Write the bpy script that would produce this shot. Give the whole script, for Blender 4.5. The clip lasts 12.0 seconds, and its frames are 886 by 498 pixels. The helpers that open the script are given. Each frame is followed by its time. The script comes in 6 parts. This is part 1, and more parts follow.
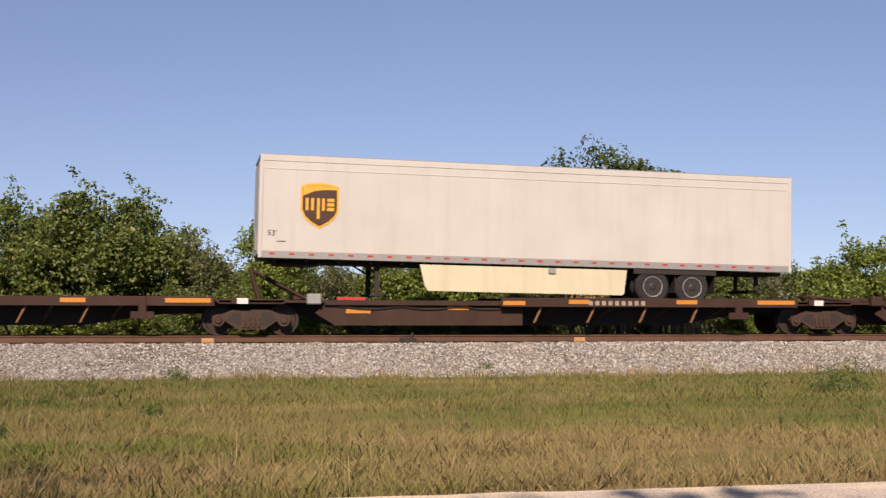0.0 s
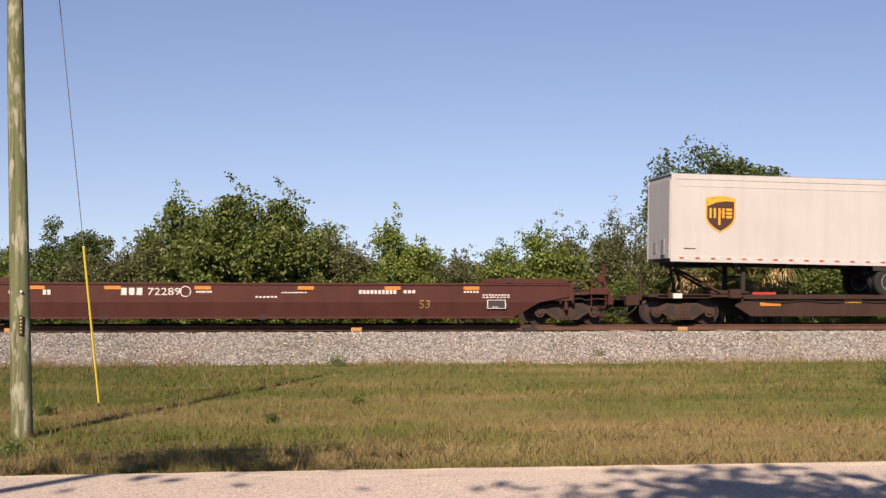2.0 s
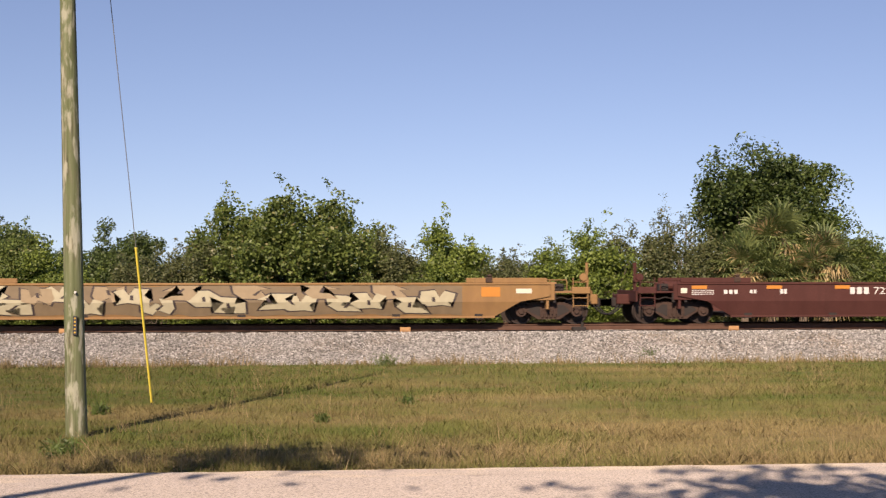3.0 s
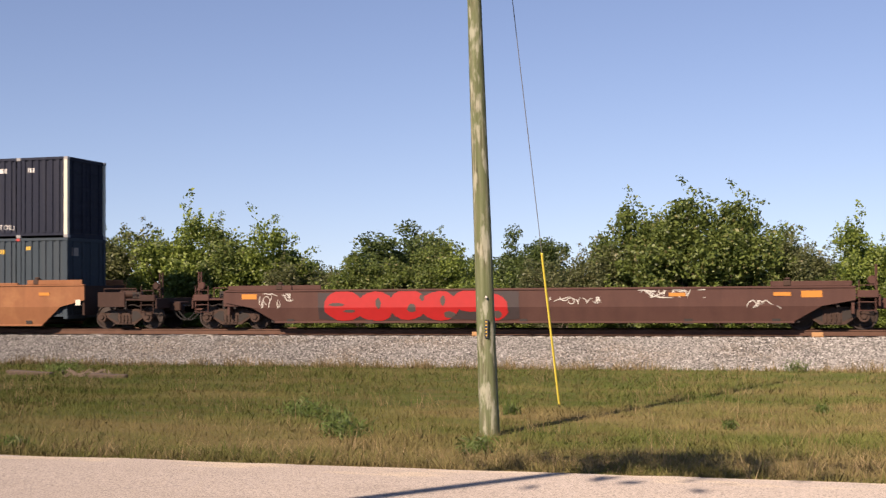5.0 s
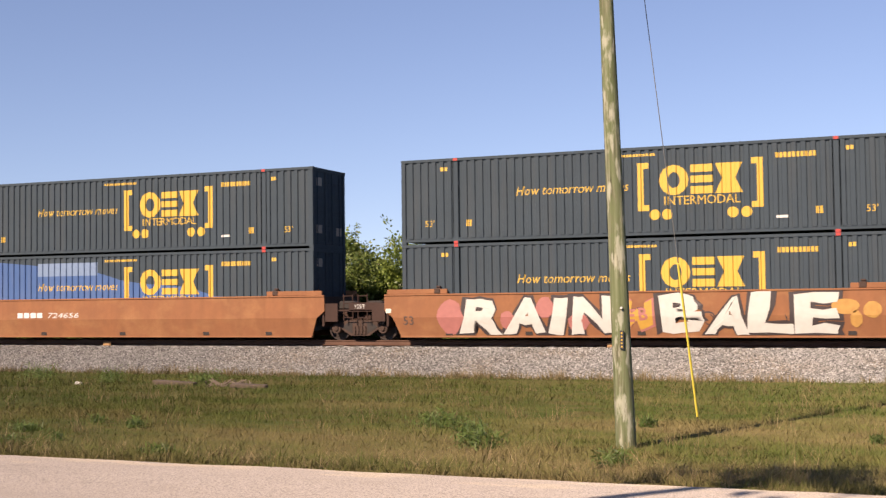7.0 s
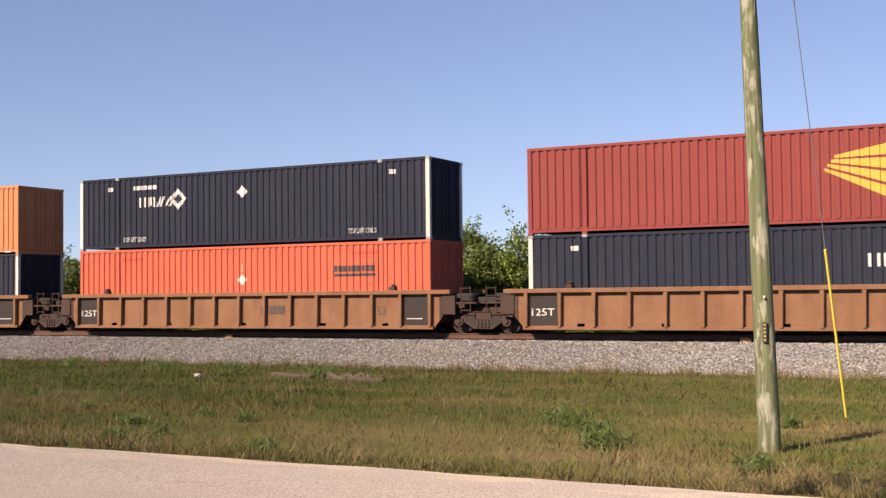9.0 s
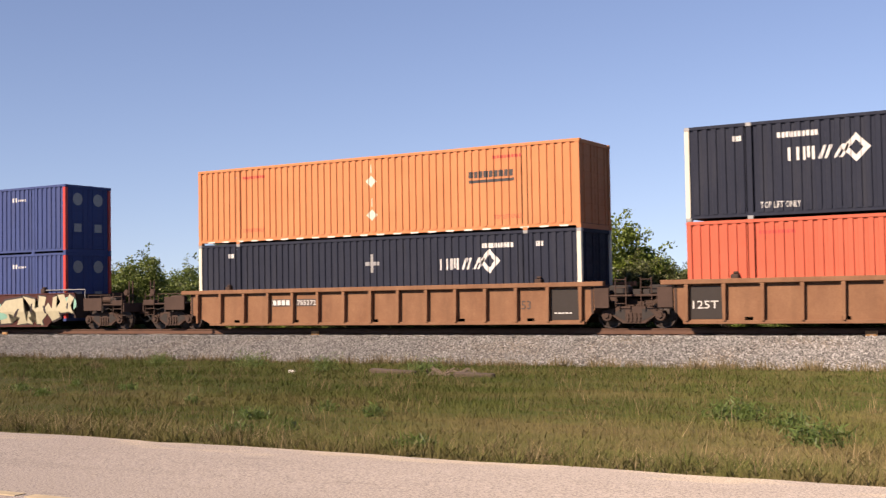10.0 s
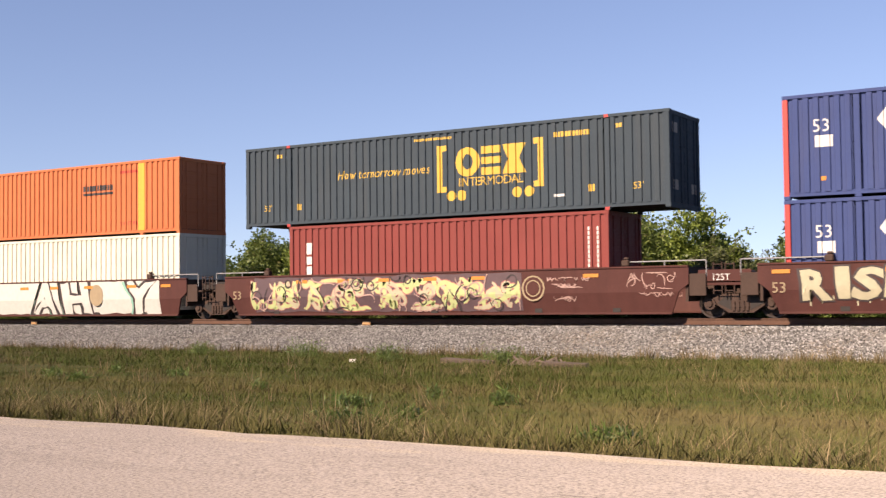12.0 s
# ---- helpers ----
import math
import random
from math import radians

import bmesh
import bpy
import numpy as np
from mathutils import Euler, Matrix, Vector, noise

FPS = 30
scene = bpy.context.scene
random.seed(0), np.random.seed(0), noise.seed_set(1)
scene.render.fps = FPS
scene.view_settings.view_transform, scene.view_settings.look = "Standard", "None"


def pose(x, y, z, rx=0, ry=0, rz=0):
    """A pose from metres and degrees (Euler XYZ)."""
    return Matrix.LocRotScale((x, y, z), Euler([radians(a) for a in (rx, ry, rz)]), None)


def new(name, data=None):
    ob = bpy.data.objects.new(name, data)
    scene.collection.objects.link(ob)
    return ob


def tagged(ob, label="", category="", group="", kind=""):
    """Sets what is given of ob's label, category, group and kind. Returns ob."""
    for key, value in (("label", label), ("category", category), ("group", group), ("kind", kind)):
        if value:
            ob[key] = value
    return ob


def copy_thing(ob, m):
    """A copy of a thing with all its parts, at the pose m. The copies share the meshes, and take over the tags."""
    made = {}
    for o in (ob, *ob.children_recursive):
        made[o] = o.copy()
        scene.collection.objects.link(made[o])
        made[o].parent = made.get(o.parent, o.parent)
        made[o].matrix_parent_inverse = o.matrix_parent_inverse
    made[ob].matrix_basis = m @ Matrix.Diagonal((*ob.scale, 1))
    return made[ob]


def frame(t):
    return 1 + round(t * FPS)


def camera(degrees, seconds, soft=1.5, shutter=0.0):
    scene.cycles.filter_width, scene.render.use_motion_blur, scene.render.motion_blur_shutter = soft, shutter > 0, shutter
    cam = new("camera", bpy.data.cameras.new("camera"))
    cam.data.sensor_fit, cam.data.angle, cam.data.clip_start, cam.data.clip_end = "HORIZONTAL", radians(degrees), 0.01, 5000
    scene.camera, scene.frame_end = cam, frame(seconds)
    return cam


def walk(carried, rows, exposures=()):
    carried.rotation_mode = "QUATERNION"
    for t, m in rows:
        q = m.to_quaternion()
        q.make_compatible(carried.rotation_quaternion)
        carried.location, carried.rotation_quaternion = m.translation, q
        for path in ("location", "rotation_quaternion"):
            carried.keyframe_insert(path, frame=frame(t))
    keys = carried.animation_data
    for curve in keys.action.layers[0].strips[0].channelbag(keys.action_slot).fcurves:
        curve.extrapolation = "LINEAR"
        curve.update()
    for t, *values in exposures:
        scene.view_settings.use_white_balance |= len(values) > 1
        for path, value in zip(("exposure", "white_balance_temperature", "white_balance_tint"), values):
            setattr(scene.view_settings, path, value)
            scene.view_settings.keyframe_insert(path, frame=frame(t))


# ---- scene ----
# metres; x along the track, y away from the road, z up from the road surface
cam = camera(41.05, 12.0, soft=1.35, shutter=0.05)
PATH = [
    (0, 1.39, 4.45, 1.02, -11.85, 2.86, -0.16),
    (0.5, 0.53, 1.79, 1.46, -10.74, 1.95, -0.22),
    (1, 0.16, 0.56, 1.66, -10.08, 1.55, -0.27),
    (1.5, 0, 0, 1.75, -8.67, 1.4, -0.3),
    (2, 0, 0, 1.75, -6.86, 1.41, -0.16),
    (2.5, 0, 0, 1.75, -5.72, 1.4, -0.11),
    (2.7, 0, 0, 1.75, -5.48, 1.39, -0.05),
    (4.3, 0, 0, 1.75, 7.52, 1.53, 0.45),
    (4.5, 0, 0, 1.75, 10, 1.57, 0.46),
    (5, 0, 0, 1.75, 14.83, 1.68, 0.5),
    (5.5, 0, 0, 1.75, 17.91, 2.23, 0.57),
    (6, 0, 0, 1.75, 19.41, 2.27, 0.62),
    (6.5, 0, 0, 1.75, 21.24, 2.25, 0.62),
    (7, 0, 0, 1.75, 21.3, 2.29, 0.74),
    (7.5, 0, 0, 1.75, 23.15, 2.26, 0.77),
    (7.7, 0, 0, 1.75, 23.22, 2.3, 0.79),
    (9.3, -0.46, 1.51, 1.66, 29.15, 2.17, 0.83),
    (9.5, -0.58, 1.83, 1.64, 30.15, 2.26, 0.96),
    (10, -2.26, 2.19, 1.37, 30.33, 2.3, 1.01),
    (10.5, -2.99, 2.74, 1.26, 31.42, 2.43, 0.93),
    (11, -3.67, 3.26, 1.16, 31.91, 2.37, 0.81),
    (11.5, -4.36, 3.84, 1.04, 31.94, 2.46, 0.74),
    (12, -4.98, 4.42, 0.93, 31.59, 2.38, 0.69),
]
walk(cam, [(t, pose(x, y, z, 90 + pitch, roll, yaw)) for t, x, y, z, yaw, pitch, roll in PATH],
     exposures=[(0, 0.55, 7220, 30), (2.5, 0.68, 7220, 30), (5.5, 0.86, 7220, 30), (7.5, 0.98, 7220, 30), (10.5, 0.95, 7220, 30), (11.5, 0.98, 7220, 30), (12, 1.1, 7220, 30)])

# ---- light: a low morning sun behind the road, clear sky ----
SUN_AZ, SUN_EL = (0.29, 0.957), 35.0
world = bpy.data.worlds.new("world")
scene.world = world
world.use_nodes = True
wn = world.node_tree.nodes
sky = wn.new("ShaderNodeTexSky")
sky.sky_type, sky.sun_disc = "NISHITA", False
sky.sun_elevation = radians(SUN_EL)
sky.sun_rotation = math.atan2(-SUN_AZ[0], -SUN_AZ[1])
sky.altitude = 800
sky.air_density, sky.dust_density, sky.ozone_density = 1.0, 0.15, 3.5
sky_dir, sky_lift = wn.new("ShaderNodeTexCoord"), wn.new("ShaderNodeMapping")
sky_lift.inputs["Location"].default_value, sky_lift.inputs["Scale"].default_value = (0, 0, 0.065), (1, 1, 0.82)
world.node_tree.links.new(sky_dir.outputs["Generated"], sky_lift.inputs[0])
world.node_tree.links.new(sky_lift.outputs[0], sky.inputs[0])
world.node_tree.links.new(sky.outputs[0], wn["Background"].inputs[0])
wn["Background"].inputs[1].default_value = 0.07
sun_data = bpy.data.lights.new("sun", "SUN")
sun_data.energy, sun_data.angle, sun_data.color = 4.7, radians(0.5), (1.0, 0.92, 0.71)
sun = new("sun", sun_data)
sv = Vector((SUN_AZ[0], SUN_AZ[1], 0)).normalized() * math.cos(radians(SUN_EL)) - Vector((0, 0, math.sin(radians(SUN_EL))))
sun.matrix_world = Matrix.Translation((-15, -40, 30)) @ sv.to_track_quat("-Z", "Y").to_matrix().to_4x4()


# ---- materials ----
def node_mat(name, rough=0.6, metal=0.0, spec=0.4):
    m = bpy.data.materials.new(name)
    m.use_nodes = True
    b = m.node_tree.nodes["Principled BSDF"]
    b.inputs["Roughness"].default_value, b.inputs["Metallic"].default_value = rough, metal
    b.inputs["Specular IOR Level"].default_value = spec
    return m, m.node_tree.nodes, m.node_tree.links, b


def noise_node(n, l, scale, detail=4, stretch=(1, 1, 1), coord="Object", rough=0.55):
    tc, mp, nz = n.new("ShaderNodeTexCoord"), n.new("ShaderNodeMapping"), n.new("ShaderNodeTexNoise")
    mp.inputs["Scale"].default_value = stretch
    nz.inputs["Scale"].default_value, nz.inputs["Detail"].default_value, nz.inputs["Roughness"].default_value = scale, detail, rough
    l.new(tc.outputs[coord], mp.inputs[0])
    l.new(mp.outputs[0], nz.inputs["Vector"])
    return nz.outputs["Fac"]


def ramp(n, l, fac, stops):
    r = n.new("ShaderNodeValToRGB")
    e = r.color_ramp.elements
    while len(e) < len(stops):
        e.new(0.5)
    for k, (p, c) in zip(e, stops):
        k.position, k.color = p, (*c, 1)
    l.new(fac, r.inputs[0])
    return r.outputs[0]


def mix(n, l, fac, a, b, mode="MIX"):
    x = n.new("ShaderNodeMix")
    x.data_type, x.blend_type = "RGBA", mode
    for s, v in ((x.inputs[0], fac), (x.inputs[6], a), (x.inputs[7], b)):
        if isinstance(v, (int, float)):
            s.default_value = v
        elif isinstance(v, tuple):
            s.default_value = (*v, 1)
        else:
            l.new(v, s)
    return x.outputs[2]


def bump(n, l, b, height, strength, dist=0.01):
    bp = n.new("ShaderNodeBump")
    bp.inputs["Strength"].default_value, bp.inputs["Distance"].default_value = strength, dist
    l.new(height, bp.inputs["Height"])
    l.new(bp.outputs[0], b.inputs["Normal"])


def shade(c, k):
    return tuple(min(1, v * k) for v in c)


def paint(name, c, rough=0.5, dirt=(0.16, 0.12, 0.09), amount=0.35, streak=1.0):
    """Weathered paint: broad fading, vertical dirt streaks, fine grain."""
    m, n, l, b = node_mat(name, rough, 0.0, 0.12)
    fade = noise_node(n, l, 0.7, 3)
    base = mix(n, l, fade, shade(c, 0.86), shade(c, 1.12))
    st = ramp(n, l, noise_node(n, l, 1.6, 5, (2.2, 2.2, 0.22 * streak)), [(0.48, (0, 0, 0)), (0.75, (1, 1, 1))])
    f = n.new("ShaderNodeMath")
    f.operation, f.inputs[1].default_value = "MULTIPLY", amount
    l.new(st, f.inputs[0])
    l.new(mix(n, l, f.outputs[0], base, dirt), b.inputs["Base Color"])
    g = noise_node(n, l, 14, 4)
    l.new(ramp(n, l, g, [(0.3, (rough - 0.12,) * 3), (0.7, (min(1, rough + 0.2),) * 3)]), b.inputs["Roughness"])
    bump(n, l, b, g, 0.12, 0.006)
    return m


def rusty(name, c, c2, amount=0.5, dust=None):
    """Old car-body paint breaking into rust."""
    m, n, l, b = node_mat(name, 0.75, 0.0, 0.25)
    a = ramp(n, l, noise_node(n, l, 1.3, 7, (1, 1, 1), rough=0.65), [(0.5 - amount * 0.3, (0, 0, 0)), (0.72, (1, 1, 1))])
    fine = noise_node(n, l, 22, 5)
    base = mix(n, l, a, c, c2)
    st = ramp(n, l, noise_node(n, l, 1.1, 5, (2.5, 2.5, 0.3)), [(0.45, (0, 0, 0)), (0.8, (0.6, 0.6, 0.6))])
    base = mix(n, l, st, base, shade(c, 0.4))
    spots = ramp(n, l, noise_node(n, l, 6, 6, (1, 1, 0.8), rough=0.7), [(0.5, (0, 0, 0)), (0.68, (0.7, 0.7, 0.7))])
    base = mix(n, l, spots, base, mix(n, l, fine, shade(c, 0.45), shade(c2, 1.25)))
    if dust:
        pale = ramp(n, l, noise_node(n, l, 0.8, 6, (1, 1, 1.4), rough=0.6), [(0.5, (0, 0, 0)), (0.74, (0.8, 0.8, 0.8))])
        base = mix(n, l, pale, base, dust)
    l.new(mix(n, l, fine, shade(c, 0.85), base), b.inputs["Base Color"])
    bump(n, l, b, fine, 0.25, 0.008)
    return m


def plain(name, c, rough=0.6, metal=0.0, vary=0.2, scale=9):
    m, n, l, b = node_mat(name, rough, metal)
    f = noise_node(n, l, scale, 5)
    l.new(mix(n, l, f, shade(c, 1 - vary), shade(c, 1 + vary)), b.inputs["Base Color"])
    bump(n, l, b, f, 0.15, 0.004)
    return m


def leaf_mat(name, dark, light, dry=None):
    m, n, l, b = node_mat(name, 0.5, 0.0, 0.35)
    geo = n.new("ShaderNodeNewGeometry")
    stops = [(0.0, dark), (0.6, light)] + ([(0.93, light), (1.0, dry)] if dry else [(1.0, shade(light, 1.3))])
    l.new(ramp(n, l, geo.outputs["Random Per Island"], stops), b.inputs["Base Color"])
    tr = n.new("ShaderNodeBsdfTranslucent")
    tr.inputs[0].default_value = (*shade(light, 1.5), 1)
    mx = n.new("ShaderNodeMixShader")
    mx.inputs[0].default_value = 0.25
    l.new(b.outputs[0], mx.inputs[1])
    l.new(tr.outputs[0], mx.inputs[2])
    l.new(mx.outputs[0], n["Material Output"].inputs[0])
    return m


def across(n, l, axis, lo, hi, a, b):
    """A value that runs from a to b along one axis of the place."""
    tc, sp, mr = n.new("ShaderNodeTexCoord"), n.new("ShaderNodeSeparateXYZ"), n.new("ShaderNodeMapRange")
    l.new(tc.outputs["Object"], sp.inputs[0])
    l.new(sp.outputs[axis], mr.inputs["Value"])
    for k, v in (("From Min", lo), ("From Max", hi), ("To Min", a), ("To Max", b)):
        mr.inputs[k].default_value = v
    return mr.outputs[0]


def total(n, l, *vals):
    out = vals[0]
    for v in vals[1:]:
        f = n.new("ShaderNodeMath")
        l.new(out, f.inputs[0])
        l.new(v, f.inputs[1])
        out = f.outputs[0]
    return out


def meadow(n, l):
    """Colour of the verge: lush by the bank, strawy by the lane, in patches at two scales; greener down the line, with
    shading painted in there.
    """
    big = noise_node(n, l, 0.3, 4, (0.5, 1.3, 1))
    mid = noise_node(n, l, 1.7, 5, (0.7, 1.2, 1))
    v = total(n, l, big, across(n, l, 1, 11, 22, 0.07, -0.09), across(n, l, 0, -22, 8, -0.05, 0.03))
    c = ramp(n, l, v, [(0.36, (0.066, 0.1, 0.021)), (0.48, (0.13, 0.136, 0.042)), (0.6, (0.222, 0.172, 0.082))])
    c = mix(n, l, ramp(n, l, mid, [(0.46, (0, 0, 0)), (0.64, (0.8, 0.8, 0.8))]), c, (0.158, 0.115, 0.058))
    # multiply darkens the left, painting in how rough grass shades away from the sun
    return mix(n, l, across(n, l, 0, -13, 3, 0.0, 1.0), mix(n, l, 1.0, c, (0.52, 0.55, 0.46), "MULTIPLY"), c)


def ground_mat():
    m, n, l, b = node_mat("meadow_soil", 0.95, 0, 0.1)
    b.inputs["Diffuse Roughness"].default_value = 1.0
    fine = noise_node(n, l, 24, 5)
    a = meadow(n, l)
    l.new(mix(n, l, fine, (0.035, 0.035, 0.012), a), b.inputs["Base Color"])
    bump(n, l, b, fine, 0.7, 0.05)
    return m


def road_mat():
    m, n, l, b = node_mat("old_asphalt", 0.9, 0, 0.2)
    b.inputs["Diffuse Roughness"].default_value = 1.0
    big = noise_node(n, l, 0.5, 4)
    fine = noise_node(n, l, 55, 4)
    a = mix(n, l, big, (0.255, 0.224, 0.203), (0.325, 0.29, 0.262))
    st = ramp(n, l, noise_node(n, l, 1.2, 6, (0.35, 1.6, 1)), [(0.55, (0, 0, 0)), (0.8, (0.5, 0.5, 0.5))])
    a = mix(n, l, st, a, (0.2, 0.175, 0.158))
    edge = ramp(n, l, total(n, l, across(n, l, 1, 9.75, 10.95, -0.35, 0.1), noise_node(n, l, 2.2, 6, (0.5, 1.5, 1))), [(0.46, (0, 0, 0)), (0.58, (0.8, 0.8, 0.8))])
    a = mix(n, l, edge, a, (0.37, 0.32, 0.255))
    crack = ramp(n, l, noise_node(n, l, 1.6, 7, (0.4, 2.6, 1), rough=0.7), [(0.62, (0, 0, 0)), (0.7, (0.6, 0.6, 0.6))])
    a = mix(n, l, crack, a, (0.12, 0.105, 0.095))
    speck = ramp(n, l, fine, [(0.32, (0.45, 0.45, 0.45)), (0.5, (1, 1, 1)), (0.72, (1.35, 1.33, 1.3))])
    # left stretch of the lane dimmed in the colour to stand for its shading
    a = mix(n, l, across(n, l, 0, -9, 3, 0.0, 1.0), mix(n, l, 1.0, a, (0.84, 0.83, 0.83), "MULTIPLY"), a)
    l.new(mix(n, l, 1.0, a, speck, "MULTIPLY"), b.inputs["Base Color"])
    bump(n, l, b, fine, 0.5, 0.008)
    return m


def stone_mat(name, coord="Object"):
    m, n, l, b = node_mat(name, 0.9, 0, 0.2)
    b.inputs["Diffuse Roughness"].default_value = 1.0
    vo = n.new("ShaderNodeTexVoronoi")
    vo.inputs["Scale"].default_value = 22
    tc = n.new("ShaderNodeTexCoord")
    l.new(tc.outputs[coord], vo.inputs["Vector"])
    sp = n.new("ShaderNodeSeparateColor")
    l.new(vo.outputs["Color"], sp.inputs[0])
    c = ramp(n, l, sp.outputs[0], [(0.0, (0.055, 0.053, 0.05)), (0.5, (0.19, 0.184, 0.174)), (1.0, (0.36, 0.35, 0.333))])
    big = ramp(n, l, noise_node(n, l, 0.35, 4), [(0.45, (1, 1, 1)), (0.7, (0.92, 0.8, 0.68))])
    c = mix(n, l, 1.0, c, big, "MULTIPLY")
    # left end tinted darker: rough-stone shading put into the colour
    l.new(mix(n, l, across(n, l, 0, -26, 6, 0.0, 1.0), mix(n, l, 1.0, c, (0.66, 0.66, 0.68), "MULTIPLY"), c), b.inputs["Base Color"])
    inv = n.new("ShaderNodeMath")
    inv.operation, inv.inputs[0].default_value = "SUBTRACT", 1.0
    l.new(vo.outputs["Distance"], inv.inputs[1])
    bump(n, l, b, inv.outputs[0], 1.0, 0.05)
    return m


def island_mat(name, stops, rough=0.9):
    m, n, l, b = node_mat(name, rough, 0, 0.2)
    geo = n.new("ShaderNodeNewGeometry")
    c = ramp(n, l, geo.outputs["Random Per Island"], stops)
    b.inputs["Diffuse Roughness"].default_value = 1.0
    c = mix(n, l, noise_node(n, l, 25, 3), c, (0.5, 0.5, 0.5), "SOFT_LIGHT")
    # painted shading again: pieces further left get a darker colour
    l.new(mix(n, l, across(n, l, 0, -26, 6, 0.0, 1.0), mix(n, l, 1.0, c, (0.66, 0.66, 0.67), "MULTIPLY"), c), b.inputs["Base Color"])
    return m


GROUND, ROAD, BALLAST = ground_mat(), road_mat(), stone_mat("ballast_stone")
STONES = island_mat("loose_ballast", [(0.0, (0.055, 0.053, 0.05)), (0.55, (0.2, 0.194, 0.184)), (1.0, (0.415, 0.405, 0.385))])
CONCRETE = plain("tie_concrete", (0.45, 0.43, 0.4), 0.85)
RAIL = rusty("rail_steel", (0.09, 0.046, 0.031), (0.14, 0.074, 0.05), 0.4)
WHITE = paint("trailer_white", (0.415, 0.412, 0.40), 0.5, (0.3, 0.27, 0.23), 0.25)
GREY_AL = plain("grey_aluminium", (0.24, 0.24, 0.24), 0.5, 0.2)
DARK = plain("dark_steel", (0.020, 0.015, 0.013), 0.75)
RUBBER = plain("rubber", (0.014, 0.0135, 0.014), 0.85)
FLAT_BROWN = rusty("flatcar_brown", (0.036, 0.018, 0.0135), (0.064, 0.034, 0.025))
TRUCK = rusty("truck_casting", (0.046, 0.027, 0.02), (0.082, 0.048, 0.037))
WELL_MAROON = rusty("well_maroon", (0.0644, 0.0205, 0.0166), (0.088, 0.032, 0.0256), 0.3)
WELL_BROWN = rusty("well_brown", (0.0743, 0.0347, 0.0281), (0.096, 0.048, 0.0368), 0.3)
WELL_ORANGE = rusty("well_orange", (0.25, 0.104, 0.046), (0.165, 0.07, 0.037), 0.5, (0.33, 0.18, 0.08))
WELL_YELLOW = rusty("well_ochre", (0.2064, 0.1032, 0.031), (0.16, 0.076, 0.032), 0.4)
WELL_RIB = rusty("well_ribbed_brown", (0.17, 0.08, 0.042), (0.27, 0.145, 0.078), 0.5)
SLATE_GREEN = paint("slate_green", (0.039, 0.054, 0.067), 0.72, (0.075, 0.075, 0.072), 0.22)
NAVY_SLATE = paint("navy_slate", (0.0189, 0.0224, 0.0361), 0.72, (0.055, 0.055, 0.06), 0.22)
RED_ORANGE = paint("red_orange", (0.44, 0.1, 0.06), 0.72, (0.3, 0.08, 0.045), 0.25)
BOX_ORANGE = paint("orange", (0.46, 0.185, 0.085), 0.72, (0.32, 0.12, 0.05), 0.25)
DEEP_ORANGE = paint("deep_orange", (0.44, 0.135, 0.058), 0.72, (0.3, 0.1, 0.05), 0.3)
COBALT_BLUE = paint("cobalt_blue", (0.042, 0.062, 0.158), 0.72, (0.06, 0.06, 0.09), 0.25)
OXIDE_RED = paint("oxide_red", (0.183, 0.0442, 0.0385), 0.55, (0.13, 0.05, 0.04), 0.3)
FADED_RED = paint("faded_red", (0.2, 0.043, 0.038), 0.55, (0.15, 0.05, 0.04), 0.3)
CREAM = paint("cream_white", (0.5394, 0.5201, 0.4334), 0.5, (0.33, 0.3, 0.23), 0.2)
YELLOW = plain("yellow_paint", (0.48, 0.30, 0.04), 0.55, 0, 0.1)
ORANGE_TAPE = plain("orange_marking", (0.44, 0.17, 0.025), 0.5, 0, 0.12)
WHITE_INK = plain("white_lettering", (0.506, 0.495, 0.473), 0.6, 0, 0.08)
BLACK_INK = plain("black_lettering", (0.03, 0.028, 0.03), 0.6, 0, 0.1)
RED_INK = plain("red_marking", (0.36, 0.035, 0.028), 0.5, 0, 0.12)
PATCH_BLUE = paint("repaint_blue", (0.0516, 0.1032, 0.2339), 0.5, (0.12, 0.15, 0.22), 0.3)
SHIELD_BROWN = plain("shield_brown", (0.06, 0.03, 0.02), 0.35, 0, 0.1)
SHIELD_GOLD = plain("shield_gold", (0.6, 0.32, 0.04), 0.35, 0, 0.1)
SKIRT = paint("cream_skirt", (0.48, 0.45, 0.335), 0.5, (0.28, 0.25, 0.18), 0.25)


# ---- building helpers ----
def part(name, bm, material, parent, label=""):
    me = bpy.data.meshes.new(name)
    bm.to_mesh(me)
    bm.free()
    return part_of(name, me, material, parent, label)


def part_of(name, me, material, parent, label=""):
    if material and not me.materials:
        me.materials.append(material)
    ob = new(name, me)
    ob.parent = parent
    return tagged(ob, label)


def box(bm, x0, x1, y0, y1, z0, z1, bevel=0.0):
    m = Matrix.LocRotScale(((x0 + x1) / 2, (y0 + y1) / 2, (z0 + z1) / 2), None, (abs(x1 - x0), abs(y1 - y0), abs(z1 - z0)))
    r = bmesh.ops.create_cube(bm, size=1, matrix=m)
    if bevel:
        es = list({e for v in r["verts"] for e in v.link_edges})
        bmesh.ops.bevel(bm, geom=es, offset=bevel, segments=1, affect="EDGES")
    return bm


def boxes(*lst, bevel=0.0):
    bm = bmesh.new()
    for b in lst:
        box(bm, *b, bevel=bevel)
    return bm


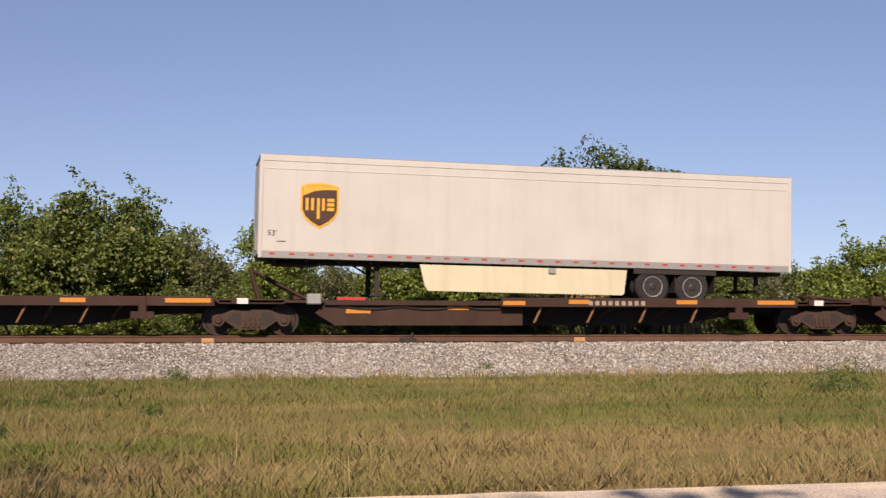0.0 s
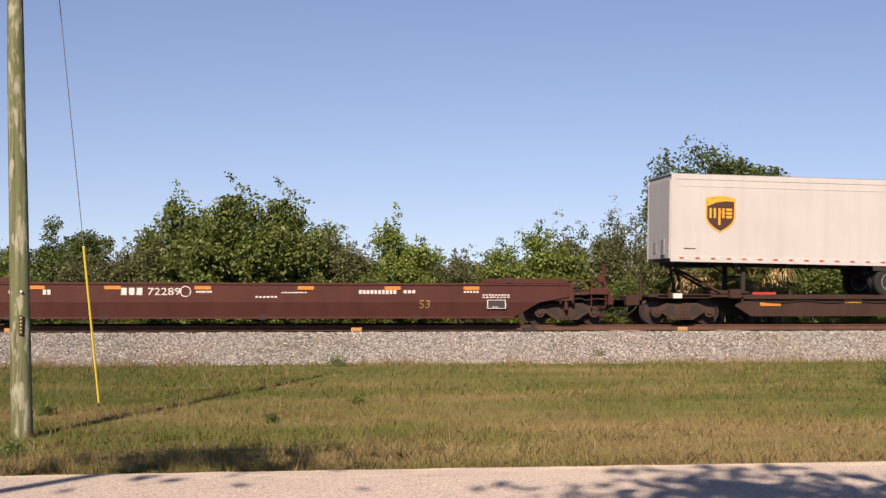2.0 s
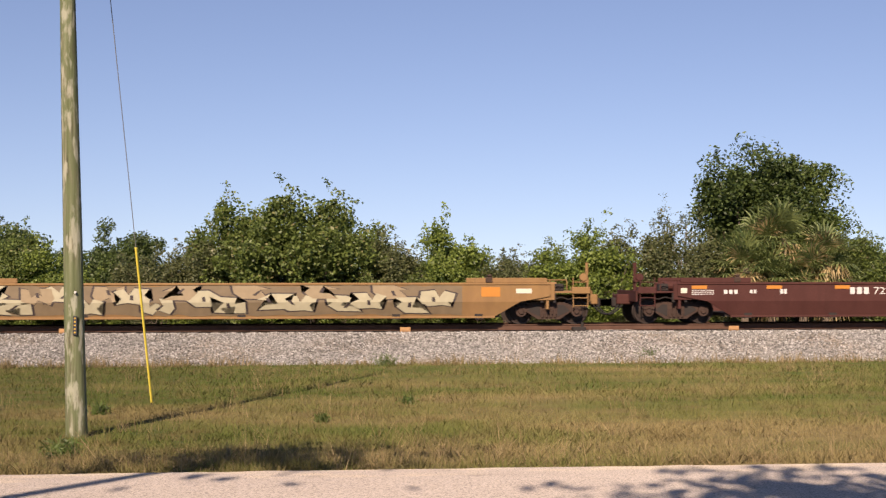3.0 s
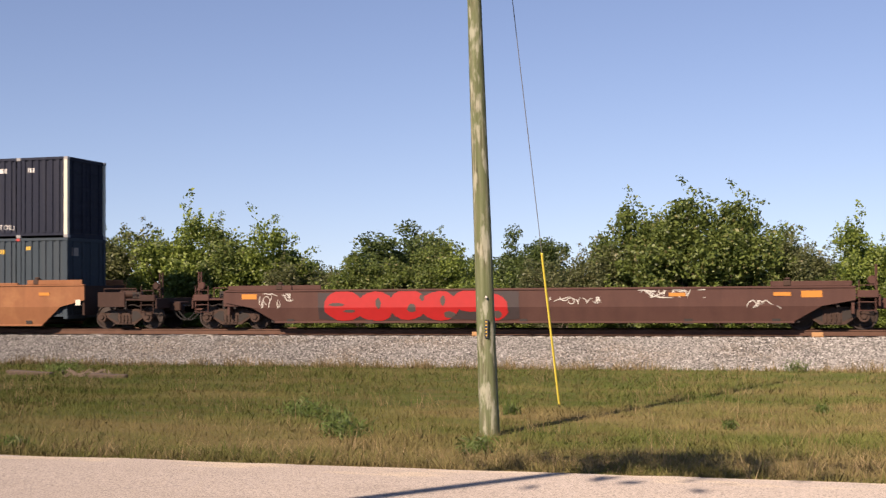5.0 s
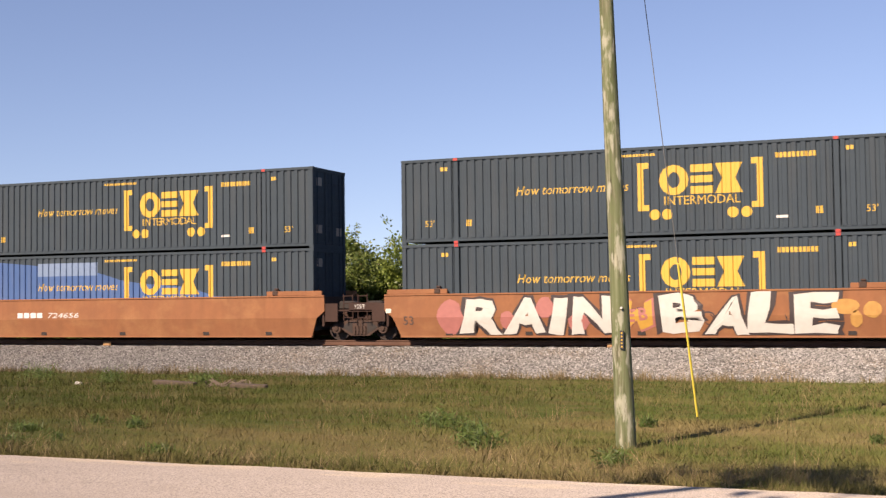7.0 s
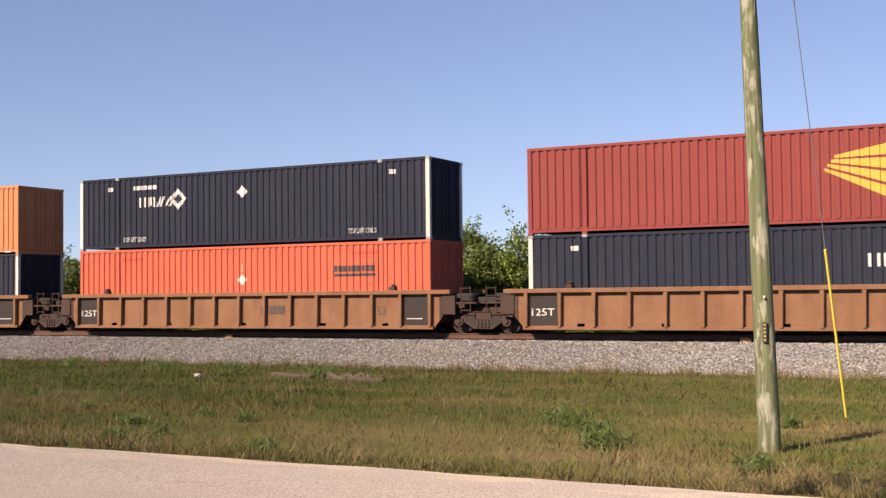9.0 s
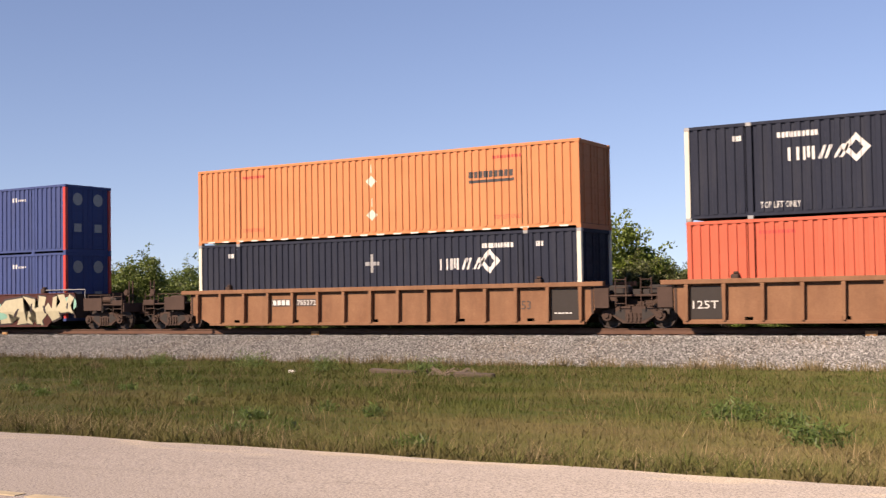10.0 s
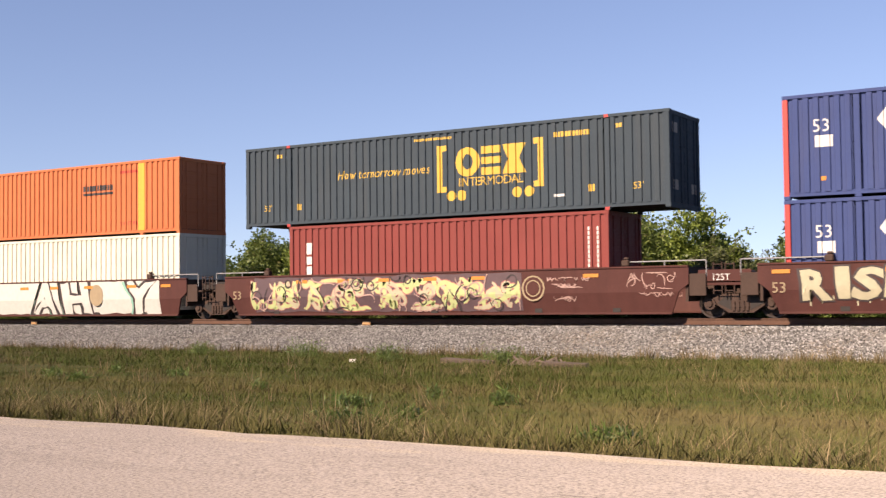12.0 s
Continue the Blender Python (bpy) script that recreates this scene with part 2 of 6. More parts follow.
def prism(bm, pts, y0, y1):
    """A plate with an outline in x and z, between y0 and y1."""
    a = [bm.verts.new((x, y0, z)) for x, z in pts]
    b = [bm.verts.new((x, y1, z)) for x, z in pts]
    bm.faces.new(a)
    bm.faces.new(b[::-1])
    for i in range(len(pts)):
        j = (i + 1) % len(pts)
        bm.faces.new((a[j], a[i], b[i], b[j]))
    bmesh.ops.recalc_face_normals(bm, faces=bm.faces)
    return bm


def rod(bm, p, q, r, seg=8, r2=None):
    p, q = Vector(p), Vector(q)
    d = q - p
    m = Matrix.Translation((p + q) / 2) @ d.to_track_quat("Z", "Y").to_matrix().to_4x4()
    bmesh.ops.create_cone(bm, cap_ends=True, segments=seg, radius1=r, radius2=r if r2 is None else r2, depth=d.length, matrix=m)
    return bm


def rings(bm, profile, centre, seg=24, caps=True):
    """Turn a profile of (radius, y) round an axle along y."""
    loops = []
    for r, y in profile:
        loops.append([bm.verts.new((centre[0] + r * math.cos(2 * math.pi * k / seg), centre[1] + y, centre[2] + r * math.sin(2 * math.pi * k / seg))) for k in range(seg)])
    for a, b in zip(loops, loops[1:]):
        for k in range(seg):
            bm.faces.new((a[k], a[(k + 1) % seg], b[(k + 1) % seg], b[k]))
    if caps:
        bm.faces.new(loops[0])
        bm.faces.new(loops[-1][::-1])
    bmesh.ops.recalc_face_normals(bm, faces=bm.faces)
    return bm


def smooth(ob, deg=40):
    ob.data.polygons.foreach_set("use_smooth", [True] * len(ob.data.polygons))
    ob.data.set_sharp_from_angle(angle=radians(deg))
    return ob


def bulk(name, verts, faces_n, material):
    """One mesh from arrays: verts (n, 3), faces of faces_n corners in order."""
    me = bpy.data.meshes.new(name)
    n = len(verts)
    me.vertices.add(n)
    me.vertices.foreach_set("co", np.asarray(verts, np.float32).ravel())
    f = n // faces_n
    me.loops.add(n)
    me.loops.foreach_set("vertex_index", np.arange(n, dtype=np.int32))
    me.polygons.add(f)
    me.polygons.foreach_set("loop_start", np.arange(0, n, faces_n, dtype=np.int32))
    me.update(calc_edges=True)
    me.validate()
    me.materials.append(material)
    return me


# ---- ground, road, track ----
def lie(y):
    """Height of the land: level road, then a gentle fall to the railway."""
    return np.where(y < 10.95, -0.03, np.where(y < 33.9, -0.03 - (y - 10.95) * 0.0305, -0.73 + np.clip(y - 33.9, 0, 27) * 0.011))


def land():
    xs = np.concatenate([[-3000, -900, -300, -120], np.arange(-70, 50.1, 1.0), [90, 250, 800, 3000]])
    ys = np.concatenate([[-3000, -600, -120, -40, -12, 0], np.arange(3, 51.1, 1.0), [66, 110, 250, 800, 3000]])
    bm = bmesh.new()
    g = [[bm.verts.new((x, y, float(lie(y)) + (0.05 * noise.noise((x * 0.25, y * 0.25, 3)) if 11.8 < y < 33 else 0))) for y in ys] for x in xs]
    for i in range(len(xs) - 1):
        for j in range(len(ys) - 1):
            bm.faces.new((g[i][j], g[i + 1][j], g[i + 1][j + 1], g[i][j + 1]))
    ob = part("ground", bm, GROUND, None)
    smooth(ob, 60)
    tagged(ob, "dry grassy verge sloping gently from road to railway", "ground", kind="structure")
    # road, with a ragged crumbling edge
    bm = bmesh.new()
    xs = np.arange(-90, 70.1, 0.35)
    top = []
    for x in xs:
        e = 10.95 + 0.09 * noise.noise((x * 0.9, 1, 5)) + 0.05 * noise.noise((x * 3.1, 2, 5))
        top.append([bm.verts.new((x, y, z)) for y, z in ((2.85, 0.0), (6.9, 0.03), (e - 0.1, 0.0), (e, -0.05))])
    for a, b in zip(top, top[1:]):
        for k in range(3):
            bm.faces.new((a[k], b[k], b[k + 1], a[k + 1]))
    ob = part("road", bm, ROAD, None)
    tagged(ob, "old pale asphalt lane with a crumbling edge", "road", kind="structure")
    bm = bmesh.new()
    for x in np.arange(-60, 40, 3.0):
        box(bm, x, x + 2.9, 7.88, 7.98, 0.0, 0.03)
    part("road_line", bm, plain("worn_yellow_line", (0.36, 0.29, 0.19), 0.9, 0, 0.3, 20), ob, "worn yellow road line")


def railway():
    bm = bmesh.new()
    prof = [(33.2, -0.86), (33.85, -0.69), (36.55, -0.03), (36.93, 0.02), (40.03, 0.02), (40.43, -0.05), (42.6, -0.62), (43.4, -0.86)]
    xs = np.concatenate([[-900, -250, -100], np.arange(-75, 45, 0.5), [80, 250, 900]])
    rows = []
    for x in xs:
        rows.append([bm.verts.new((x, y + 0.12 * noise.noise((x * 0.7, y, 0)), z + 0.03 * noise.noise((x * 1.3, y * 2, 4)))) for y, z in prof])
    for a, b in zip(rows, rows[1:]):
        for k in range(len(prof) - 1):
            bm.faces.new((a[k], b[k], b[k + 1], a[k + 1]))
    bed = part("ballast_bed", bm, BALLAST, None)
    smooth(bed, 60)
    tagged(bed, "bank of pale crushed limestone ballast", "ballast", kind="structure")
    # loose stones on the near shoulder
    rng = np.random.default_rng(4)
    n = 52000
    x, y = rng.uniform(-52, 25, n), rng.uniform(33.5, 37.3, n) + 0.12 * rng.normal(size=n)
    z = np.interp(y, [33.2, 33.85, 36.55, 36.93, 39], [-0.86, -0.69, -0.03, 0.02, 0.02])
    r = rng.uniform(0.018, 0.047, n)
    base = np.array([(1, 0, 0), (0, 1, 0), (-1, 0, 0), (0, -1, 0), (0, 0, 1.0)])
    tri = [(0, 1, 4), (1, 2, 4), (2, 3, 4), (3, 0, 4)]
    pts = base[None] * r[:, None, None] * rng.uniform(0.6, 1.35, (n, 5, 1))
    a = rng.uniform(0, 6.28, n)
    c, s = np.cos(a)[:, None], np.sin(a)[:, None]
    px, py = pts[..., 0] * c - pts[..., 1] * s, pts[..., 0] * s + pts[..., 1] * c
    pts = np.stack([px + x[:, None], py + y[:, None], pts[..., 2] + z[:, None]], -1)
    me = bpy.data.meshes.new("loose_stones")
    fac = (np.arange(n)[:, None, None] * 5 + np.array(tri)[None]).reshape(-1, 3)
    me.vertices.add(n * 5)
    me.vertices.foreach_set("co", pts.astype(np.float32).ravel())
    me.loops.add(len(fac) * 3)
    me.loops.foreach_set("vertex_index", fac.astype(np.int32).ravel())
    me.polygons.add(len(fac))
    me.polygons.foreach_set("loop_start", np.arange(0, len(fac) * 3, 3, dtype=np.int32))
    me.update(calc_edges=True)
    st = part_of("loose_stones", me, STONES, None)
    tagged(st, "loose pale ballast stones on the railway bank", "stones", kind="stuff")
    # rails and ties
    for yc in (37.71, 39.22):
        bm = bmesh.new()
        pr = [(-0.075, 0.07), (0.075, 0.07), (0.075, 0.085), (0.012, 0.105), (0.012, 0.2), (0.036, 0.215), (0.036, 0.245), (0.03, 0.25), (-0.03, 0.25), (-0.036, 0.245), (-0.036, 0.215), (-0.012, 0.2), (-0.012, 0.105), (-0.075, 0.085)]
        a = [bm.verts.new((-900, yc + y, z)) for y, z in pr]
        b = [bm.verts.new((900, yc + y, z)) for y, z in pr]
        for i in range(len(pr)):
            bm.faces.new((a[i], a[(i + 1) % len(pr)], b[(i + 1) % len(pr)], b[i]))
        bm.faces.new(a[::-1])
        bm.faces.new(b)
        r = part("rail", bm, RAIL, None)
        tagged(r, "rust-brown steel rail on concrete ties", "rail", "rails of the track", "structure")
    bm = boxes((-0.11, 0.11, -0.95, 1.28, -0.12, 0.034), bevel=0.02)
    me = bpy.data.meshes.new("tie")
    bm.to_mesh(me)
    me.materials.append(CONCRETE)
    ties = new("track_ties")
    tagged(ties, "row of pale concrete railway ties", "tie", kind="structure")
    for k in range(-110, 62):
        t = new("tie", me)
        t.parent = ties
        t.location = (k * 0.61 + 0.02 * math.sin(k * 7), 38.465, 0)


def pole_and_guy():
    bm = bmesh.new()
    seg, base = 20, Vector((-3.25, 14.5, -0.2))
    rows = []
    for k in range(26):
        z = -0.2 + k * 0.42
        r = 0.128 - 0.0029 * k
        lean = 0.0112 * k
        rows.append([bm.verts.new((base.x - lean + (r + 0.006 * noise.noise((i * 0.9, z * 0.6, 1))) * math.cos(2 * math.pi * i / seg), base.y + (r + 0.006 * noise.noise((i * 0.9, z * 0.6, 9))) * math.sin(2 * math.pi * i / seg), z)) for i in range(seg)])
    for a, b in zip(rows, rows[1:]):
        for i in range(seg):
            bm.faces.new((a[i], a[(i + 1) % seg], b[(i + 1) % seg], b[i]))
    bm.faces.new(rows[-1])
    m, n, l, b = node_mat("weathered_pole_wood", 0.85, 0, 0.15)
    grain = noise_node(n, l, 9, 6, (3, 3, 0.12))
    moss = ramp(n, l, noise_node(n, l, 7, 7, (1.2, 1.2, 0.35), rough=0.65), [(0.36, (0, 0, 0)), (0.52, (0.7, 0.7, 0.7))])
    c = ramp(n, l, grain, [(0.32, (0.05, 0.047, 0.03)), (0.5, (0.14, 0.135, 0.085)), (0.7, (0.31, 0.3, 0.22))])
    c = mix(n, l, moss, c, (0.105, 0.132, 0.06))
    pale = ramp(n, l, noise_node(n, l, 11, 5, (1, 1, 0.3)), [(0.53, (0, 0, 0)), (0.63, (0.7, 0.7, 0.7))])
    l.new(mix(n, l, pale, c, (0.35, 0.345, 0.27)), b.inputs["Base Color"])
    bump(n, l, b, grain, 0.6, 0.02)
    pole = new("utility_pole")
    pole.location = base
    tagged(pole, "tall weathered wooden utility pole with green lichen", "utility pole")
    p = part("shaft", bm, m, pole)
    p.location = -base
    smooth(p)
    bm = boxes((-0.024, 0.024, -0.142, -0.12, 1.27, 1.5), bevel=0.004)
    part("tag", bm, BLACK_INK, pole, "black vertical tag strip")
    for k in range(5):
        part("tag_marking", boxes((-0.01, 0.01, -0.146, -0.1425, 1.295 + 0.042 * k, 1.312 + 0.042 * k)), YELLOW, pole)
    rod(b2 := bmesh.new(), (0.0, -0.12, 1.78), (0.0, -0.142, 1.78), 0.015, 8)
    part("nail_plate", b2, WHITE_INK, pole)
    # guy wire with its yellow marker
    an, top = Vector((-3.1, 19.0, -0.28)), Vector((-3.12, 14.52, 7.3))
    guy = new("guy_wire")
    guy.location = an
    tagged(guy, "thin steel guy wire with a yellow plastic marker", "guy wire")
    part("wire", rod(bmesh.new(), (0, 0, 0), top - an, 0.006, 6), GREY_AL, guy)
    d = (top - an) * 0.326
    bm = rod(bmesh.new(), d * 0.02, d, 0.018, 10)
    smooth(part("marker", bm, plain("yellow_plastic", (0.85, 0.68, 0.10), 0.4, 0, 0.08), guy, "yellow plastic guy marker"))
    # unseen bracket, added because the wire's top is placed to fit the view
    part("pole_bracket", rod(bmesh.new(), top - an + Vector((0.03, 0, 0)), top - an - Vector((0.32, 0, 0)), 0.022, 8), GREY_AL, guy, "galvanised bracket added to join wire and pole")
    part("anchor_rod", rod(bmesh.new(), (0, 0, -0.15), d * 0.04, 0.014, 6), DARK, guy)


# ---- rolling stock ----
MOVERS = []


def thing(name, x, y, z, label, category, group=""):
    ob = new(name)
    ob.location = (x, y, z)
    tagged(ob, label, category, group)
    MOVERS.append((ob, x, y, z, 0.0))
    return ob


FACE = 37.17
PITCH = 0.28


def trap(u):
    """Depth of the corrugation, 0 outside to 1 inside, over one pitch."""
    u = u % 1.0
    return 0.0 if u < 0.5 else (u - 0.5) / 0.07 if u < 0.57 else 1.0 if u < 0.93 else 1 - (u - 0.93) / 0.07


def wave(x):
    return 0.014 + 0.045 * trap(x / PITCH)


def breaks(a, b):
    out = []
    for k in range(int(a / PITCH) - 1, int(b / PITCH) + 2):
        out += [(k + f) * PITCH for f in (0.0, 0.5, 0.57, 0.93)]
    return [v for v in out if a < v < b]


def sheet(bm, a, b, z0, z1, flip=False, width=2.59):
    xs = [a, *breaks(a, b), b]
    col = [(bm.verts.new((x, width - wave(x) if flip else wave(x), z0)), bm.verts.new((x, width - wave(x) if flip else wave(x), z1))) for x in xs]
    for p, q in zip(col, col[1:]):
        f = (p[0], q[0], q[1], p[1])
        bm.faces.new(f[::-1] if flip else f)


def conform(bm, lift=0.005):
    """Lay a flat marking in the x-z plane onto the corrugation."""
    xs = [v.co.x for v in bm.verts]
    for x in breaks(min(xs), max(xs)):
        bmesh.ops.bisect_plane(bm, geom=[*bm.verts, *bm.edges, *bm.faces], plane_co=(x, 0, 0), plane_no=(1, 0, 0))
    for v in bm.verts:
        v.co.y = wave(v.co.x) - lift
    return bm


def flat(bm, pts):
    f = bm.faces.new([bm.verts.new((x, 0, z)) for x, z in pts])
    return f


def rect(bm, x0, x1, z0, z1):
    return flat(bm, [(x0, z0), (x1, z0), (x1, z1), (x0, z1)])


def words(text, size, x, z, shear=0.0, width=None, bold=0.0):
    """Built-in font lettering as a flat bmesh in x and z, its lower left corner at x, z."""
    cu = bpy.data.curves.new("lettering", "FONT")
    cu.body, cu.size, cu.shear, cu.resolution_u, cu.offset = text, size, shear, 2, bold
    ob = bpy.data.objects.new("lettering", cu)
    me = bpy.data.meshes.new_from_object(ob)
    bpy.data.objects.remove(ob)
    bm = bmesh.new()
    bm.from_mesh(me)
    bpy.data.meshes.remove(me)
    xs = [v.co.x for v in bm.verts]
    k = width / (max(xs) - min(xs)) if width else 1.0
    x_min = min(xs)
    for v in bm.verts:
        v.co = Vector((x + (v.co.x - x_min) * k, 0, z + v.co.y))
    return bm


def bars(bm, x0, x1, z0, z1, n, gap=0.25):
    """A line of unreadable writing: n plain bars."""
    w = (x1 - x0) / n
    for k in range(n):
        rect(bm, x0 + k * w, x0 + (k + 1 - gap) * w, z0, z1)
    return bm


def container(x0, z0, length, body, label, posts=None, castings=None, group="containers on the train", frame_posts=True, rail_mat=None):
    """A corrugated high-cube box with rails, posts, castings and a door end; its near face at local y 0."""
    w, h = 2.59, 2.896
    c = thing("shipping_container", x0, FACE, z0, label, "container", group)
    posts, castings, rail_mat = posts or body, castings or body, rail_mat or body
    far = length - 0.15
    stops = [0.15, far]
    ip = [(length - 12.19) / 2, length - (length - 12.19) / 2] if length > 13 else []
    if ip and frame_posts:
        stops = [0.15, ip[0] - 0.12, ip[0] + 0.12, ip[1] - 0.12, ip[1] + 0.12, far]
    bm, bm2 = bmesh.new(), bmesh.new()
    for a, b in zip(stops[::2], stops[1::2]):
        sheet(bm, a, b, 0.2, h - 0.1)
        sheet(bm2, a, b, 0.2, h - 0.1, True)
    part("side_wall", bm, body, c)
    part("side_wall", bm2, body, c)
    part("roof", boxes((0.05, length - 0.05, 0.05, w - 0.05, h - 0.05, h - 0.02)), body, c)
    part("floor", boxes((0.05, length - 0.05, 0.2, w - 0.2, 0.1, 0.18)), DARK, c)
    for y in (0, w - 0.08):
        part("top_rail", boxes((0.1, length - 0.1, y, y + 0.08, h - 0.1, h), bevel=0.01), rail_mat, c)
        part("bottom_rail", boxes((0.1, length - 0.1, y + 0.005, y + 0.075, 0.085, 0.17), (0.1, length - 0.1, y + 0.035, y + 0.06, 0.17, 0.22), bevel=0.008), rail_mat, c)
    for x in (0, length - 0.15):
        for y in (0, w - 0.15):
            part("corner_post", boxes((x, x + 0.15, y, y + 0.15, 0.1, h - 0.1), bevel=0.012), posts, c)
        for y in (0, w - 0.17):
            for z in (0, h - 0.12):
                part("corner_casting", boxes((x - 0.005, x + 0.17, y - 0.006, y + 0.17, z, z + 0.122), bevel=0.015), castings, c)
    for x in ip:
        for y in (0, w - 0.09):
            if frame_posts:
                part("frame_post", boxes((x - 0.085, x + 0.085, y + 0.02 if y < 1 else y, y + 0.09 if y < 1 else y + 0.07, 0.1, h - 0.1), bevel=0.01), body, c)
            for z in (h - 0.115, 0.0):
                part("lift_casting", boxes((x - 0.09, x + 0.09, y - 0.008, y + 0.1, z, z + 0.115), bevel=0.012), castings, c)
    # ends: a corrugated wall and a pair of doors with locking bars
    bm = bmesh.new()
    prof = [(0.02 + 0.035 * trap(k / 24 * 9), 0.15 + k * (w - 0.3) / 72) for k in range(73)]
    col = [(bm.verts.new((x, y, 0.15)), bm.verts.new((x, y, h - 0.1))) for x, y in prof]
    for p, q in zip(col, col[1:]):
        bm.faces.new((q[0], p[0], p[1], q[1]))
    part("end_wall", bm, body, c)
    x = length
    part("end_header", boxes((x - 0.12, x - 0.01, 0.15, w - 0.15, h - 0.14, h), bevel=0.01), body, c)
    part("end_sill", boxes((x - 0.12, x - 0.01, 0.15, w - 0.15, 0.0, 0.16), bevel=0.01), body, c)
    for k in range(2):
        y = 0.16 + k * 1.14
        d = part("door", boxes((x - 0.09, x - 0.05, y, y + 1.13, 0.17, h - 0.15), *[(x - 0.06, x - 0.035, y + 0.05, y + 1.08, 0.3 + j * 0.52, 0.68 + j * 0.52) for j in range(5)], bevel=0.008), body, c)
        for j in (0.25, 0.85):
            part("locking_bar", rod(bmesh.new(), (x - 0.02, y + j, 0.1), (x - 0.02, y + j, h - 0.1), 0.018, 8), body, d)
    return c


def singly(bm):
    """Each face of a flat marking as a marking of its own."""
    out = []
    for f in bm.faces:
        b = bmesh.new()
        b.faces.new([b.verts.new(v.co) for v in f.verts])
        out.append(b)
    bm.free()
    return out


def mark(c, bm, material, name="marking", label="", curved=True):
    if name in ("stencil_line", "name_bar") and len(bm.faces) > 1:
        for b in singly(bm):
            mark(c, b, material, name, label, curved)
        return c
    if curved:
        conform(bm)
    else:
        for v in bm.verts:
            v.co.y = -0.006
    return part(name, bm, material, c, label)


# ---- trucks, well cars, flat cars, trailers ----
def truck_meshes():
    """Side frame, wheel, axle, spring nest, bolster of a freight truck; local origin on the rail top at its middle."""
    out = {}
    bm = bmesh.new()
    prism(bm, [(-1.07, 0.44), (-1.03, 0.56), (-0.78, 0.6), (-0.5, 0.71), (0.5, 0.71), (0.78, 0.6), (1.03, 0.56), (1.07, 0.44), (0.95, 0.38), (0.7, 0.4), (0.36, 0.17), (-0.36, 0.17), (-0.7, 0.4), (-0.95, 0.38)], -0.09, 0.05)
    for s in (-1, 1):
        rings(bm, [(0.17, -0.14), (0.17, 0.02)], (s * 0.89, 0, 0.42), 14)
        rings(bm, [(0.08, -0.19), (0.11, -0.13)], (s * 0.89, 0, 0.42), 10)
    out["side_frame"] = bm
    bm = bmesh.new()
    for s in (-0.2, -0.07, 0.07, 0.2):
        rings(bm, [(0.055, -0.135), (0.055, -0.09)], (s, 0, 0.36), 8)
        box(bm, s - 0.04, s + 0.04, -0.13, -0.092, 0.22, 0.5, 0.01)
    out["spring_nest"] = bm
    # no hole is cut: a dark plate stands for the shade inside the opening
    out["shaded_opening_plate"] = prism(bmesh.new(), [(-0.68, 0.45), (-0.46, 0.63), (-0.28, 0.63), (-0.28, 0.25)], -0.097, -0.085)
    bm = bmesh.new()
    rings(bm, [(0.08, -0.05), (0.11, -0.06), (0.14, -0.03), (0.34, -0.01), (0.37, -0.05), (0.425, -0.05), (0.43, 0.04), (0.455, 0.05), (0.455, 0.08), (0.08, 0.08)], (0, 0, 0.43), 28)
    out["wheel"] = bm
    bm = bmesh.new()
    box(bm, -0.18, 0.18, -0.95, 0.95, 0.42, 0.68, 0.03)
    out["bolster"] = bm
    res = {}
    for k, b in out.items():
        me = bpy.data.meshes.new(k)
        b.to_mesh(me)
        b.free()
        me.materials.append({"spring_nest": TRUCK, "shaded_opening_plate": DARK, "wheel": WHEEL, "bolster": DARK}.get(k, TRUCK))
        me.polygons.foreach_set("use_smooth", [True] * len(me.polygons))
        me.set_sharp_from_angle(angle=radians(35))
        res[k] = me
    return res


DULL_INK = plain("dull_lettering", (0.24, 0.21, 0.18), 0.7, 0, 0.2)
RIM = plain("dark_rim", (0.025, 0.023, 0.022), 0.6, 0.2)
WHEEL = plain("worn_wheel_steel", (0.032, 0.022, 0.018), 0.55, 0.3, 0.4)
TRUCK_ME = truck_meshes()


def truck(car, x):
    """A two-axle truck as parts of a car: its middle at local x; the car's origin is on the rail top in the track's axis."""
    for s in (-1, 1):
        f = part_of("truck_frame", TRUCK_ME["side_frame"], None, car)
        f.matrix_basis = pose(x, s * 0.99, 0, 0, 0, 0 if s < 0 else 180)
        part_of("spring_nest", TRUCK_ME["spring_nest"], None, f)
        part_of("shaded_opening_plate", TRUCK_ME["shaded_opening_plate"], None, f)
        part_of("shaded_opening_plate", TRUCK_ME["shaded_opening_plate"], None, f).matrix_basis = Matrix.Translation((0, -0.182, 0)) @ pose(0, 0, 0, 0, 0, 180)
    b = part_of("bolster", TRUCK_ME["bolster"], None, car)
    b.location = (x, 0, 0)
    for dx in (-0.89, 0.89):
        a = part("axle", rod(bmesh.new(), (0, -0.72, 0), (0, 0.72, 0), 0.08, 10), DARK, car)
        a.location = (x + dx, 0, 0.43)
        for s in (-1, 1):
            w = part_of("wheel", TRUCK_ME["wheel"], None, a)
            w.matrix_basis = pose(0, s * 0.755, -0.43 if s < 0 else -0.43, 0, 0, 0 if s < 0 else 180)


RT, AXIS = 0.25, 38.465
NEAR = 37.03 - AXIS


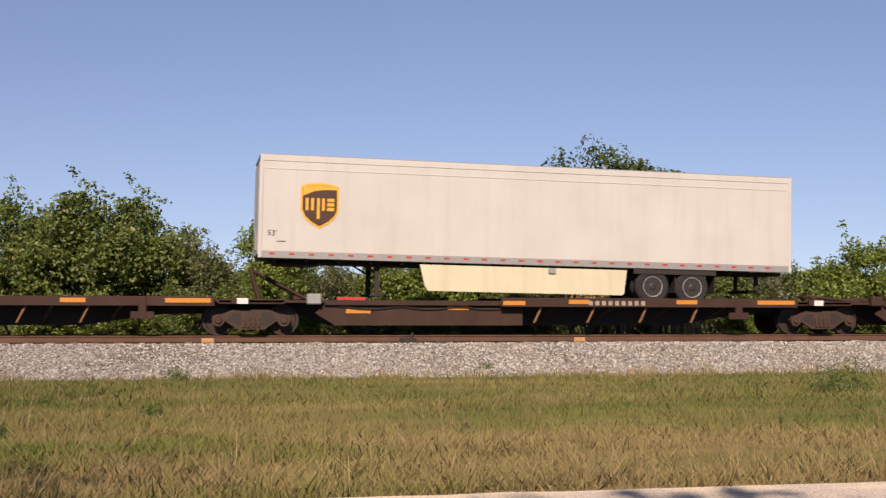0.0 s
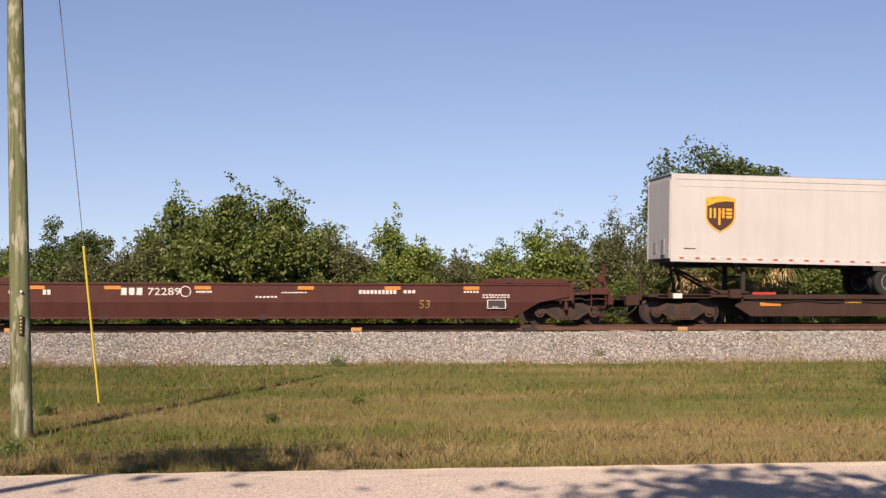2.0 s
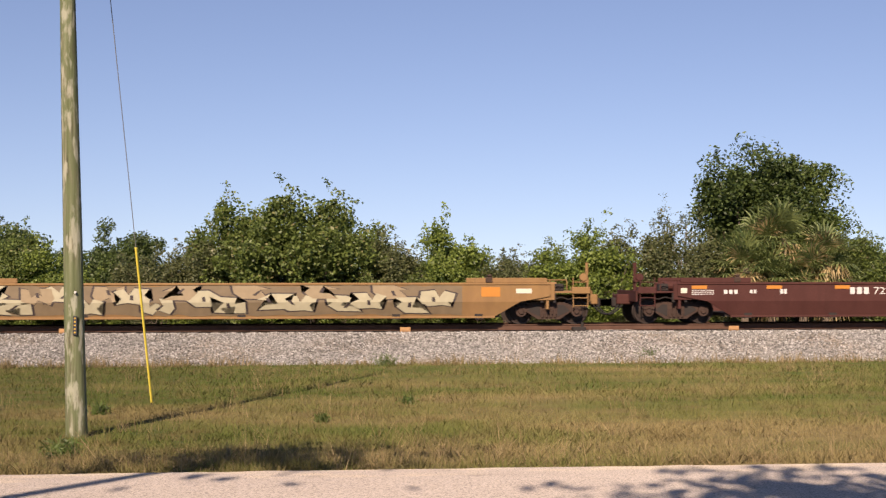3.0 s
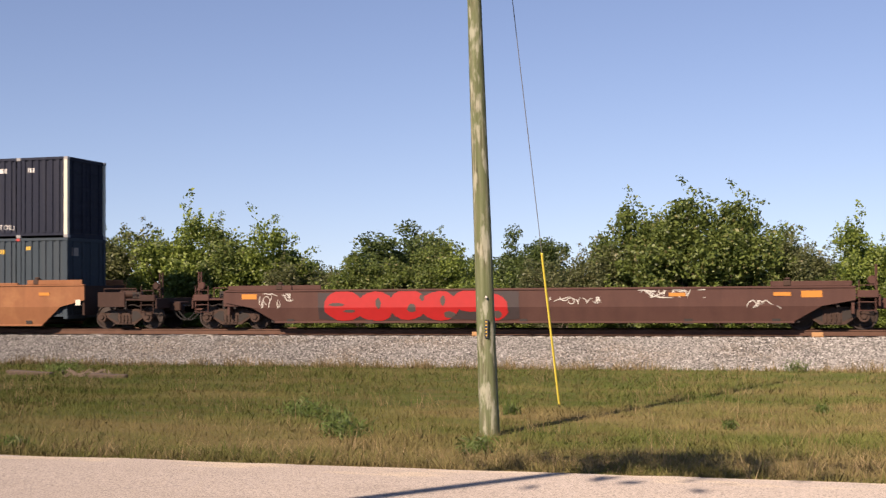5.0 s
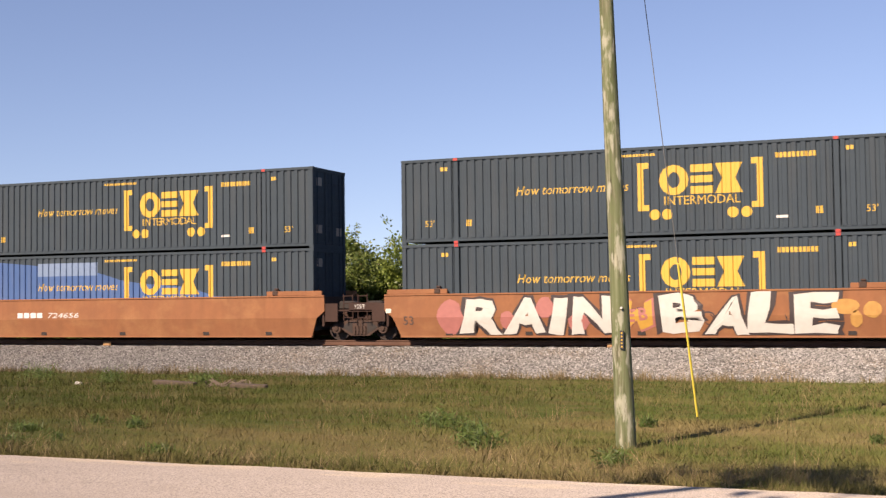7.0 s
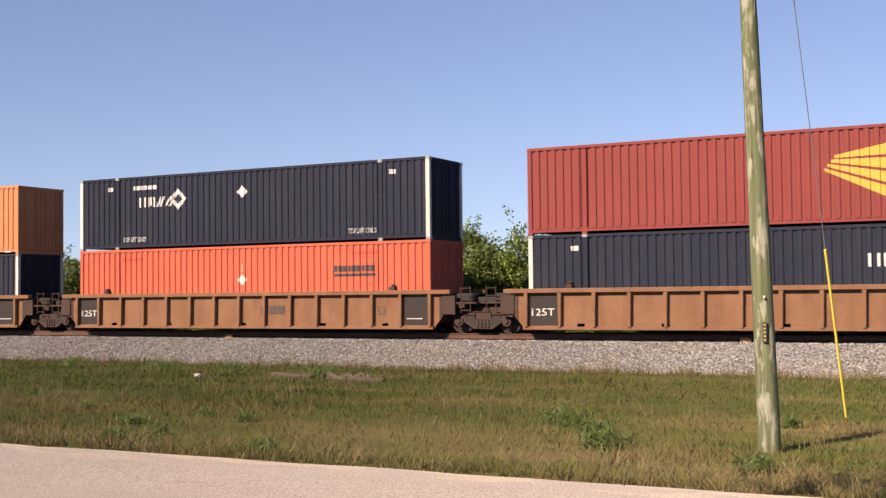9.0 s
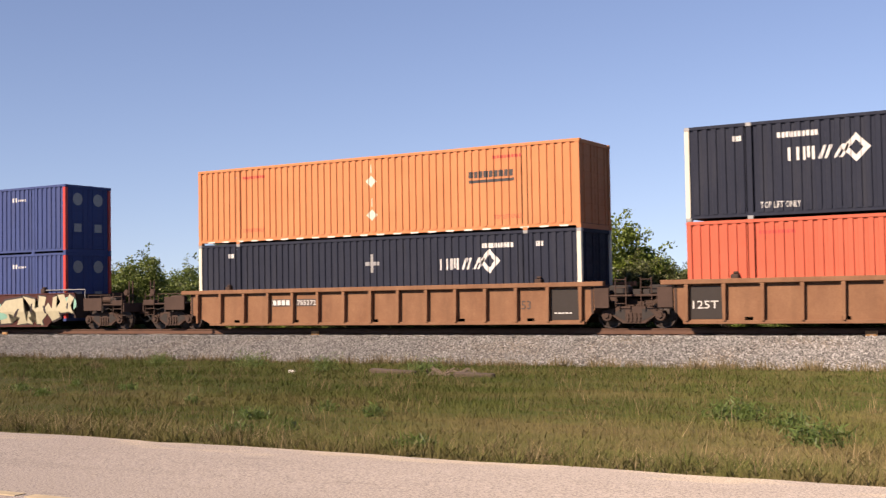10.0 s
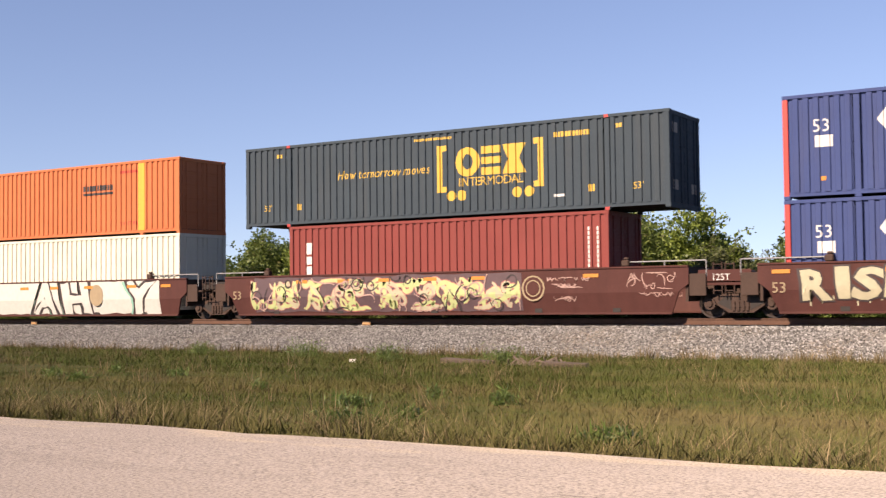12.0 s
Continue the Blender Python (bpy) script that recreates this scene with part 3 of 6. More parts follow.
def coupler(car, x, d):
    bm = bmesh.new()
    box(bm, x, x + d * 0.75, -0.11, 0.11, 0.56, 0.8, 0.03)
    box(bm, x + d * 0.55, x + d * 0.85, -0.19, 0.19, 0.52, 0.84, 0.05)
    part("coupler", bm, DARK, car)
    bm = bmesh.new()
    prev = Vector((x, -0.35, 0.6))
    for k in range(1, 7):
        p = Vector((x + d * k * 0.14, -0.35, 0.6 - 0.3 * math.sin(k / 6 * math.pi)))
        rod(bm, prev, p, 0.025, 6)
        prev = p
    part("air_hose", bm, RUBBER, car)


def end_deck(car, x, d, mat, top, mast=True):
    """The platform over an end truck: sill, deck, ladder, handrails and brake gear; d points outwards."""
    part("end_sill", boxes((x - d * 0.6, x + d * 1.75, -0.35, 0.35, 0.62, 0.95), bevel=0.03), mat, car)
    part("end_deck", boxes((x - d * 0.9, x + d * 1.35, NEAR + 0.1, -NEAR - 0.1, 1.0, 1.06), (x - d * 0.9, x + d * 0.15, NEAR + 0.05, NEAR + 0.12, 0.78, 1.3), bevel=0.012), mat, car)
    part("end_plate", boxes((x + d * 1.3, x + d * 1.36, NEAR + 0.1, -NEAR - 0.1, 0.72, 1.08), bevel=0.01), mat, car)
    lad = bmesh.new()
    for xx in (0.75, 1.22):
        rod(lad, (x + d * xx, NEAR + 0.12, 0.55), (x + d * xx, NEAR + 0.12, 1.5), 0.02, 6)
    for z in (0.6, 0.85, 1.1, 1.35):
        rod(lad, (x + d * 0.75, NEAR + 0.12, z), (x + d * 1.22, NEAR + 0.12, z), 0.016, 6)
    part("ladder", lad, mat, car)
    rail = bmesh.new()
    rod(rail, (x - d * 0.7, NEAR + 0.15, 1.42), (x + d * 0.55, NEAR + 0.15, 1.42), 0.018, 6)
    for xx in (-0.7, 0.0, 0.55):
        rod(rail, (x + d * xx, NEAR + 0.15, 1.03), (x + d * xx, NEAR + 0.15, 1.42), 0.018, 6)
    part("handrail", rail, mat, car)
    part("step_bracket", boxes((x + d * 0.7, x + d * 1.3, NEAR + 0.06, NEAR + 0.3, 0.98, 1.2), bevel=0.02), mat, car)
    part("brake_cylinder", rod(bmesh.new(), (x - d * 0.35, -0.75, 1.22), (x + d * 0.3, -0.75, 1.22), 0.14, 12), mat, car)
    pipe = bmesh.new()
    prev = Vector((x - d * 0.8, NEAR + 0.2, 0.9))
    for k in range(1, 11):
        p = Vector((x - d * (0.8 - k * 0.2), NEAR + 0.2, 0.9 - 0.1 * abs(math.sin(k * 1.1))))
        rod(pipe, prev, p, 0.02, 5)
        prev = p
    part("air_pipe", pipe, DARK, car, "sagging dark air pipe")
    part("valve_box", boxes((x + d * 0.2, x + d * 0.52, -0.95, -0.7, 1.06, 1.3), (x + d * 0.28, x + d * 0.44, -0.98, -0.93, 1.12, 1.24), bevel=0.025), DARK, car)
    for xx in (-0.3, 0.1):
        part("bracket_plate", boxes((x + d * xx, x + d * (xx + 0.09), NEAR + 0.09, NEAR + 0.13, 0.7, 1.0), bevel=0.01), DARK, car)
    if mast:
        m = bmesh.new()
        rings(m, [(0.11, -0.05), (0.14, 0.0), (0.11, 0.05)], (x + d * 1.15, -0.98, 1.5), 12)
        for y in (-0.95, -0.75):
            rod(m, (x + d * 1.28, y, 0.8), (x + d * 1.28, y, 1.98), 0.03, 6)
        box(m, x + d * 1.2, x + d * 1.32, -1.0, -0.7, 1.35, 1.42)
        part("brake_mast", m, mat, car)
    coupler(car, x + d * 1.7, d)


def well_car(x_left, x_right, trucks, mat, label, top=1.30, bottom=0.28, kind="smooth", left="end", right="end", raised=2.4, group="well cars of the train", raised_mat=None, gear=None):
    """One well unit. x_left, x_right: ends of the side plate at the top; heights above the rail."""
    gear = gear or mat
    mid = (x_left + x_right) / 2
    car = thing("well_car", mid, AXIS, RT, label, "railway car", group)
    a, b = x_left - mid, x_right - mid
    for side in (1, -1):
        bm = bmesh.new()
        y0, y1 = (NEAR, NEAR + 0.07) if side > 0 else (-NEAR - 0.07, -NEAR)
        sl = 1.75 if left == "end" else 0.55
        sr = 1.75 if right == "end" else 0.55
        fold = bottom + (top - bottom) * 0.45
        knee = bottom + (top - bottom) * 0.62 if kind == "smooth" else fold
        if kind == "smooth":
            pts = [(a, top), (b, top), (b, knee), (b - sr * 0.55, fold), (a + sl * 0.55, fold), (a, knee)]
            prism(bm, pts, y0, y1)
            o = NEAR if side > 0 else -NEAR
            k = 0.13 * side
            v = [bm.verts.new(c) for c in ((a + sl * 0.55, o, fold), (b - sr * 0.55, o, fold), (b - sr, o + k, bottom), (a + sl, o + k, bottom),
                                           (a + sl * 0.55, o + 0.07 * side, fold), (b - sr * 0.55, o + 0.07 * side, fold), (b - sr, o + k + 0.06 * side, bottom), (a + sl, o + k + 0.06 * side, bottom))]
            for f in ((0, 1, 2, 3), (7, 6, 5, 4), (3, 2, 6, 7), (1, 5, 6, 2), (4, 0, 3, 7)):
                bm.faces.new([v[i] for i in f])
            bmesh.ops.recalc_face_normals(bm, faces=bm.faces)
            part("side_plate", bm, mat, car)
            bm = bmesh.new()
            box(bm, a + sl, b - sr, o + k - 0.035 * side, o + k + 0.1 * side, bottom - 0.06, bottom + 0.005, 0.01)
            part("bottom_chord", bm, mat, car)
            bm = bmesh.new()
            box(bm, a, b, o - 0.03 * side, o + 0.1 * side, top - 0.03, top + 0.03, 0.012)
            part("top_chord", bm, mat, car)
            if not raised and side > 0:
                for u, v in ((a - 0.5, a + 2.0), (b - 2.0, b + 0.5)):
                    hr = rod(bmesh.new(), (u, o + 0.1, top + 0.16), (v, o + 0.1, top + 0.16), 0.022, 6)
                    for q in (u, (u + v) / 2, v):
                        rod(hr, (q, o + 0.1, top - 0.3), (q, o + 0.1, top + 0.16), 0.018, 6)
                    part("end_handrail", hr, GREY_AL, car, "thin pale steel handrail")
            if raised:
                for u, v in ((a + 0.1, a + raised), (b - raised, b - 0.1)):
                    part("raised_chord", boxes((u, v, o + 0.01 * side, o + 0.09 * side, top + 0.03, top + 0.19), bevel=0.012), raised_mat or mat, car)
        else:
            o = NEAR if side > 0 else -NEAR
            prism(bm, [(a, top), (b, top), (b, bottom + 0.42), (b - sr * 0.6, bottom), (a + sl * 0.6, bottom), (a, bottom + 0.42)], o + 0.1 * side, o + 0.16 * side)
            bmesh.ops.recalc_face_normals(bm, faces=bm.faces)
            part("side_plate", bm, mat, car)
            part("top_chord", boxes((a - 0.35, b + 0.35, o - 0.06 * side, o + 0.16 * side, top - 0.06, top + 0.09), bevel=0.015), mat, car)
            part("bottom_chord", boxes((a + sl * 0.6, b - sr * 0.6, o - 0.02 * side, o + 0.18 * side, bottom - 0.05, bottom + 0.06), bevel=0.012), mat, car)
            n = 14
            for i in range(n + 1):
                x = a + 0.45 + (b - a - 0.9) * i / n
                r = bmesh.new()
                prism(r, [(x - 0.045, top - 0.06), (x + 0.075, top - 0.06), (x + 0.05, bottom + 0.05), (x - 0.03, bottom + 0.05)], o - 0.07 * side, o + 0.1 * side)
                part("rib", r, mat, car)
    part("well_floor", boxes((a + 1.6, b - 1.6, NEAR + 0.2, -NEAR - 0.2, 0.24, 0.355), *[(x, x + 0.25, NEAR + 0.1, -NEAR - 0.1, 0.2, 0.36) for x in (a + 2.2, a + 5, 0, b - 5, b - 2.4)]), DARK, car)
    for s, x, d in ((left, a, -1), (right, b, 1)):
        part("bulkhead", boxes((x - d * 0.12, x - d * 0.04, NEAR + 0.08, -NEAR - 0.08, 0.5, top - 0.02)), gear, car)
        if s == "end":
            tx = [t for t in trucks if (t - mid) * d > 0][0] - mid
            end_deck(car, tx, d, gear, top)
        else:
            part("articulation_sill", boxes((x - d * 0.1, x + d * 1.75, -0.4, 0.4, 0.62, 1.0), bevel=0.04), gear, car)
            part("walkway", boxes((x, x + d * 1.25, NEAR + 0.1, NEAR + 0.55, 1.02, 1.08), (x, x + d * 0.5, NEAR + 0.04, NEAR + 0.1, 0.66, 1.3), bevel=0.012), gear, car)
            r = bmesh.new()
            for xx in (0.7, 1.05):
                rod(r, (x + d * xx, NEAR + 0.12, 0.7), (x + d * xx, NEAR + 0.12, 1.62), 0.02, 6)
            for z in (0.8, 1.05, 1.3, 1.55):
                rod(r, (x + d * 0.7, NEAR + 0.12, z), (x + d * 1.05, NEAR + 0.12, z), 0.016, 6)
            part("ladder", r, gear, car)
            part("connector_gear", boxes((x + d * 0.3, x + d * 0.95, -0.9, -0.45, 1.08, 1.38), (x + d * 0.95, x + d * 1.4, -0.6, 0.3, 1.0, 1.25), bevel=0.05), DARK, car)
    for t in trucks:
        truck(car, t - mid)
    for x in (a + 2.0 - 0.05, b - 2.0 + 0.05):
        part("locking_device", boxes((x - 0.12, x + 0.12, NEAR - 0.01, NEAR + 0.2, top + 0.03, top + 0.22), (x - 0.06, x + 0.1, NEAR + 0.02, NEAR + 0.16, top + 0.22, top + 0.3), bevel=0.03), TRUCK, car)
    return car


def on_car(car, bm, mat, name="marking", label="", lower=None, y=None):
    """A flat marking on a well's side plate; below the fold it follows the inward slope."""
    y0 = NEAR if y is None else y
    if name == "stencil_line" and len(bm.faces) > 1:
        return [on_car(car, b, mat, name, label, lower, y) for b in singly(bm)]
    if lower:
        bottom, fold = lower
        bmesh.ops.bisect_plane(bm, geom=[*bm.verts, *bm.edges, *bm.faces], plane_co=(0, 0, fold), plane_no=(0, 0, 1))
    for v in bm.verts:
        d = 0.0
        if lower and v.co.z < lower[1]:
            d = 0.13 * (lower[1] - v.co.z) / (lower[1] - lower[0])
        v.co.y = y0 + d - 0.006
    return part(name, bm, mat, car, label)


def flat_car():
    """The articulated flat car: three platforms that share their trucks."""
    xs = [21.07, 3.9, -13.4, -29.85]
    for k in range(4):
        r, l = (xs[k - 1] if k else 38.3), xs[k]
        car = thing("flat_car", l, AXIS, RT, "rust-brown articulated trailer flat car platform" + (", empty" if k in (0, 2) else ""), "railway car", "flat cars of the train")
        span = r - l
        deck = 0.98
        part("deck", boxes((7.0, span - 1.0, NEAR + 0.05, -NEAR - 0.05, deck - 0.16, deck - 0.09), bevel=0.01), FLAT_BROWN, car, "wide steel wheel deck")
        for y in (NEAR, -NEAR - 0.06):
            part("side_sill", boxes((7.0, span - 1.0, y, y + 0.06, deck - 0.17, deck + 0.09), bevel=0.01), FLAT_BROWN, car)
        bm = bmesh.new()
        prism(bm, [(-0.6, 0.95), (span + 0.1, 0.95), (span + 0.1, 0.62), (span - 2.5, 0.58), (span - 4.5, 0.28), (2.2, 0.28), (1.3, 0.6), (-0.6, 0.62)], -0.4, 0.4)
        part("centre_sill", bm, DARK, car)
        bm = bmesh.new()
        prism(bm, [(2.0, 0.86), (7.7, 0.86), (7.7, 0.28), (2.3, 0.28), (1.75, 0.62)], NEAR + 0.28, NEAR + 0.36)
        part("sill_plate", bm, FLAT_BROWN, car, "deep brown sill plate")
        part("narrow_deck", boxes((-1.2, 7.1, NEAR + 0.2, -NEAR - 0.2, 0.9, 0.98), (2.0, 7.1, NEAR + 0.18, NEAR + 0.24, 0.84, 0.98), bevel=0.01), FLAT_BROWN, car)
        for i in range(4):
            x = 8.6 + i * 1.75
            part("brace", rod(bmesh.new(), (x, NEAR + 0.05, deck - 0.17), (x - 0.35, -0.45, 0.35), 0.035, 6), FLAT_BROWN, car)
        pipe = bmesh.new()
        prev = Vector((2.4, NEAR + 0.25, 0.82))
        for i in range(1, 17):
            p = Vector((2.4 + i * 0.3, NEAR + 0.25, 0.82 - 0.09 * abs(math.sin(i * 0.55))))
            rod(pipe, prev, p, 0.022, 5)
            prev = p
        part("air_pipe", pipe, DARK, car, "sagging dark air pipe")
        for i in range(5):
            x = 8.2 + i * 1.6
            if x < span - 3.4:
                part("cross_rib", prism(bmesh.new(), [(x, deck - 0.17), (x + 0.05, deck - 0.17), (x - 0.17, 0.36), (x - 0.22, 0.36)], NEAR + 0.12, NEAR + 0.2), WELL_RIB, car)
        part("bolster_post", boxes((span - 3.0, span - 2.78, NEAR - 0.02, NEAR + 0.1, 0.45, deck + 0.09), (span - 3.2, span - 2.58, NEAR - 0.01, NEAR + 0.1, 0.45, 0.66), bevel=0.02), FLAT_BROWN, car)
        part("jack_bracket", boxes((1.5, 1.9, NEAR + 0.05, NEAR + 0.3, 0.86, 1.16), bevel=0.03), GREY_AL if k == 1 else FLAT_BROWN, car)
        part("hitch_base", boxes((1.2, 2.0, -0.4, 0.4, 0.98, 1.12), bevel=0.03), FLAT_BROWN, car)
        bm = bmesh.new()
        rod(bm, (0.3, -0.5, 0.98), (0.3, 0.5, 0.98), 0.06, 8)
        for y in (-0.45, 0.45):
            rod(bm, (0.25, y, 0.98), (0.0, y * 0.6, 1.9 if k in (1, 3) else 1.2), 0.05, 8)
            rod(bm, (1.6, y, 1.0), (0.1, y * 0.6, 1.8 if k in (1, 3) else 1.15), 0.045, 8)
        part("trailer_hitch", bm, FLAT_BROWN, car)
        part("red_flag_plate", boxes((2.35, 3.15, NEAR + 0.3, NEAR + 0.34, 0.99, 1.07)), RED_INK, car, "red plate")
        for x0, x1, z in ((7.05, 7.7, 0.86), (9.0, 9.6, 0.9), (12.3, 12.95, 0.9), (span - 2.3, span - 1.1, 0.9), (2.6, 3.3, 0.62), (5.5, 6.1, 0.72)):
            dy = 0.0 if x0 > 6.5 else 0.28
            part("reflector", boxes((x0, x1, NEAR + dy - 0.008, NEAR + dy, z, z + 0.12)), ORANGE_TAPE, car, "orange reflective tape")
        part("end_box", boxes((-0.55, -0.2, NEAR + 0.1, NEAR + 0.25, 0.86, 1.05), (-0.9, 0.9, NEAR + 0.2, NEAR + 0.3, 0.86, 1.0), bevel=0.02), FLAT_BROWN, car)
        part("white_label", boxes((-0.4, -0.1, NEAR + 0.088, NEAR + 0.097, 0.87, 1.03)), WHITE_INK, car)
        if k == 3:
            bm = bars(bmesh.new(), 7.9, 8.9, 0.86, 0.98, 4)
            on_car(car, bm, DULL_INK, "lettering", "", y=NEAR)
            say(car, "654208", 0.17, 9.25, 0.86, DULL_INK, 0.0, 1.5)
            coupler(car, -1.6, -1)
            m = bmesh.new()
            rod(m, (-1.35, -0.9, 0.8), (-1.35, -0.9, 1.5), 0.05, 6)
            part("brake_mast", m, FLAT_BROWN, car)
            part("end_sill", boxes((-1.7, -0.5, -0.4, 0.4, 0.6, 0.95), bevel=0.03), FLAT_BROWN, car)
        if k == 1:
            on_car(car, bars(bmesh.new(), 9.6, 11.4, 0.86, 0.99, 9, 0.4), DULL_INK, "stencil_line", "white chalk scrawl", y=NEAR)
        truck(car, 0)
        part("air_reservoir", rod(bmesh.new(), (4.4, -0.6, 0.6), (6.6, -0.6, 0.6), 0.2, 14), FLAT_BROWN, car)


def tyre(t, x, y, dual=True):
    w = part("wheel", rings(bmesh.new(), [(0.28, 0.0), (0.32, -0.02), (0.46, -0.02), (0.52, 0.03), (0.52, 0.22), (0.46, 0.27), (0.3, 0.27)], (0, 0, 0), 28), RUBBER, t, "black rubber tyre")
    w.location = (x, y, 0.52)
    smooth(w, 30)
    part("rim", rings(bmesh.new(), [(0.30, -0.005), (0.29, -0.02), (0.265, -0.015), (0.24, 0.07), (0.12, 0.09), (0.11, -0.01), (0.06, -0.03)], (0, 0, 0), 24), RIM, w, "dark steel wheel rim")
    part("rim_edge", rings(bmesh.new(), [(0.278, -0.01), (0.28, -0.025), (0.3, -0.03), (0.305, -0.01)], (0, 0, 0), 24, False), GREY_AL, w, "bright rim edge")
    if y < 1:
        inner = part("wheel", rings(bmesh.new(), [(0.3, 0.0), (0.46, 0.0), (0.52, 0.05), (0.52, 0.22), (0.46, 0.27), (0.3, 0.27)], (0, 0, 0), 24), RUBBER, t)
        inner.location = (x, y + 0.33, 0.52)


def shield(t, x, z, h, y=-0.006):
    """A brown shield with a gold rim, crest and plain gold blocks."""
    def outline(k, dz=0.0):
        w = 0.42 * h
        pts = [(-w, 0.42 * h), (-w * 0.5, 0.47 * h), (0, 0.49 * h), (w * 0.5, 0.47 * h), (w, 0.42 * h), (w, -0.12 * h), (w * 0.85, -0.26 * h), (w * 0.5, -0.4 * h), (0, -0.52 * h), (-w * 0.5, -0.4 * h), (-w * 0.85, -0.26 * h), (-w, -0.12 * h)]
        return [(x + a * k, z + b * k + dz) for a, b in pts]
    s = part("shield", prism(bmesh.new(), outline(1.0), y - 0.002, y + 0.004), SHIELD_GOLD, t, "gold-rimmed shield emblem")
    part("shield_field", prism(bmesh.new(), outline(0.9), y - 0.006, y), SHIELD_BROWN, s, "dark brown shield field")
    bm = bmesh.new()
    w = 0.37 * h
    prism(bm, [(x - w, z + 0.2 * h), (x - w * 0.3, z + 0.31 * h), (x + w * 0.4, z + 0.345 * h), (x + w, z + 0.34 * h), (x + w, z + 0.385 * h), (x, z + 0.44 * h), (x - w, z + 0.38 * h)], y - 0.01, y - 0.004)
    part("crest", bm, SHIELD_GOLD, s)
    for x0, x1, z0, z1 in ((-0.31, -0.25, -0.12, 0.15), (-0.19, -0.13, -0.12, 0.15), (-0.06, 0.0, -0.3, 0.15), (0.05, 0.11, -0.12, 0.15), (0.16, 0.32, 0.08, 0.15), (0.16, 0.32, -0.02, 0.05), (0.16, 0.32, -0.12, -0.05)):
        part("emblem_block", boxes((x + x0 * h, x + x1 * h, y - 0.01, y - 0.004, z + z0 * h, z + z1 * h)), SHIELD_GOLD, s)


def trailer(x0, length, label, pup=False):
    """A smooth-sided road trailer riding on a flat car; nose or door end to the left; origin on the deck."""
    deck = RT + 1.05
    t = thing("road_trailer", x0, FACE, deck, label, "trailer", "road trailers on the train")
    MOVERS[-1] = (t, x0, FACE, deck + (-0.03 if pup else 0.05), 1.0)
    w, z0, z1 = 2.59, 1.04, 3.92
    part("body", boxes((0.03, length - 0.03, 0.0, w, z0 + 0.12, z1 - 0.05), bevel=0.03), WHITE, t, "smooth white sheet-and-post side walls")
    part("roof", boxes((0.0, length, 0.01, w - 0.01, z1 - 0.06, z1), bevel=0.02), GREY_AL, t, "grey aluminium roof")
    for y in (-0.015, w - 0.03):
        part("top_rail", boxes((0.02, length - 0.02, y, y + 0.045, z1 - 0.2, z1 - 0.03), bevel=0.01), WHITE, t)
        part("upper_moulding", boxes((0.2, length - 0.1, y + 0.004, y + 0.041, z1 - 0.42, z1 - 0.39), bevel=0.004), WHITE, t)
        part("bottom_rail", boxes((0.0, length, y, y + 0.045, z0, z0 + 0.2), bevel=0.01), GREY_AL if not pup else WHITE, t)
        for x in (0.0, length - 0.1):
            part("corner_post", boxes((x, x + 0.1, y - 0.004, y + 0.05, z0, z1 - 0.02), bevel=0.012), WHITE, t)
    for i in range(1, int(length / 1.22)):
        part("seam", boxes((i * 1.22 - 0.012, i * 1.22 + 0.012, -0.004, 0.002, z0 + 0.2, z1 - 0.42)), WHITE, t)
    n = int(length / 0.56)
    for i in range(n):
        x = 0.3 + i * (length - 0.6) / n
        part("reflector", boxes((x, x + 0.15, -0.024, -0.015, z0 + 0.1, z0 + 0.15)), RED_INK, t, "red reflective tape")
        if pup:
            part("reflector", boxes((x + 0.15, x + 0.3, -0.024, -0.015, z0 + 0.1, z0 + 0.15)), WHITE_INK, t, "white reflective tape")
    part("underframe", boxes((0.3, length - 0.1, 0.5, w - 0.5, z0 - 0.1, z0), *[(0.4 + k * 0.9, 0.5 + k * 0.9, 0.1, w - 0.1, z0 - 0.08, z0) for k in range(int(length / 0.95))]), DARK, t)
    # end face to the left: box door panel, vents
    part("nose_panel", boxes((-0.01, 0.04, 0.12, w - 0.12, z0 + 0.1, z1 - 0.2), bevel=0.01), WHITE, t)
    part("nose_box", boxes((-0.07, -0.01, 0.5, 0.85, z0 + 0.2, z0 + 0.75), bevel=0.02), GREY_AL, t)
    part("placard", boxes((-0.03, -0.012, 1.5, 1.8, z0 + 0.3, z0 + 0.65)), GREY_AL, t)
    lx = 3.3 if not pup else 2.55
    bm = bmesh.new()
    for y in (0.45, w - 0.45):
        box(bm, lx, lx + 0.14, y - 0.07, y + 0.07, 0.12, z0, 0.01)
        box(bm, lx - 0.12, lx + 0.26, y - 0.12, y + 0.12, 0.05, 0.12, 0.01)
        rod(bm, (lx + 0.07, y, 0.7), (lx - 0.45, y, z0 - 0.05), 0.03, 6)
    rod(bm, (lx + 0.07, 0.45, 0.6), (lx + 0.07, w - 0.45, 0.6), 0.03, 6)
    part("landing_gear", bm, DARK, t)
    part("kingpin_plate", boxes((0.5, 1.7, 0.5, w - 0.5, z0 - 0.16, z0 - 0.06)), DARK, t)
    if pup:
        axles = [length - 1.0]
    else:
        axles = [11.5, 12.74]
        bm = bmesh.new()
        prism(bm, [(4.53, z0 - 0.06), (10.7, z0 - 0.06), (10.62, 0.3), (10.55, 0.24), (4.78, 0.24), (4.68, 0.4)], 0.05, 0.08)
        part("side_skirt", bm, SKIRT, t, "cream aerodynamic side skirt")
        part("tool_box", boxes((8.3, 8.52, 0.0, 0.05, z0 - 0.22, z0 - 0.06), bevel=0.01), GREY_AL, t)
        bm = bmesh.new()
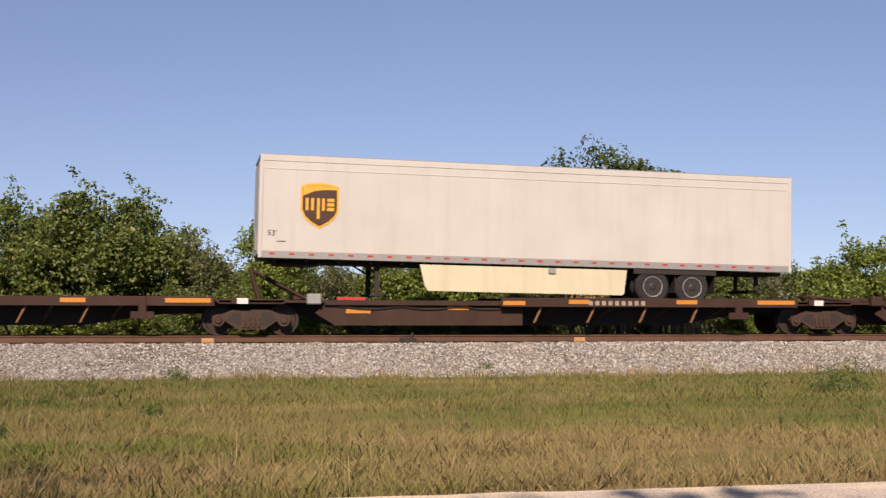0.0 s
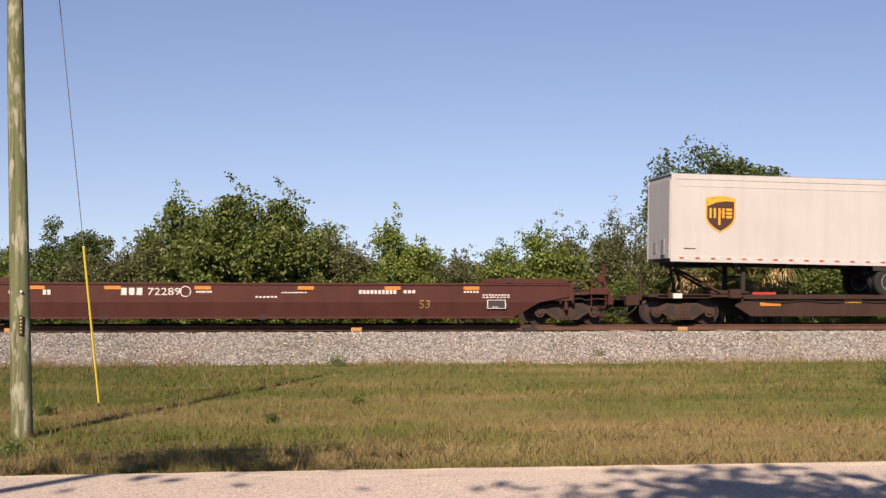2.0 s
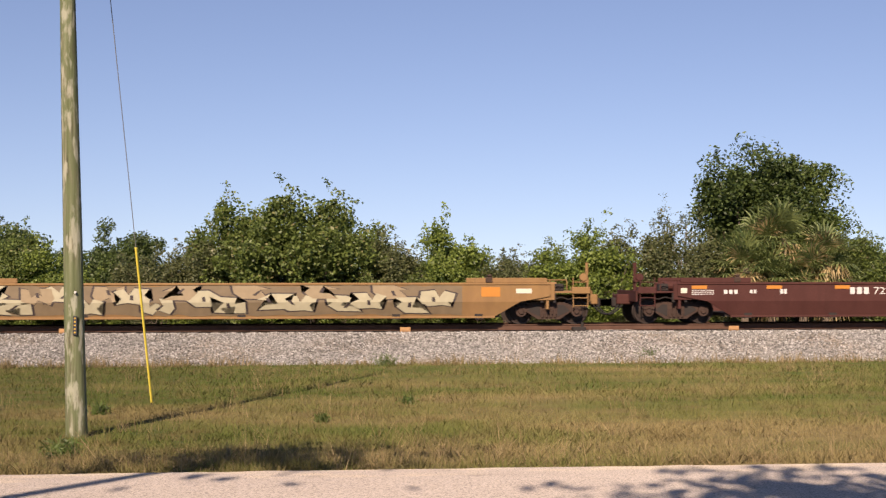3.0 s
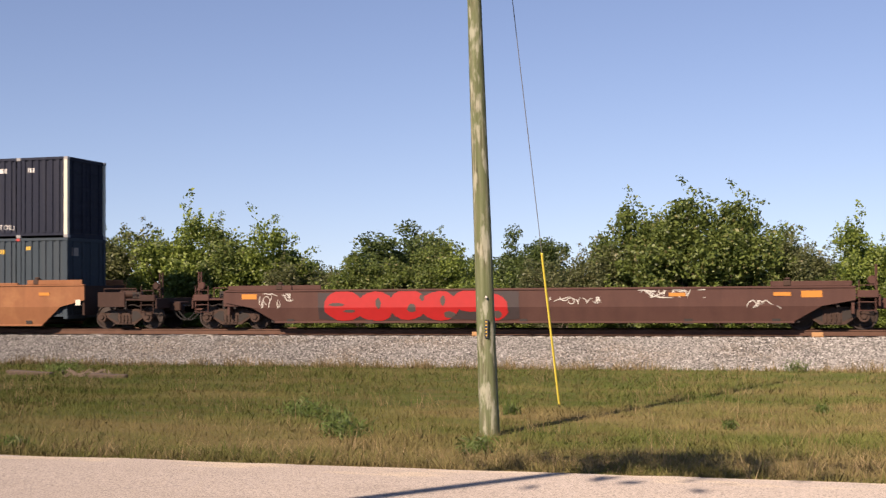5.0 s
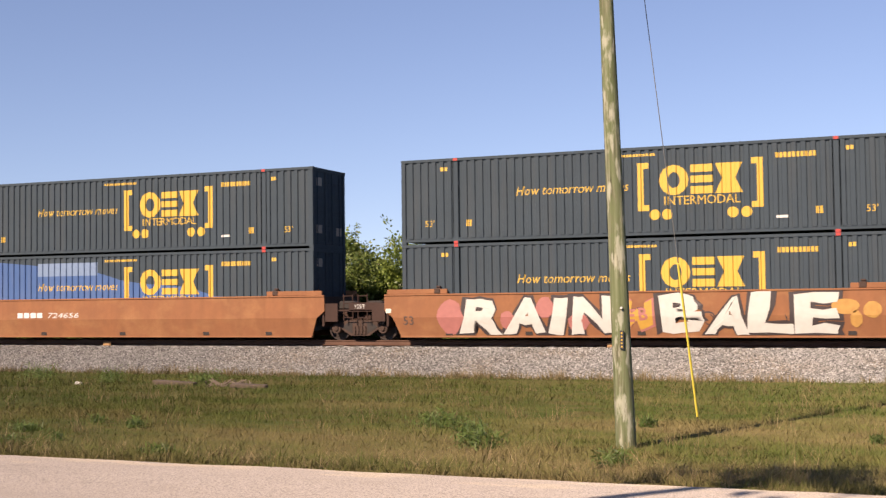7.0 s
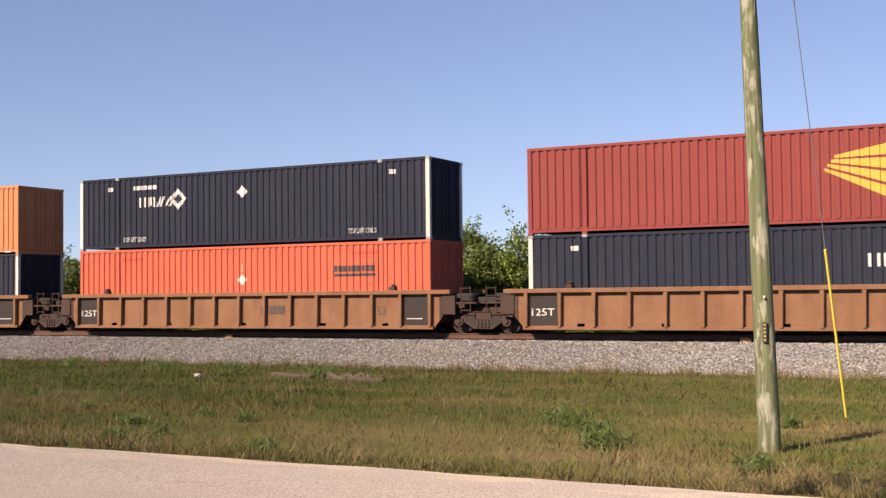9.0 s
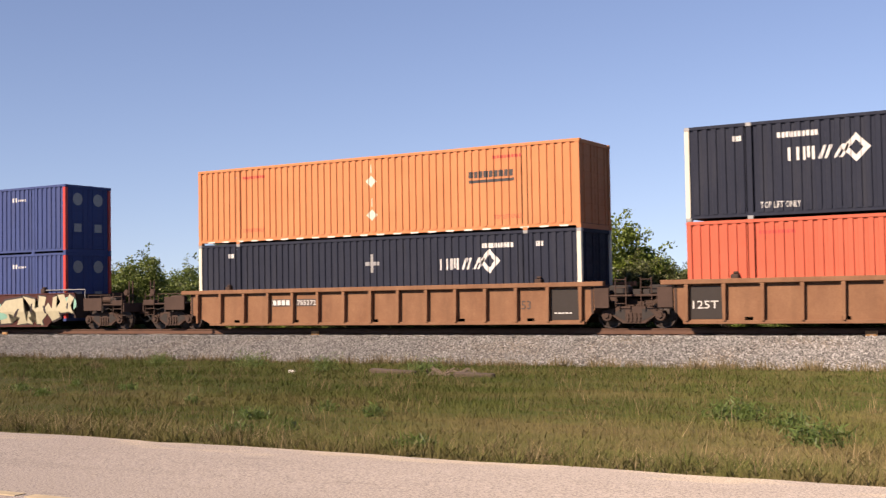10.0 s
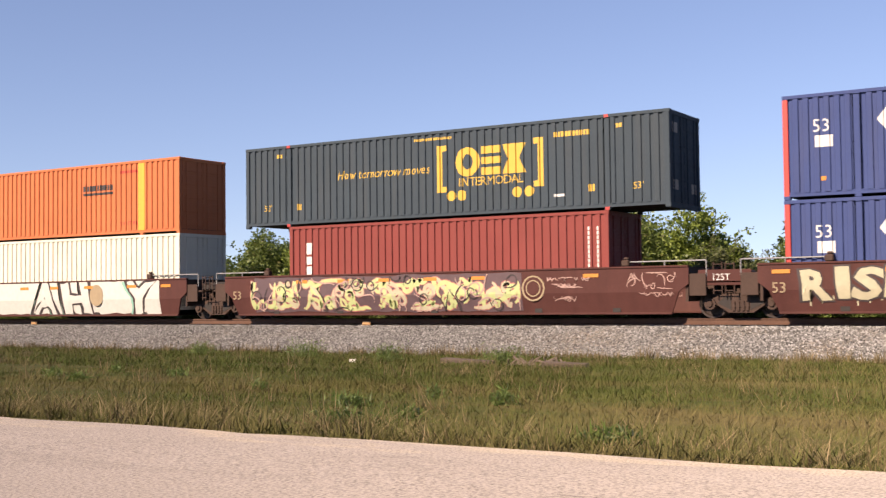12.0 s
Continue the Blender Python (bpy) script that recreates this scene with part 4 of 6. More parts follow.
        for y in (0.6, w - 0.6):
            box(bm, length - 0.9, length - 0.8, y - 0.05, y + 0.05, 0.45, z0)
        box(bm, length - 0.95, length - 0.85, 0.3, w - 0.3, 0.4, 0.5)
        part("bumper_guard", bm, DARK, t)
    part("bogie", boxes((axles[0] - 0.75, axles[-1] + 0.6, 0.45, w - 0.45, 0.72, z0 - 0.08), bevel=0.03), DARK, t)
    for x in axles:
        part("axle", rod(bmesh.new(), (x, 0.1, 0.52), (x, w - 0.1, 0.52), 0.07, 10), DARK, t)
        for y in (0.06, w - 0.34):
            tyre(t, x, y)
        part("mud_flap", boxes((x + 0.72, x + 0.74, 0.1, 0.7, 0.35, z0 - 0.1)), DARK, t)
    part("wheel_cover", boxes((axles[0] - 0.6, axles[-1] + 0.75, 0.02, 0.08, z0 - 0.16, z0), bevel=0.01), DARK, t)
    if pup:
        shield(t, 1.66, 2.63, 1.2, -0.012)
        part("lettering", (lambda b: b)(boxes((0.45, 0.85, -0.012, -0.006, 1.46, 1.49))), BLACK_INK, t)
    else:
        shield(t, 1.66, 2.54, 1.26, -0.012)
        bm = words("53'", 0.22, 0.25, 1.66)
        for v in bm.verts:
            v.co.y = -0.01
        part("lettering", bm, BLACK_INK, t)
        part("lettering_bar", boxes((0.5, 0.75, -0.012, -0.006, 1.5, 1.52)), BLACK_INK, t)
    return t


# ---- markings on the containers ----
def ring_shape(bm, x, z, rx, rz, t, n=16, half=None):
    """An oval ring with a square-cut band of width t."""
    a = [(x + rx * math.cos(2 * math.pi * k / n), z + rz * math.sin(2 * math.pi * k / n)) for k in range(n)]
    b = [(x + (rx - t) * math.cos(2 * math.pi * k / n), z + (rz - t * 0.85) * math.sin(2 * math.pi * k / n)) for k in range(n)]
    va, vb = [bm.verts.new((p, 0, q)) for p, q in a], [bm.verts.new((p, 0, q)) for p, q in b]
    for k in range(n):
        j = (k + 1) % n
        bm.faces.new((va[k], va[j], vb[j], vb[k]))
    return bm


def disc(bm, x, z, r, n=14):
    return flat(bm, [(x + r * math.cos(2 * math.pi * k / n), z + r * math.sin(2 * math.pi * k / n)) for k in range(n)])


def diamond(bm, x, z, r):
    return flat(bm, [(x - r, z), (x, z - r), (x + r, z), (x, z + r)])


def bracket_box(x0, z0, label, upper=True, patched=False, posts=None):
    """A slate-green box with yellow brackets, plain yellow emblem shapes and a slogan."""
    c = container(x0, z0, 16.154, SLATE_GREEN, label, castings=None)
    mark(c, (lambda b: (rect(b, 8.16, 8.52, 2.2, 2.39), rect(b, 8.16, 8.34, 1.04, 2.2), rect(b, 8.16, 8.52, 0.86, 1.04), b)[-1])(bmesh.new()), YELLOW, "bracket", "yellow painted bracket")
    mark(c, (lambda b: (rect(b, 11.68, 12.03, 2.2, 2.39), rect(b, 11.85, 12.03, 1.04, 2.2), rect(b, 11.68, 12.03, 0.86, 1.04), b)[-1])(bmesh.new()), YELLOW, "bracket", "yellow painted bracket")
    mark(c, ring_shape(bmesh.new(), 9.3, 1.8, 0.46, 0.48, 0.27), YELLOW, "emblem_shape", "yellow oval ring")
    for a, b in ((2.02, 2.26), (1.69, 1.91), (1.34, 1.58)):
        mark(c, (lambda m: (rect(m, 9.83, 10.52, a, b), m)[-1])(bmesh.new()), YELLOW, "emblem_shape", "yellow bar")
    m = bmesh.new()
    flat(m, [(10.58, 2.27), (10.8, 1.8), (10.58, 1.33), (11.42, 1.33), (11.2, 1.8), (11.42, 2.27)])
    mark(c, m, YELLOW, "emblem_shape", "yellow hourglass block")
    mark(c, words("INTERMODAL", 0.4, 9.0, 1.02, width=2.34), YELLOW, "lettering", "yellow lettering")
    for x in (8.69, 9.08, 11.11, 11.52):
        mark(c, (lambda m: (disc(m, x, 0.73, 0.17), m)[-1])(bmesh.new()), YELLOW, "dot", "yellow dot")
    mark(c, words("How tomorrow moves", 0.44, 4.1, 1.53, 0.25, 3.77), YELLOW, "lettering", "yellow slanted slogan")
    for x0_, x1, z0_, z1, n in ((12.41, 13.63, 2.34, 2.5, 10), (7.27, 8.75, 2.6, 2.68, 14), (1.44, 1.72, 2.47, 2.6, 2), (14.46, 14.7, 2.47, 2.6, 2), (2.35, 2.57, 0.58, 0.8, 2), (13.55, 13.79, 0.6, 0.82, 2)):
        mark(c, bars(bmesh.new(), x0_, x1, z0_, z1, n), YELLOW, "stencil_line")
    for x in (0.87, 14.99):
        mark(c, words("53'", 0.3, x, 0.6), YELLOW, "lettering")
    mark(c, (lambda m: (rect(m, 12.4, 12.75, 0.5, 0.58), m)[-1])(bmesh.new()), WHITE_INK, "stencil_line")
    for ip in ((16.154 - 12.19) / 2, 16.154 - (16.154 - 12.19) / 2):
        part("red_casting_mark", boxes((ip - 0.07, ip + 0.07, -0.014, -0.008, 2.8, 2.89)), RED_INK, c)
        part("red_casting_mark", boxes((ip - 0.07, ip + 0.07, -0.014, -0.008, 0.01, 0.1)), RED_INK, c)
    for y, z in ((0.35, 2.25), (0.35, 0.55), (1.9, 0.5)):
        part("door_placard", boxes((16.115, 16.123, y, y + 0.42, z, z + 0.3)), DULL_INK, c, "dull door placard")
    if patched:
        m = bmesh.new()
        flat(m, [(0.2, 0.3), (15.9, 0.3), (15.9, 0.95), (14.2, 0.98), (13.0, 1.2), (12.1, 1.25), (11.0, 1.6), (9.0, 1.75), (8.0, 1.9), (6.6, 2.3), (2.1, 2.7), (0.2, 2.72)])
        conform(m, 0.003)
        part("repainted_patch", m, PATCH_BLUE, c, "pale blue repainted patch")
        m = bmesh.new()
        rect(m, 4.1, 6.9, 2.1, 2.6)
        conform(m, 0.004)
        part("repainted_patch", m, plain("pale_blue_patch", (0.13, 0.19, 0.29), 0.6), c, "pale patch")
    return c


def diamond_box(x0, z0, label, logo, dia, low_marks=True, cross=None):
    """A navy box with cream posts, a white diamond-ring emblem and plain white blocks."""
    c = container(x0, z0, 16.154, NAVY_SLATE, label, posts=CREAM, castings=GREY_AL)
    a = logo
    for k in range(4):
        w = 0.38
        m = bmesh.new()
        x = a + k * 0.43
        if k < 2:
            rect(m, x, x + 0.08, 1.66, 2.05), rect(m, x + 0.25, x + 0.33, 1.66, 2.05)
            if k:
                rect(m, x + 0.125, x + 0.205, 1.72, 2.05)
        else:
            f = 0.16 if k == 2 else 0.24
            flat(m, [(x, 1.66), (x + 0.09, 1.66), (x + 0.09 + f, 2.05), (x + f, 2.05)]), flat(m, [(x + 0.17, 1.66), (x + 0.26, 1.66), (x + 0.26 + f, 2.05), (x + 0.17 + f, 2.05)])
        mark(c, m, WHITE_INK, "emblem_block", "white block")
    dx, dz = a + 1.93, 1.92
    for sx, sz in ((-1, 0), (1, 0), (0, -1), (0, 1)):
        m = bmesh.new()
        if sx:
            flat(m, [(dx + sx * 0.42, dz), (dx + sx * 0.2, dz + 0.2), (dx + sx * 0.1, dz + 0.1), (dx + sx * 0.2, dz), (dx + sx * 0.1, dz - 0.1), (dx + sx * 0.2, dz - 0.2)])
        else:
            flat(m, [(dx, dz + sz * 0.42), (dx + 0.2, dz + sz * 0.21), (dx + 0.11, dz + sz * 0.11), (dx, dz + sz * 0.22), (dx - 0.11, dz + sz * 0.11), (dx - 0.2, dz + sz * 0.21)])
        mark(c, m, WHITE_INK, "emblem_shape", "white diamond-ring piece")
    if dia:
        mark(c, (lambda m: (diamond(m, dia, 2.05, 0.24), m)[-1])(bmesh.new()), WHITE_INK, "diamond_patch", "cream diamond placard")
    if cross:
        mark(c, (lambda m: (rect(m, cross - 0.07, cross + 0.07, 1.65, 2.3), rect(m, cross - 0.3, cross - 0.07, 1.9, 2.03), rect(m, cross + 0.07, cross + 0.3, 1.9, 2.03), m)[-1])(bmesh.new()), GREY_AL, "cross_patch", "grey cross patch")
    idx = a + 1.65 if a > 6 else a - 0.3
    mark(c, bars(bmesh.new(), idx, idx + 1.2, 2.36, 2.52, 10), WHITE_INK, "stencil_line")
    for x in (1.5, 14.53):
        mark(c, bars(bmesh.new(), x, x + 0.28, 2.36, 2.52, 3), WHITE_INK, "stencil_line")
    if low_marks:
        for x in (2.29, 12.83):
            mark(c, words("TOP LIFT ONLY", 0.27, x, 0.31, width=1.18), WHITE_INK, "lettering", "white stencilled lettering")
    return c


def orange_box(x0, z0, mat, label, name_x, dias, band=False):
    """An orange box with a dark two-line name drawn as bars and cream diamonds."""
    c = container(x0, z0, 16.154, mat, label)
    mark(c, bars(bmesh.new(), name_x, name_x + 1.72, 1.84, 2.06, 9, 0.18), BLACK_INK, "name_bar", "dark name bars")
    mark(c, (lambda m: (rect(m, name_x, name_x + 1.72, 1.67, 1.77), m)[-1])(bmesh.new()), BLACK_INK, "name_bar")
    for x, z in dias:
        mark(c, (lambda m: (diamond(m, x, z, 0.22), m)[-1])(bmesh.new()), CREAM, "diamond_patch", "cream diamond placard")
        mark(c, (lambda m: (rect(m, x - 0.03, x + 0.03, z + 0.3, z + 0.6), m)[-1])(bmesh.new()), CREAM, "pale_stripe")
    for x in (2.2, 13.0):
        mark(c, words("TOP LIFT ONLY", 0.2, x, 0.42, width=1.05), RED_INK, "lettering", "dark red stencilled lettering")
        mark(c, bars(bmesh.new(), x, x + 1.1, 2.45, 2.55, 8), RED_INK, "stencil_line")
    if band:
        for k in range(22):
            x = 0.5 + k * 0.71
            part("reflector", boxes((x, x + 0.32, -0.004, 0.01, 0.07, 0.12)), WHITE_INK, c, "white reflective tape")
    return c


def cobalt_box(x0, z0, label):
    """A cobalt box with red posts, a red and a white name drawn as bars, and a pale globe of lines."""
    c = container(x0, z0, 16.154, COBALT_BLUE, label, posts=plain("red_post", (0.42, 0.04, 0.03), 0.5), castings=None)
    hs = [(0.0, 0.3, 0.62), (0.36, 0.24, 0.48), (0.66, 0.24, 0.48), (0.96, 0.24, 0.48), (1.26, 0.26, 0.48), (1.58, 0.3, 0.48)]
    for a, w, h in hs:
        mark(c, (lambda m: (rect(m, 5.2 + a, 5.2 + a + w, 1.1, 1.1 + h), m)[-1])(bmesh.new()), RED_INK, "name_block", "red name block")
    for k in range(10):
        w, h = (0.4, 0.7) if k == 0 else (0.27, 0.54)
        x = 7.28 + (0 if k == 0 else 0.48 + (k - 1) * 0.36)
        mark(c, (lambda m: (rect(m, x, x + w, 1.1, 1.1 + h), m)[-1])(bmesh.new()), WHITE_INK, "name_block", "white name block")
    for k in range(9):
        z = 1.68 + k * 0.085
        half = math.sqrt(max(0.02, 1 - ((k - 4) / 4.6) ** 2)) * 0.62
        mark(c, (lambda m: (rect(m, 3.35 - half * 0.6, 3.4 + half, z, z + 0.045), m)[-1])(bmesh.new()), WHITE_INK, "globe_line", "white line of a striped globe")
    m = bmesh.new()
    flat(m, [(2.5, 2.05), (2.8, 1.68), (3.02, 2.05), (2.8, 2.44)])
    mark(c, m, WHITE_INK, "globe_edge", "white lens shape")
    mark(c, (lambda m: (rect(m, 7.85, 8.35, 2.28, 2.66), m)[-1])(bmesh.new()), WHITE_INK, "notice", "white notice panel")
    mark(c, (lambda m: (rect(m, 0.87, 1.34, 1.42, 1.74), m)[-1])(bmesh.new()), WHITE_INK, "notice", "white notice panel")
    mark(c, words("53", 0.5, 0.82, 1.84), WHITE_INK, "lettering")
    mark(c, bars(bmesh.new(), 12.84, 13.2, 2.28, 2.46, 2), WHITE_INK, "stencil_line")
    mark(c, bars(bmesh.new(), 13.25, 13.68, 2.3, 2.38, 6), WHITE_INK, "stencil_line")
    mark(c, (lambda m: (rect(m, 1.0, 1.15, 0.5, 0.62), m)[-1])(bmesh.new()), ORANGE_TAPE, "small_label")
    for y in (0.72, 1.86):
        part("door_disc", rod(bmesh.new(), (16.115, y, 2.3), (16.124, y, 2.3), 0.27, 16), GREY_AL, c, "pale disc on the door")
        part("door_placard", boxes((16.115, 16.123, y - 0.2, y + 0.2, 0.9, 1.25)), GREY_AL, c)
    return c


# ---- painted lettering of the wells: abstract sprayed shapes, each a flat piece ----
def blob(rng, x, z, w, h, n=11, rough=0.22):
    return [(x + w / 2 * math.cos(a) * (1 + rng.uniform(-rough, rough)), z + h / 2 * math.sin(a) * (1 + rng.uniform(-rough, rough) * 0.5)) for a in [2 * math.pi * k / n for k in range(n)]]


def scaled(pts, k):
    cx, cz = sum(p[0] for p in pts) / len(pts), sum(p[1] for p in pts) / len(pts)
    return [(cx + (x - cx) * k, cz + (z - cz) * k) for x, z in pts]


# outlines of sprayed pieces in a unit box: bolts, wedges, hooks and arrows
SHAPES = (
    ((-0.5, -0.5), (-0.1, -0.46), (-0.2, -0.05), (0.25, -0.2), (0.12, -0.5), (0.5, -0.45), (0.42, 0.1), (0.1, 0.15), (0.48, 0.5), (-0.3, 0.44), (-0.22, 0.12), (-0.5, 0.2)),
    ((-0.5, -0.2), (-0.2, -0.5), (0.2, -0.4), (0.5, -0.5), (0.32, -0.1), (0.5, 0.3), (0.2, 0.5), (0.08, 0.1), (-0.1, 0.5), (-0.5, 0.46), (-0.3, 0.1)),
    ((-0.45, 0.5), (-0.5, -0.1), (-0.3, -0.5), (0.0, -0.2), (0.15, -0.5), (0.5, -0.3), (0.4, 0.5), (0.16, 0.4), (0.2, -0.02), (-0.02, 0.2), (-0.16, 0.0), (-0.14, 0.46)),
    ((-0.5, 0.1), (-0.15, 0.5), (0.5, 0.5), (0.3, 0.16), (0.5, -0.1), (0.3, -0.5), (-0.45, -0.5), (-0.24, -0.2), (0.1, -0.16), (-0.2, 0.06)),
)


def sprayed(car, pieces, edge, fills, lower, holes=None, seed=1, kind="chunk", top=9, low=0):
    """Sprayed abstract pieces with a dark edge, or soft blobs; a short slash of another colour on each."""
    rng = random.Random(seed)
    for i, (x, z, w, h) in enumerate(pieces):
        fill = fills[i % len(fills)]
        if kind == "chunk":
            f = rng.choice((-1, 1))
            pts = [(x + f * (a * w * 1.12 + 0.12 * w * b) + rng.uniform(-0.04, 0.04) * w, z + b * h + rng.uniform(-0.04, 0.04) * h) for a, b in rng.choice(SHAPES)]
        else:
            pts = blob(rng, x, z, w, h, 16, 0.1)
        layers = ([(scaled(pts, 1.14), edge, 0.004 + 0.0015 * (i % 2))] if edge else []) + [(pts, fill, 0.008 + 0.0015 * (i % 2))]
        if holes:
            hx, hz = x + rng.uniform(-0.15, 0.15) * w, z + rng.uniform(-0.15, 0.15) * h
            sl = rng.uniform(-0.2, 0.2) * w
            hw = (0.17 if kind == "blob" else 0.07) * w
            layers.append(([(hx - hw, hz - 0.14 * h), (hx + hw * 0.6, hz - 0.17 * h), (hx + hw + sl, hz + 0.15 * h), (hx - hw * 0.4 + sl, hz + 0.13 * h)], holes, 0.013))
        for q, mat, lift in layers:
            bm = bmesh.new()
            flat(bm, [(a, min(top, max(low, b))) for a, b in q])
            bmesh.ops.triangulate(bm, faces=bm.faces)
            ob = on_car(car, bm, mat, "sprayed_shape", lower=lower)
            ob.location.y -= lift
    return car


def letters(car, text, xs, z, w, h, fill, edge, lower, lean=0.1, seed=1, shadow=None):
    """Big sprayed letters, one part each: a dark edge, the fill on it, and a cast of another colour behind."""
    rng = random.Random(seed)
    for i, (ch, x) in enumerate(zip(text, xs)):
        dz, sh, ww = rng.uniform(-0.04, 0.04), lean + rng.uniform(-0.12, 0.12), w * rng.uniform(0.94, 1.08)
        tall = h / 0.72
        coats = [(edge, 0.15, 0.004, 1.2, 0.0), (fill, 0.075, 0.009, 1.0, 0.0)]
        if shadow:
            coats.insert(0, (shadow, 0.09, 0.002, 1.12, -0.16))
        for mat, bold, lift, k, dx in coats:
            one = ww * k * (0.5 if ch == "I" else 1.0)
            bm = words(ch, tall, x - one / 2 + dx, z - h / 2 + dz, sh, one, bold * (h / 1.12) ** 1.5)
            bmesh.ops.subdivide_edges(bm, edges=[e for e in bm.edges if e.calc_length() > 0.25], cuts=1)
            for v in bm.verts:
                n3 = noise.noise_vector((v.co.x * 2.6, seed, v.co.z * 2.6)) * (h / 1.12) ** 2
                v.co.x, v.co.z = v.co.x + 0.13 * n3.x, v.co.z + 0.11 * n3.z
                v.co.z = min(max(v.co.z, lower[0] + 0.02), 1.54)
            on_car(car, bm, mat, "sprayed_letter", lower=lower).location.y -= lift + 0.0006 * i


def swirls(car, x0, x1, z0, z1, n, fills, edge, lower, seed=1, w=0.1, steps=16, step=0.085, lift=0.006):
    """Sprayed ribbons that wind about, each with a thin edge of another colour."""
    rng = random.Random(seed)
    for i in range(n):
        x, z = x0 + (x1 - x0) * (i + rng.random()) / n, rng.uniform(z0 + w, z1 - w)
        a, turn = rng.uniform(0, 6.28), rng.uniform(-0.5, 0.5)
        line = []
        for k in range(steps):
            line.append((x, z, a))
            turn = max(-0.75, min(0.75, turn + rng.uniform(-0.28, 0.28)))
            a += turn
            x, z = x + step * math.cos(a), z + step * math.sin(a)
            if not z0 + w < z < z1 - w:
                z, a = max(z0 + w, min(z1 - w, z)), -a
            x = max(x0, min(x1, x))
        for mat, ww, up in ((edge, w * 1.45, 0.0), (fills[i % len(fills)], w, 0.004)):
            if not mat:
                continue
            bm = bmesh.new()
            rail = []
            for k, (px, pz, pa) in enumerate(line):
                q = ww / 2 * (0.35 + 0.65 * math.sin(math.pi * (k + 0.6) / (steps + 0.2)))
                rail.append((bm.verts.new((px - q * math.sin(pa), 0, pz + q * math.cos(pa))), bm.verts.new((px + q * math.sin(pa), 0, pz - q * math.cos(pa)))))
            for p, r in zip(rail, rail[1:]):
                bm.faces.new((p[0], p[1], r[1], r[0]))
            on_car(car, bm, mat, "sprayed_stroke", lower=lower).location.y -= lift + up + 0.0004 * (i % 9)


def field(car, x0, x1, z0, z1, mat, lower, lift=0.002):
    """A sprayed background field with a ragged edge, over the fold of the side plate."""
    rng = random.Random(int(x0 * 10) & 255)
    n = int((x1 - x0) / 0.4)
    up = [(x0 + (x1 - x0) * k / n, z1 - rng.uniform(0, 0.06)) for k in range(n + 1)]
    dn = [(x0 + (x1 - x0) * k / n, z0 + rng.uniform(0, 0.08)) for k in range(n + 1)]
    bm = bmesh.new()
    for k in range(n):
        flat(bm, [dn[k], dn[k + 1], up[k + 1], up[k]])
    bmesh.ops.remove_doubles(bm, verts=bm.verts, dist=0.0005)
    ob = on_car(car, bm, mat, "sprayed_field", lower=lower)
    ob.location.y -= lift


def reflectors(car, xs, z, lower=None, w=0.5, y=None):
    for x in xs:
        on_car(car, (lambda m: (rect(m, x, x + w, z, z + 0.11), m)[-1])(bmesh.new()), ORANGE_TAPE, "reflector", "orange reflective tape", y=y if y is not None else NEAR - 0.014)


def say(car, text, size, x, z, mat, shear=0.0, width=None, lower=None, lift=0.004):
    ob = on_car(car, words(text, size, x, z, shear, width), mat, "lettering", lower=lower)
    ob.location.y -= lift


def dash(car, x0, x1, z0, z1, n, mat, gap=0.3, lift=0.004, y=None):
    for b in singly(bars(bmesh.new(), x0, x1, z0, z1, n, gap)):
        on_car(car, b, mat, "stencil_line", y=y).location.y -= lift


def panel(car, x0, x1, z0, z1, mat, label="", lift=0.002, y=None):
    ob = on_car(car, (lambda m: (rect(m, x0, x1, z0, z1), m)[-1])(bmesh.new()), mat, "painted_panel", label, y=y)
    ob.location.y -= lift
    return ob


SPRAY_RED = plain("spray_red", (0.34, 0.014, 0.013), 0.5, 0, 0.15, 5)
SPRAY_WHITE = plain("spray_white", (0.43, 0.42, 0.385), 0.6, 0, 0.15, 5)
SPRAY_CREAM = plain("spray_cream", (0.34, 0.31, 0.21), 0.6, 0, 0.2, 5)
SPRAY_OCHRE = plain("spray_ochre", (0.36, 0.19, 0.05), 0.7, 0, 0.35, 5)
SPRAY_ROSE = plain("spray_faded_rose", (0.16, 0.068, 0.066), 0.7, 0, 0.4, 4)
SPRAY_DUST = plain("spray_dusty_pink", (0.215, 0.115, 0.1), 0.7, 0, 0.4, 4)
SPRAY_PALE_PINK = plain("spray_pale_pink", (0.34, 0.22, 0.19), 0.7, 0, 0.3, 5)
SPRAY_PINK = plain("spray_pink", (0.3, 0.11, 0.095), 0.6, 0, 0.2, 5)
SPRAY_MINT = plain("spray_mint", (0.16, 0.33, 0.26), 0.6, 0, 0.2, 5)
SPRAY_LIME = plain("spray_lime", (0.34, 0.38, 0.17), 0.6, 0, 0.25, 5)
SPRAY_DARK = plain("spray_dark", (0.035, 0.025, 0.025), 0.6, 0, 0.2, 5)
SPRAY_TAN = plain("spray_tan", (0.25, 0.19, 0.115), 0.6, 0, 0.2, 5)
SPRAY_YELLOW = plain("spray_yellow", (0.4, 0.22, 0.035), 0.6, 0, 0.2, 5)
OLD_WELL = plain("worn_dark_paint", (0.06, 0.045, 0.04), 0.7)


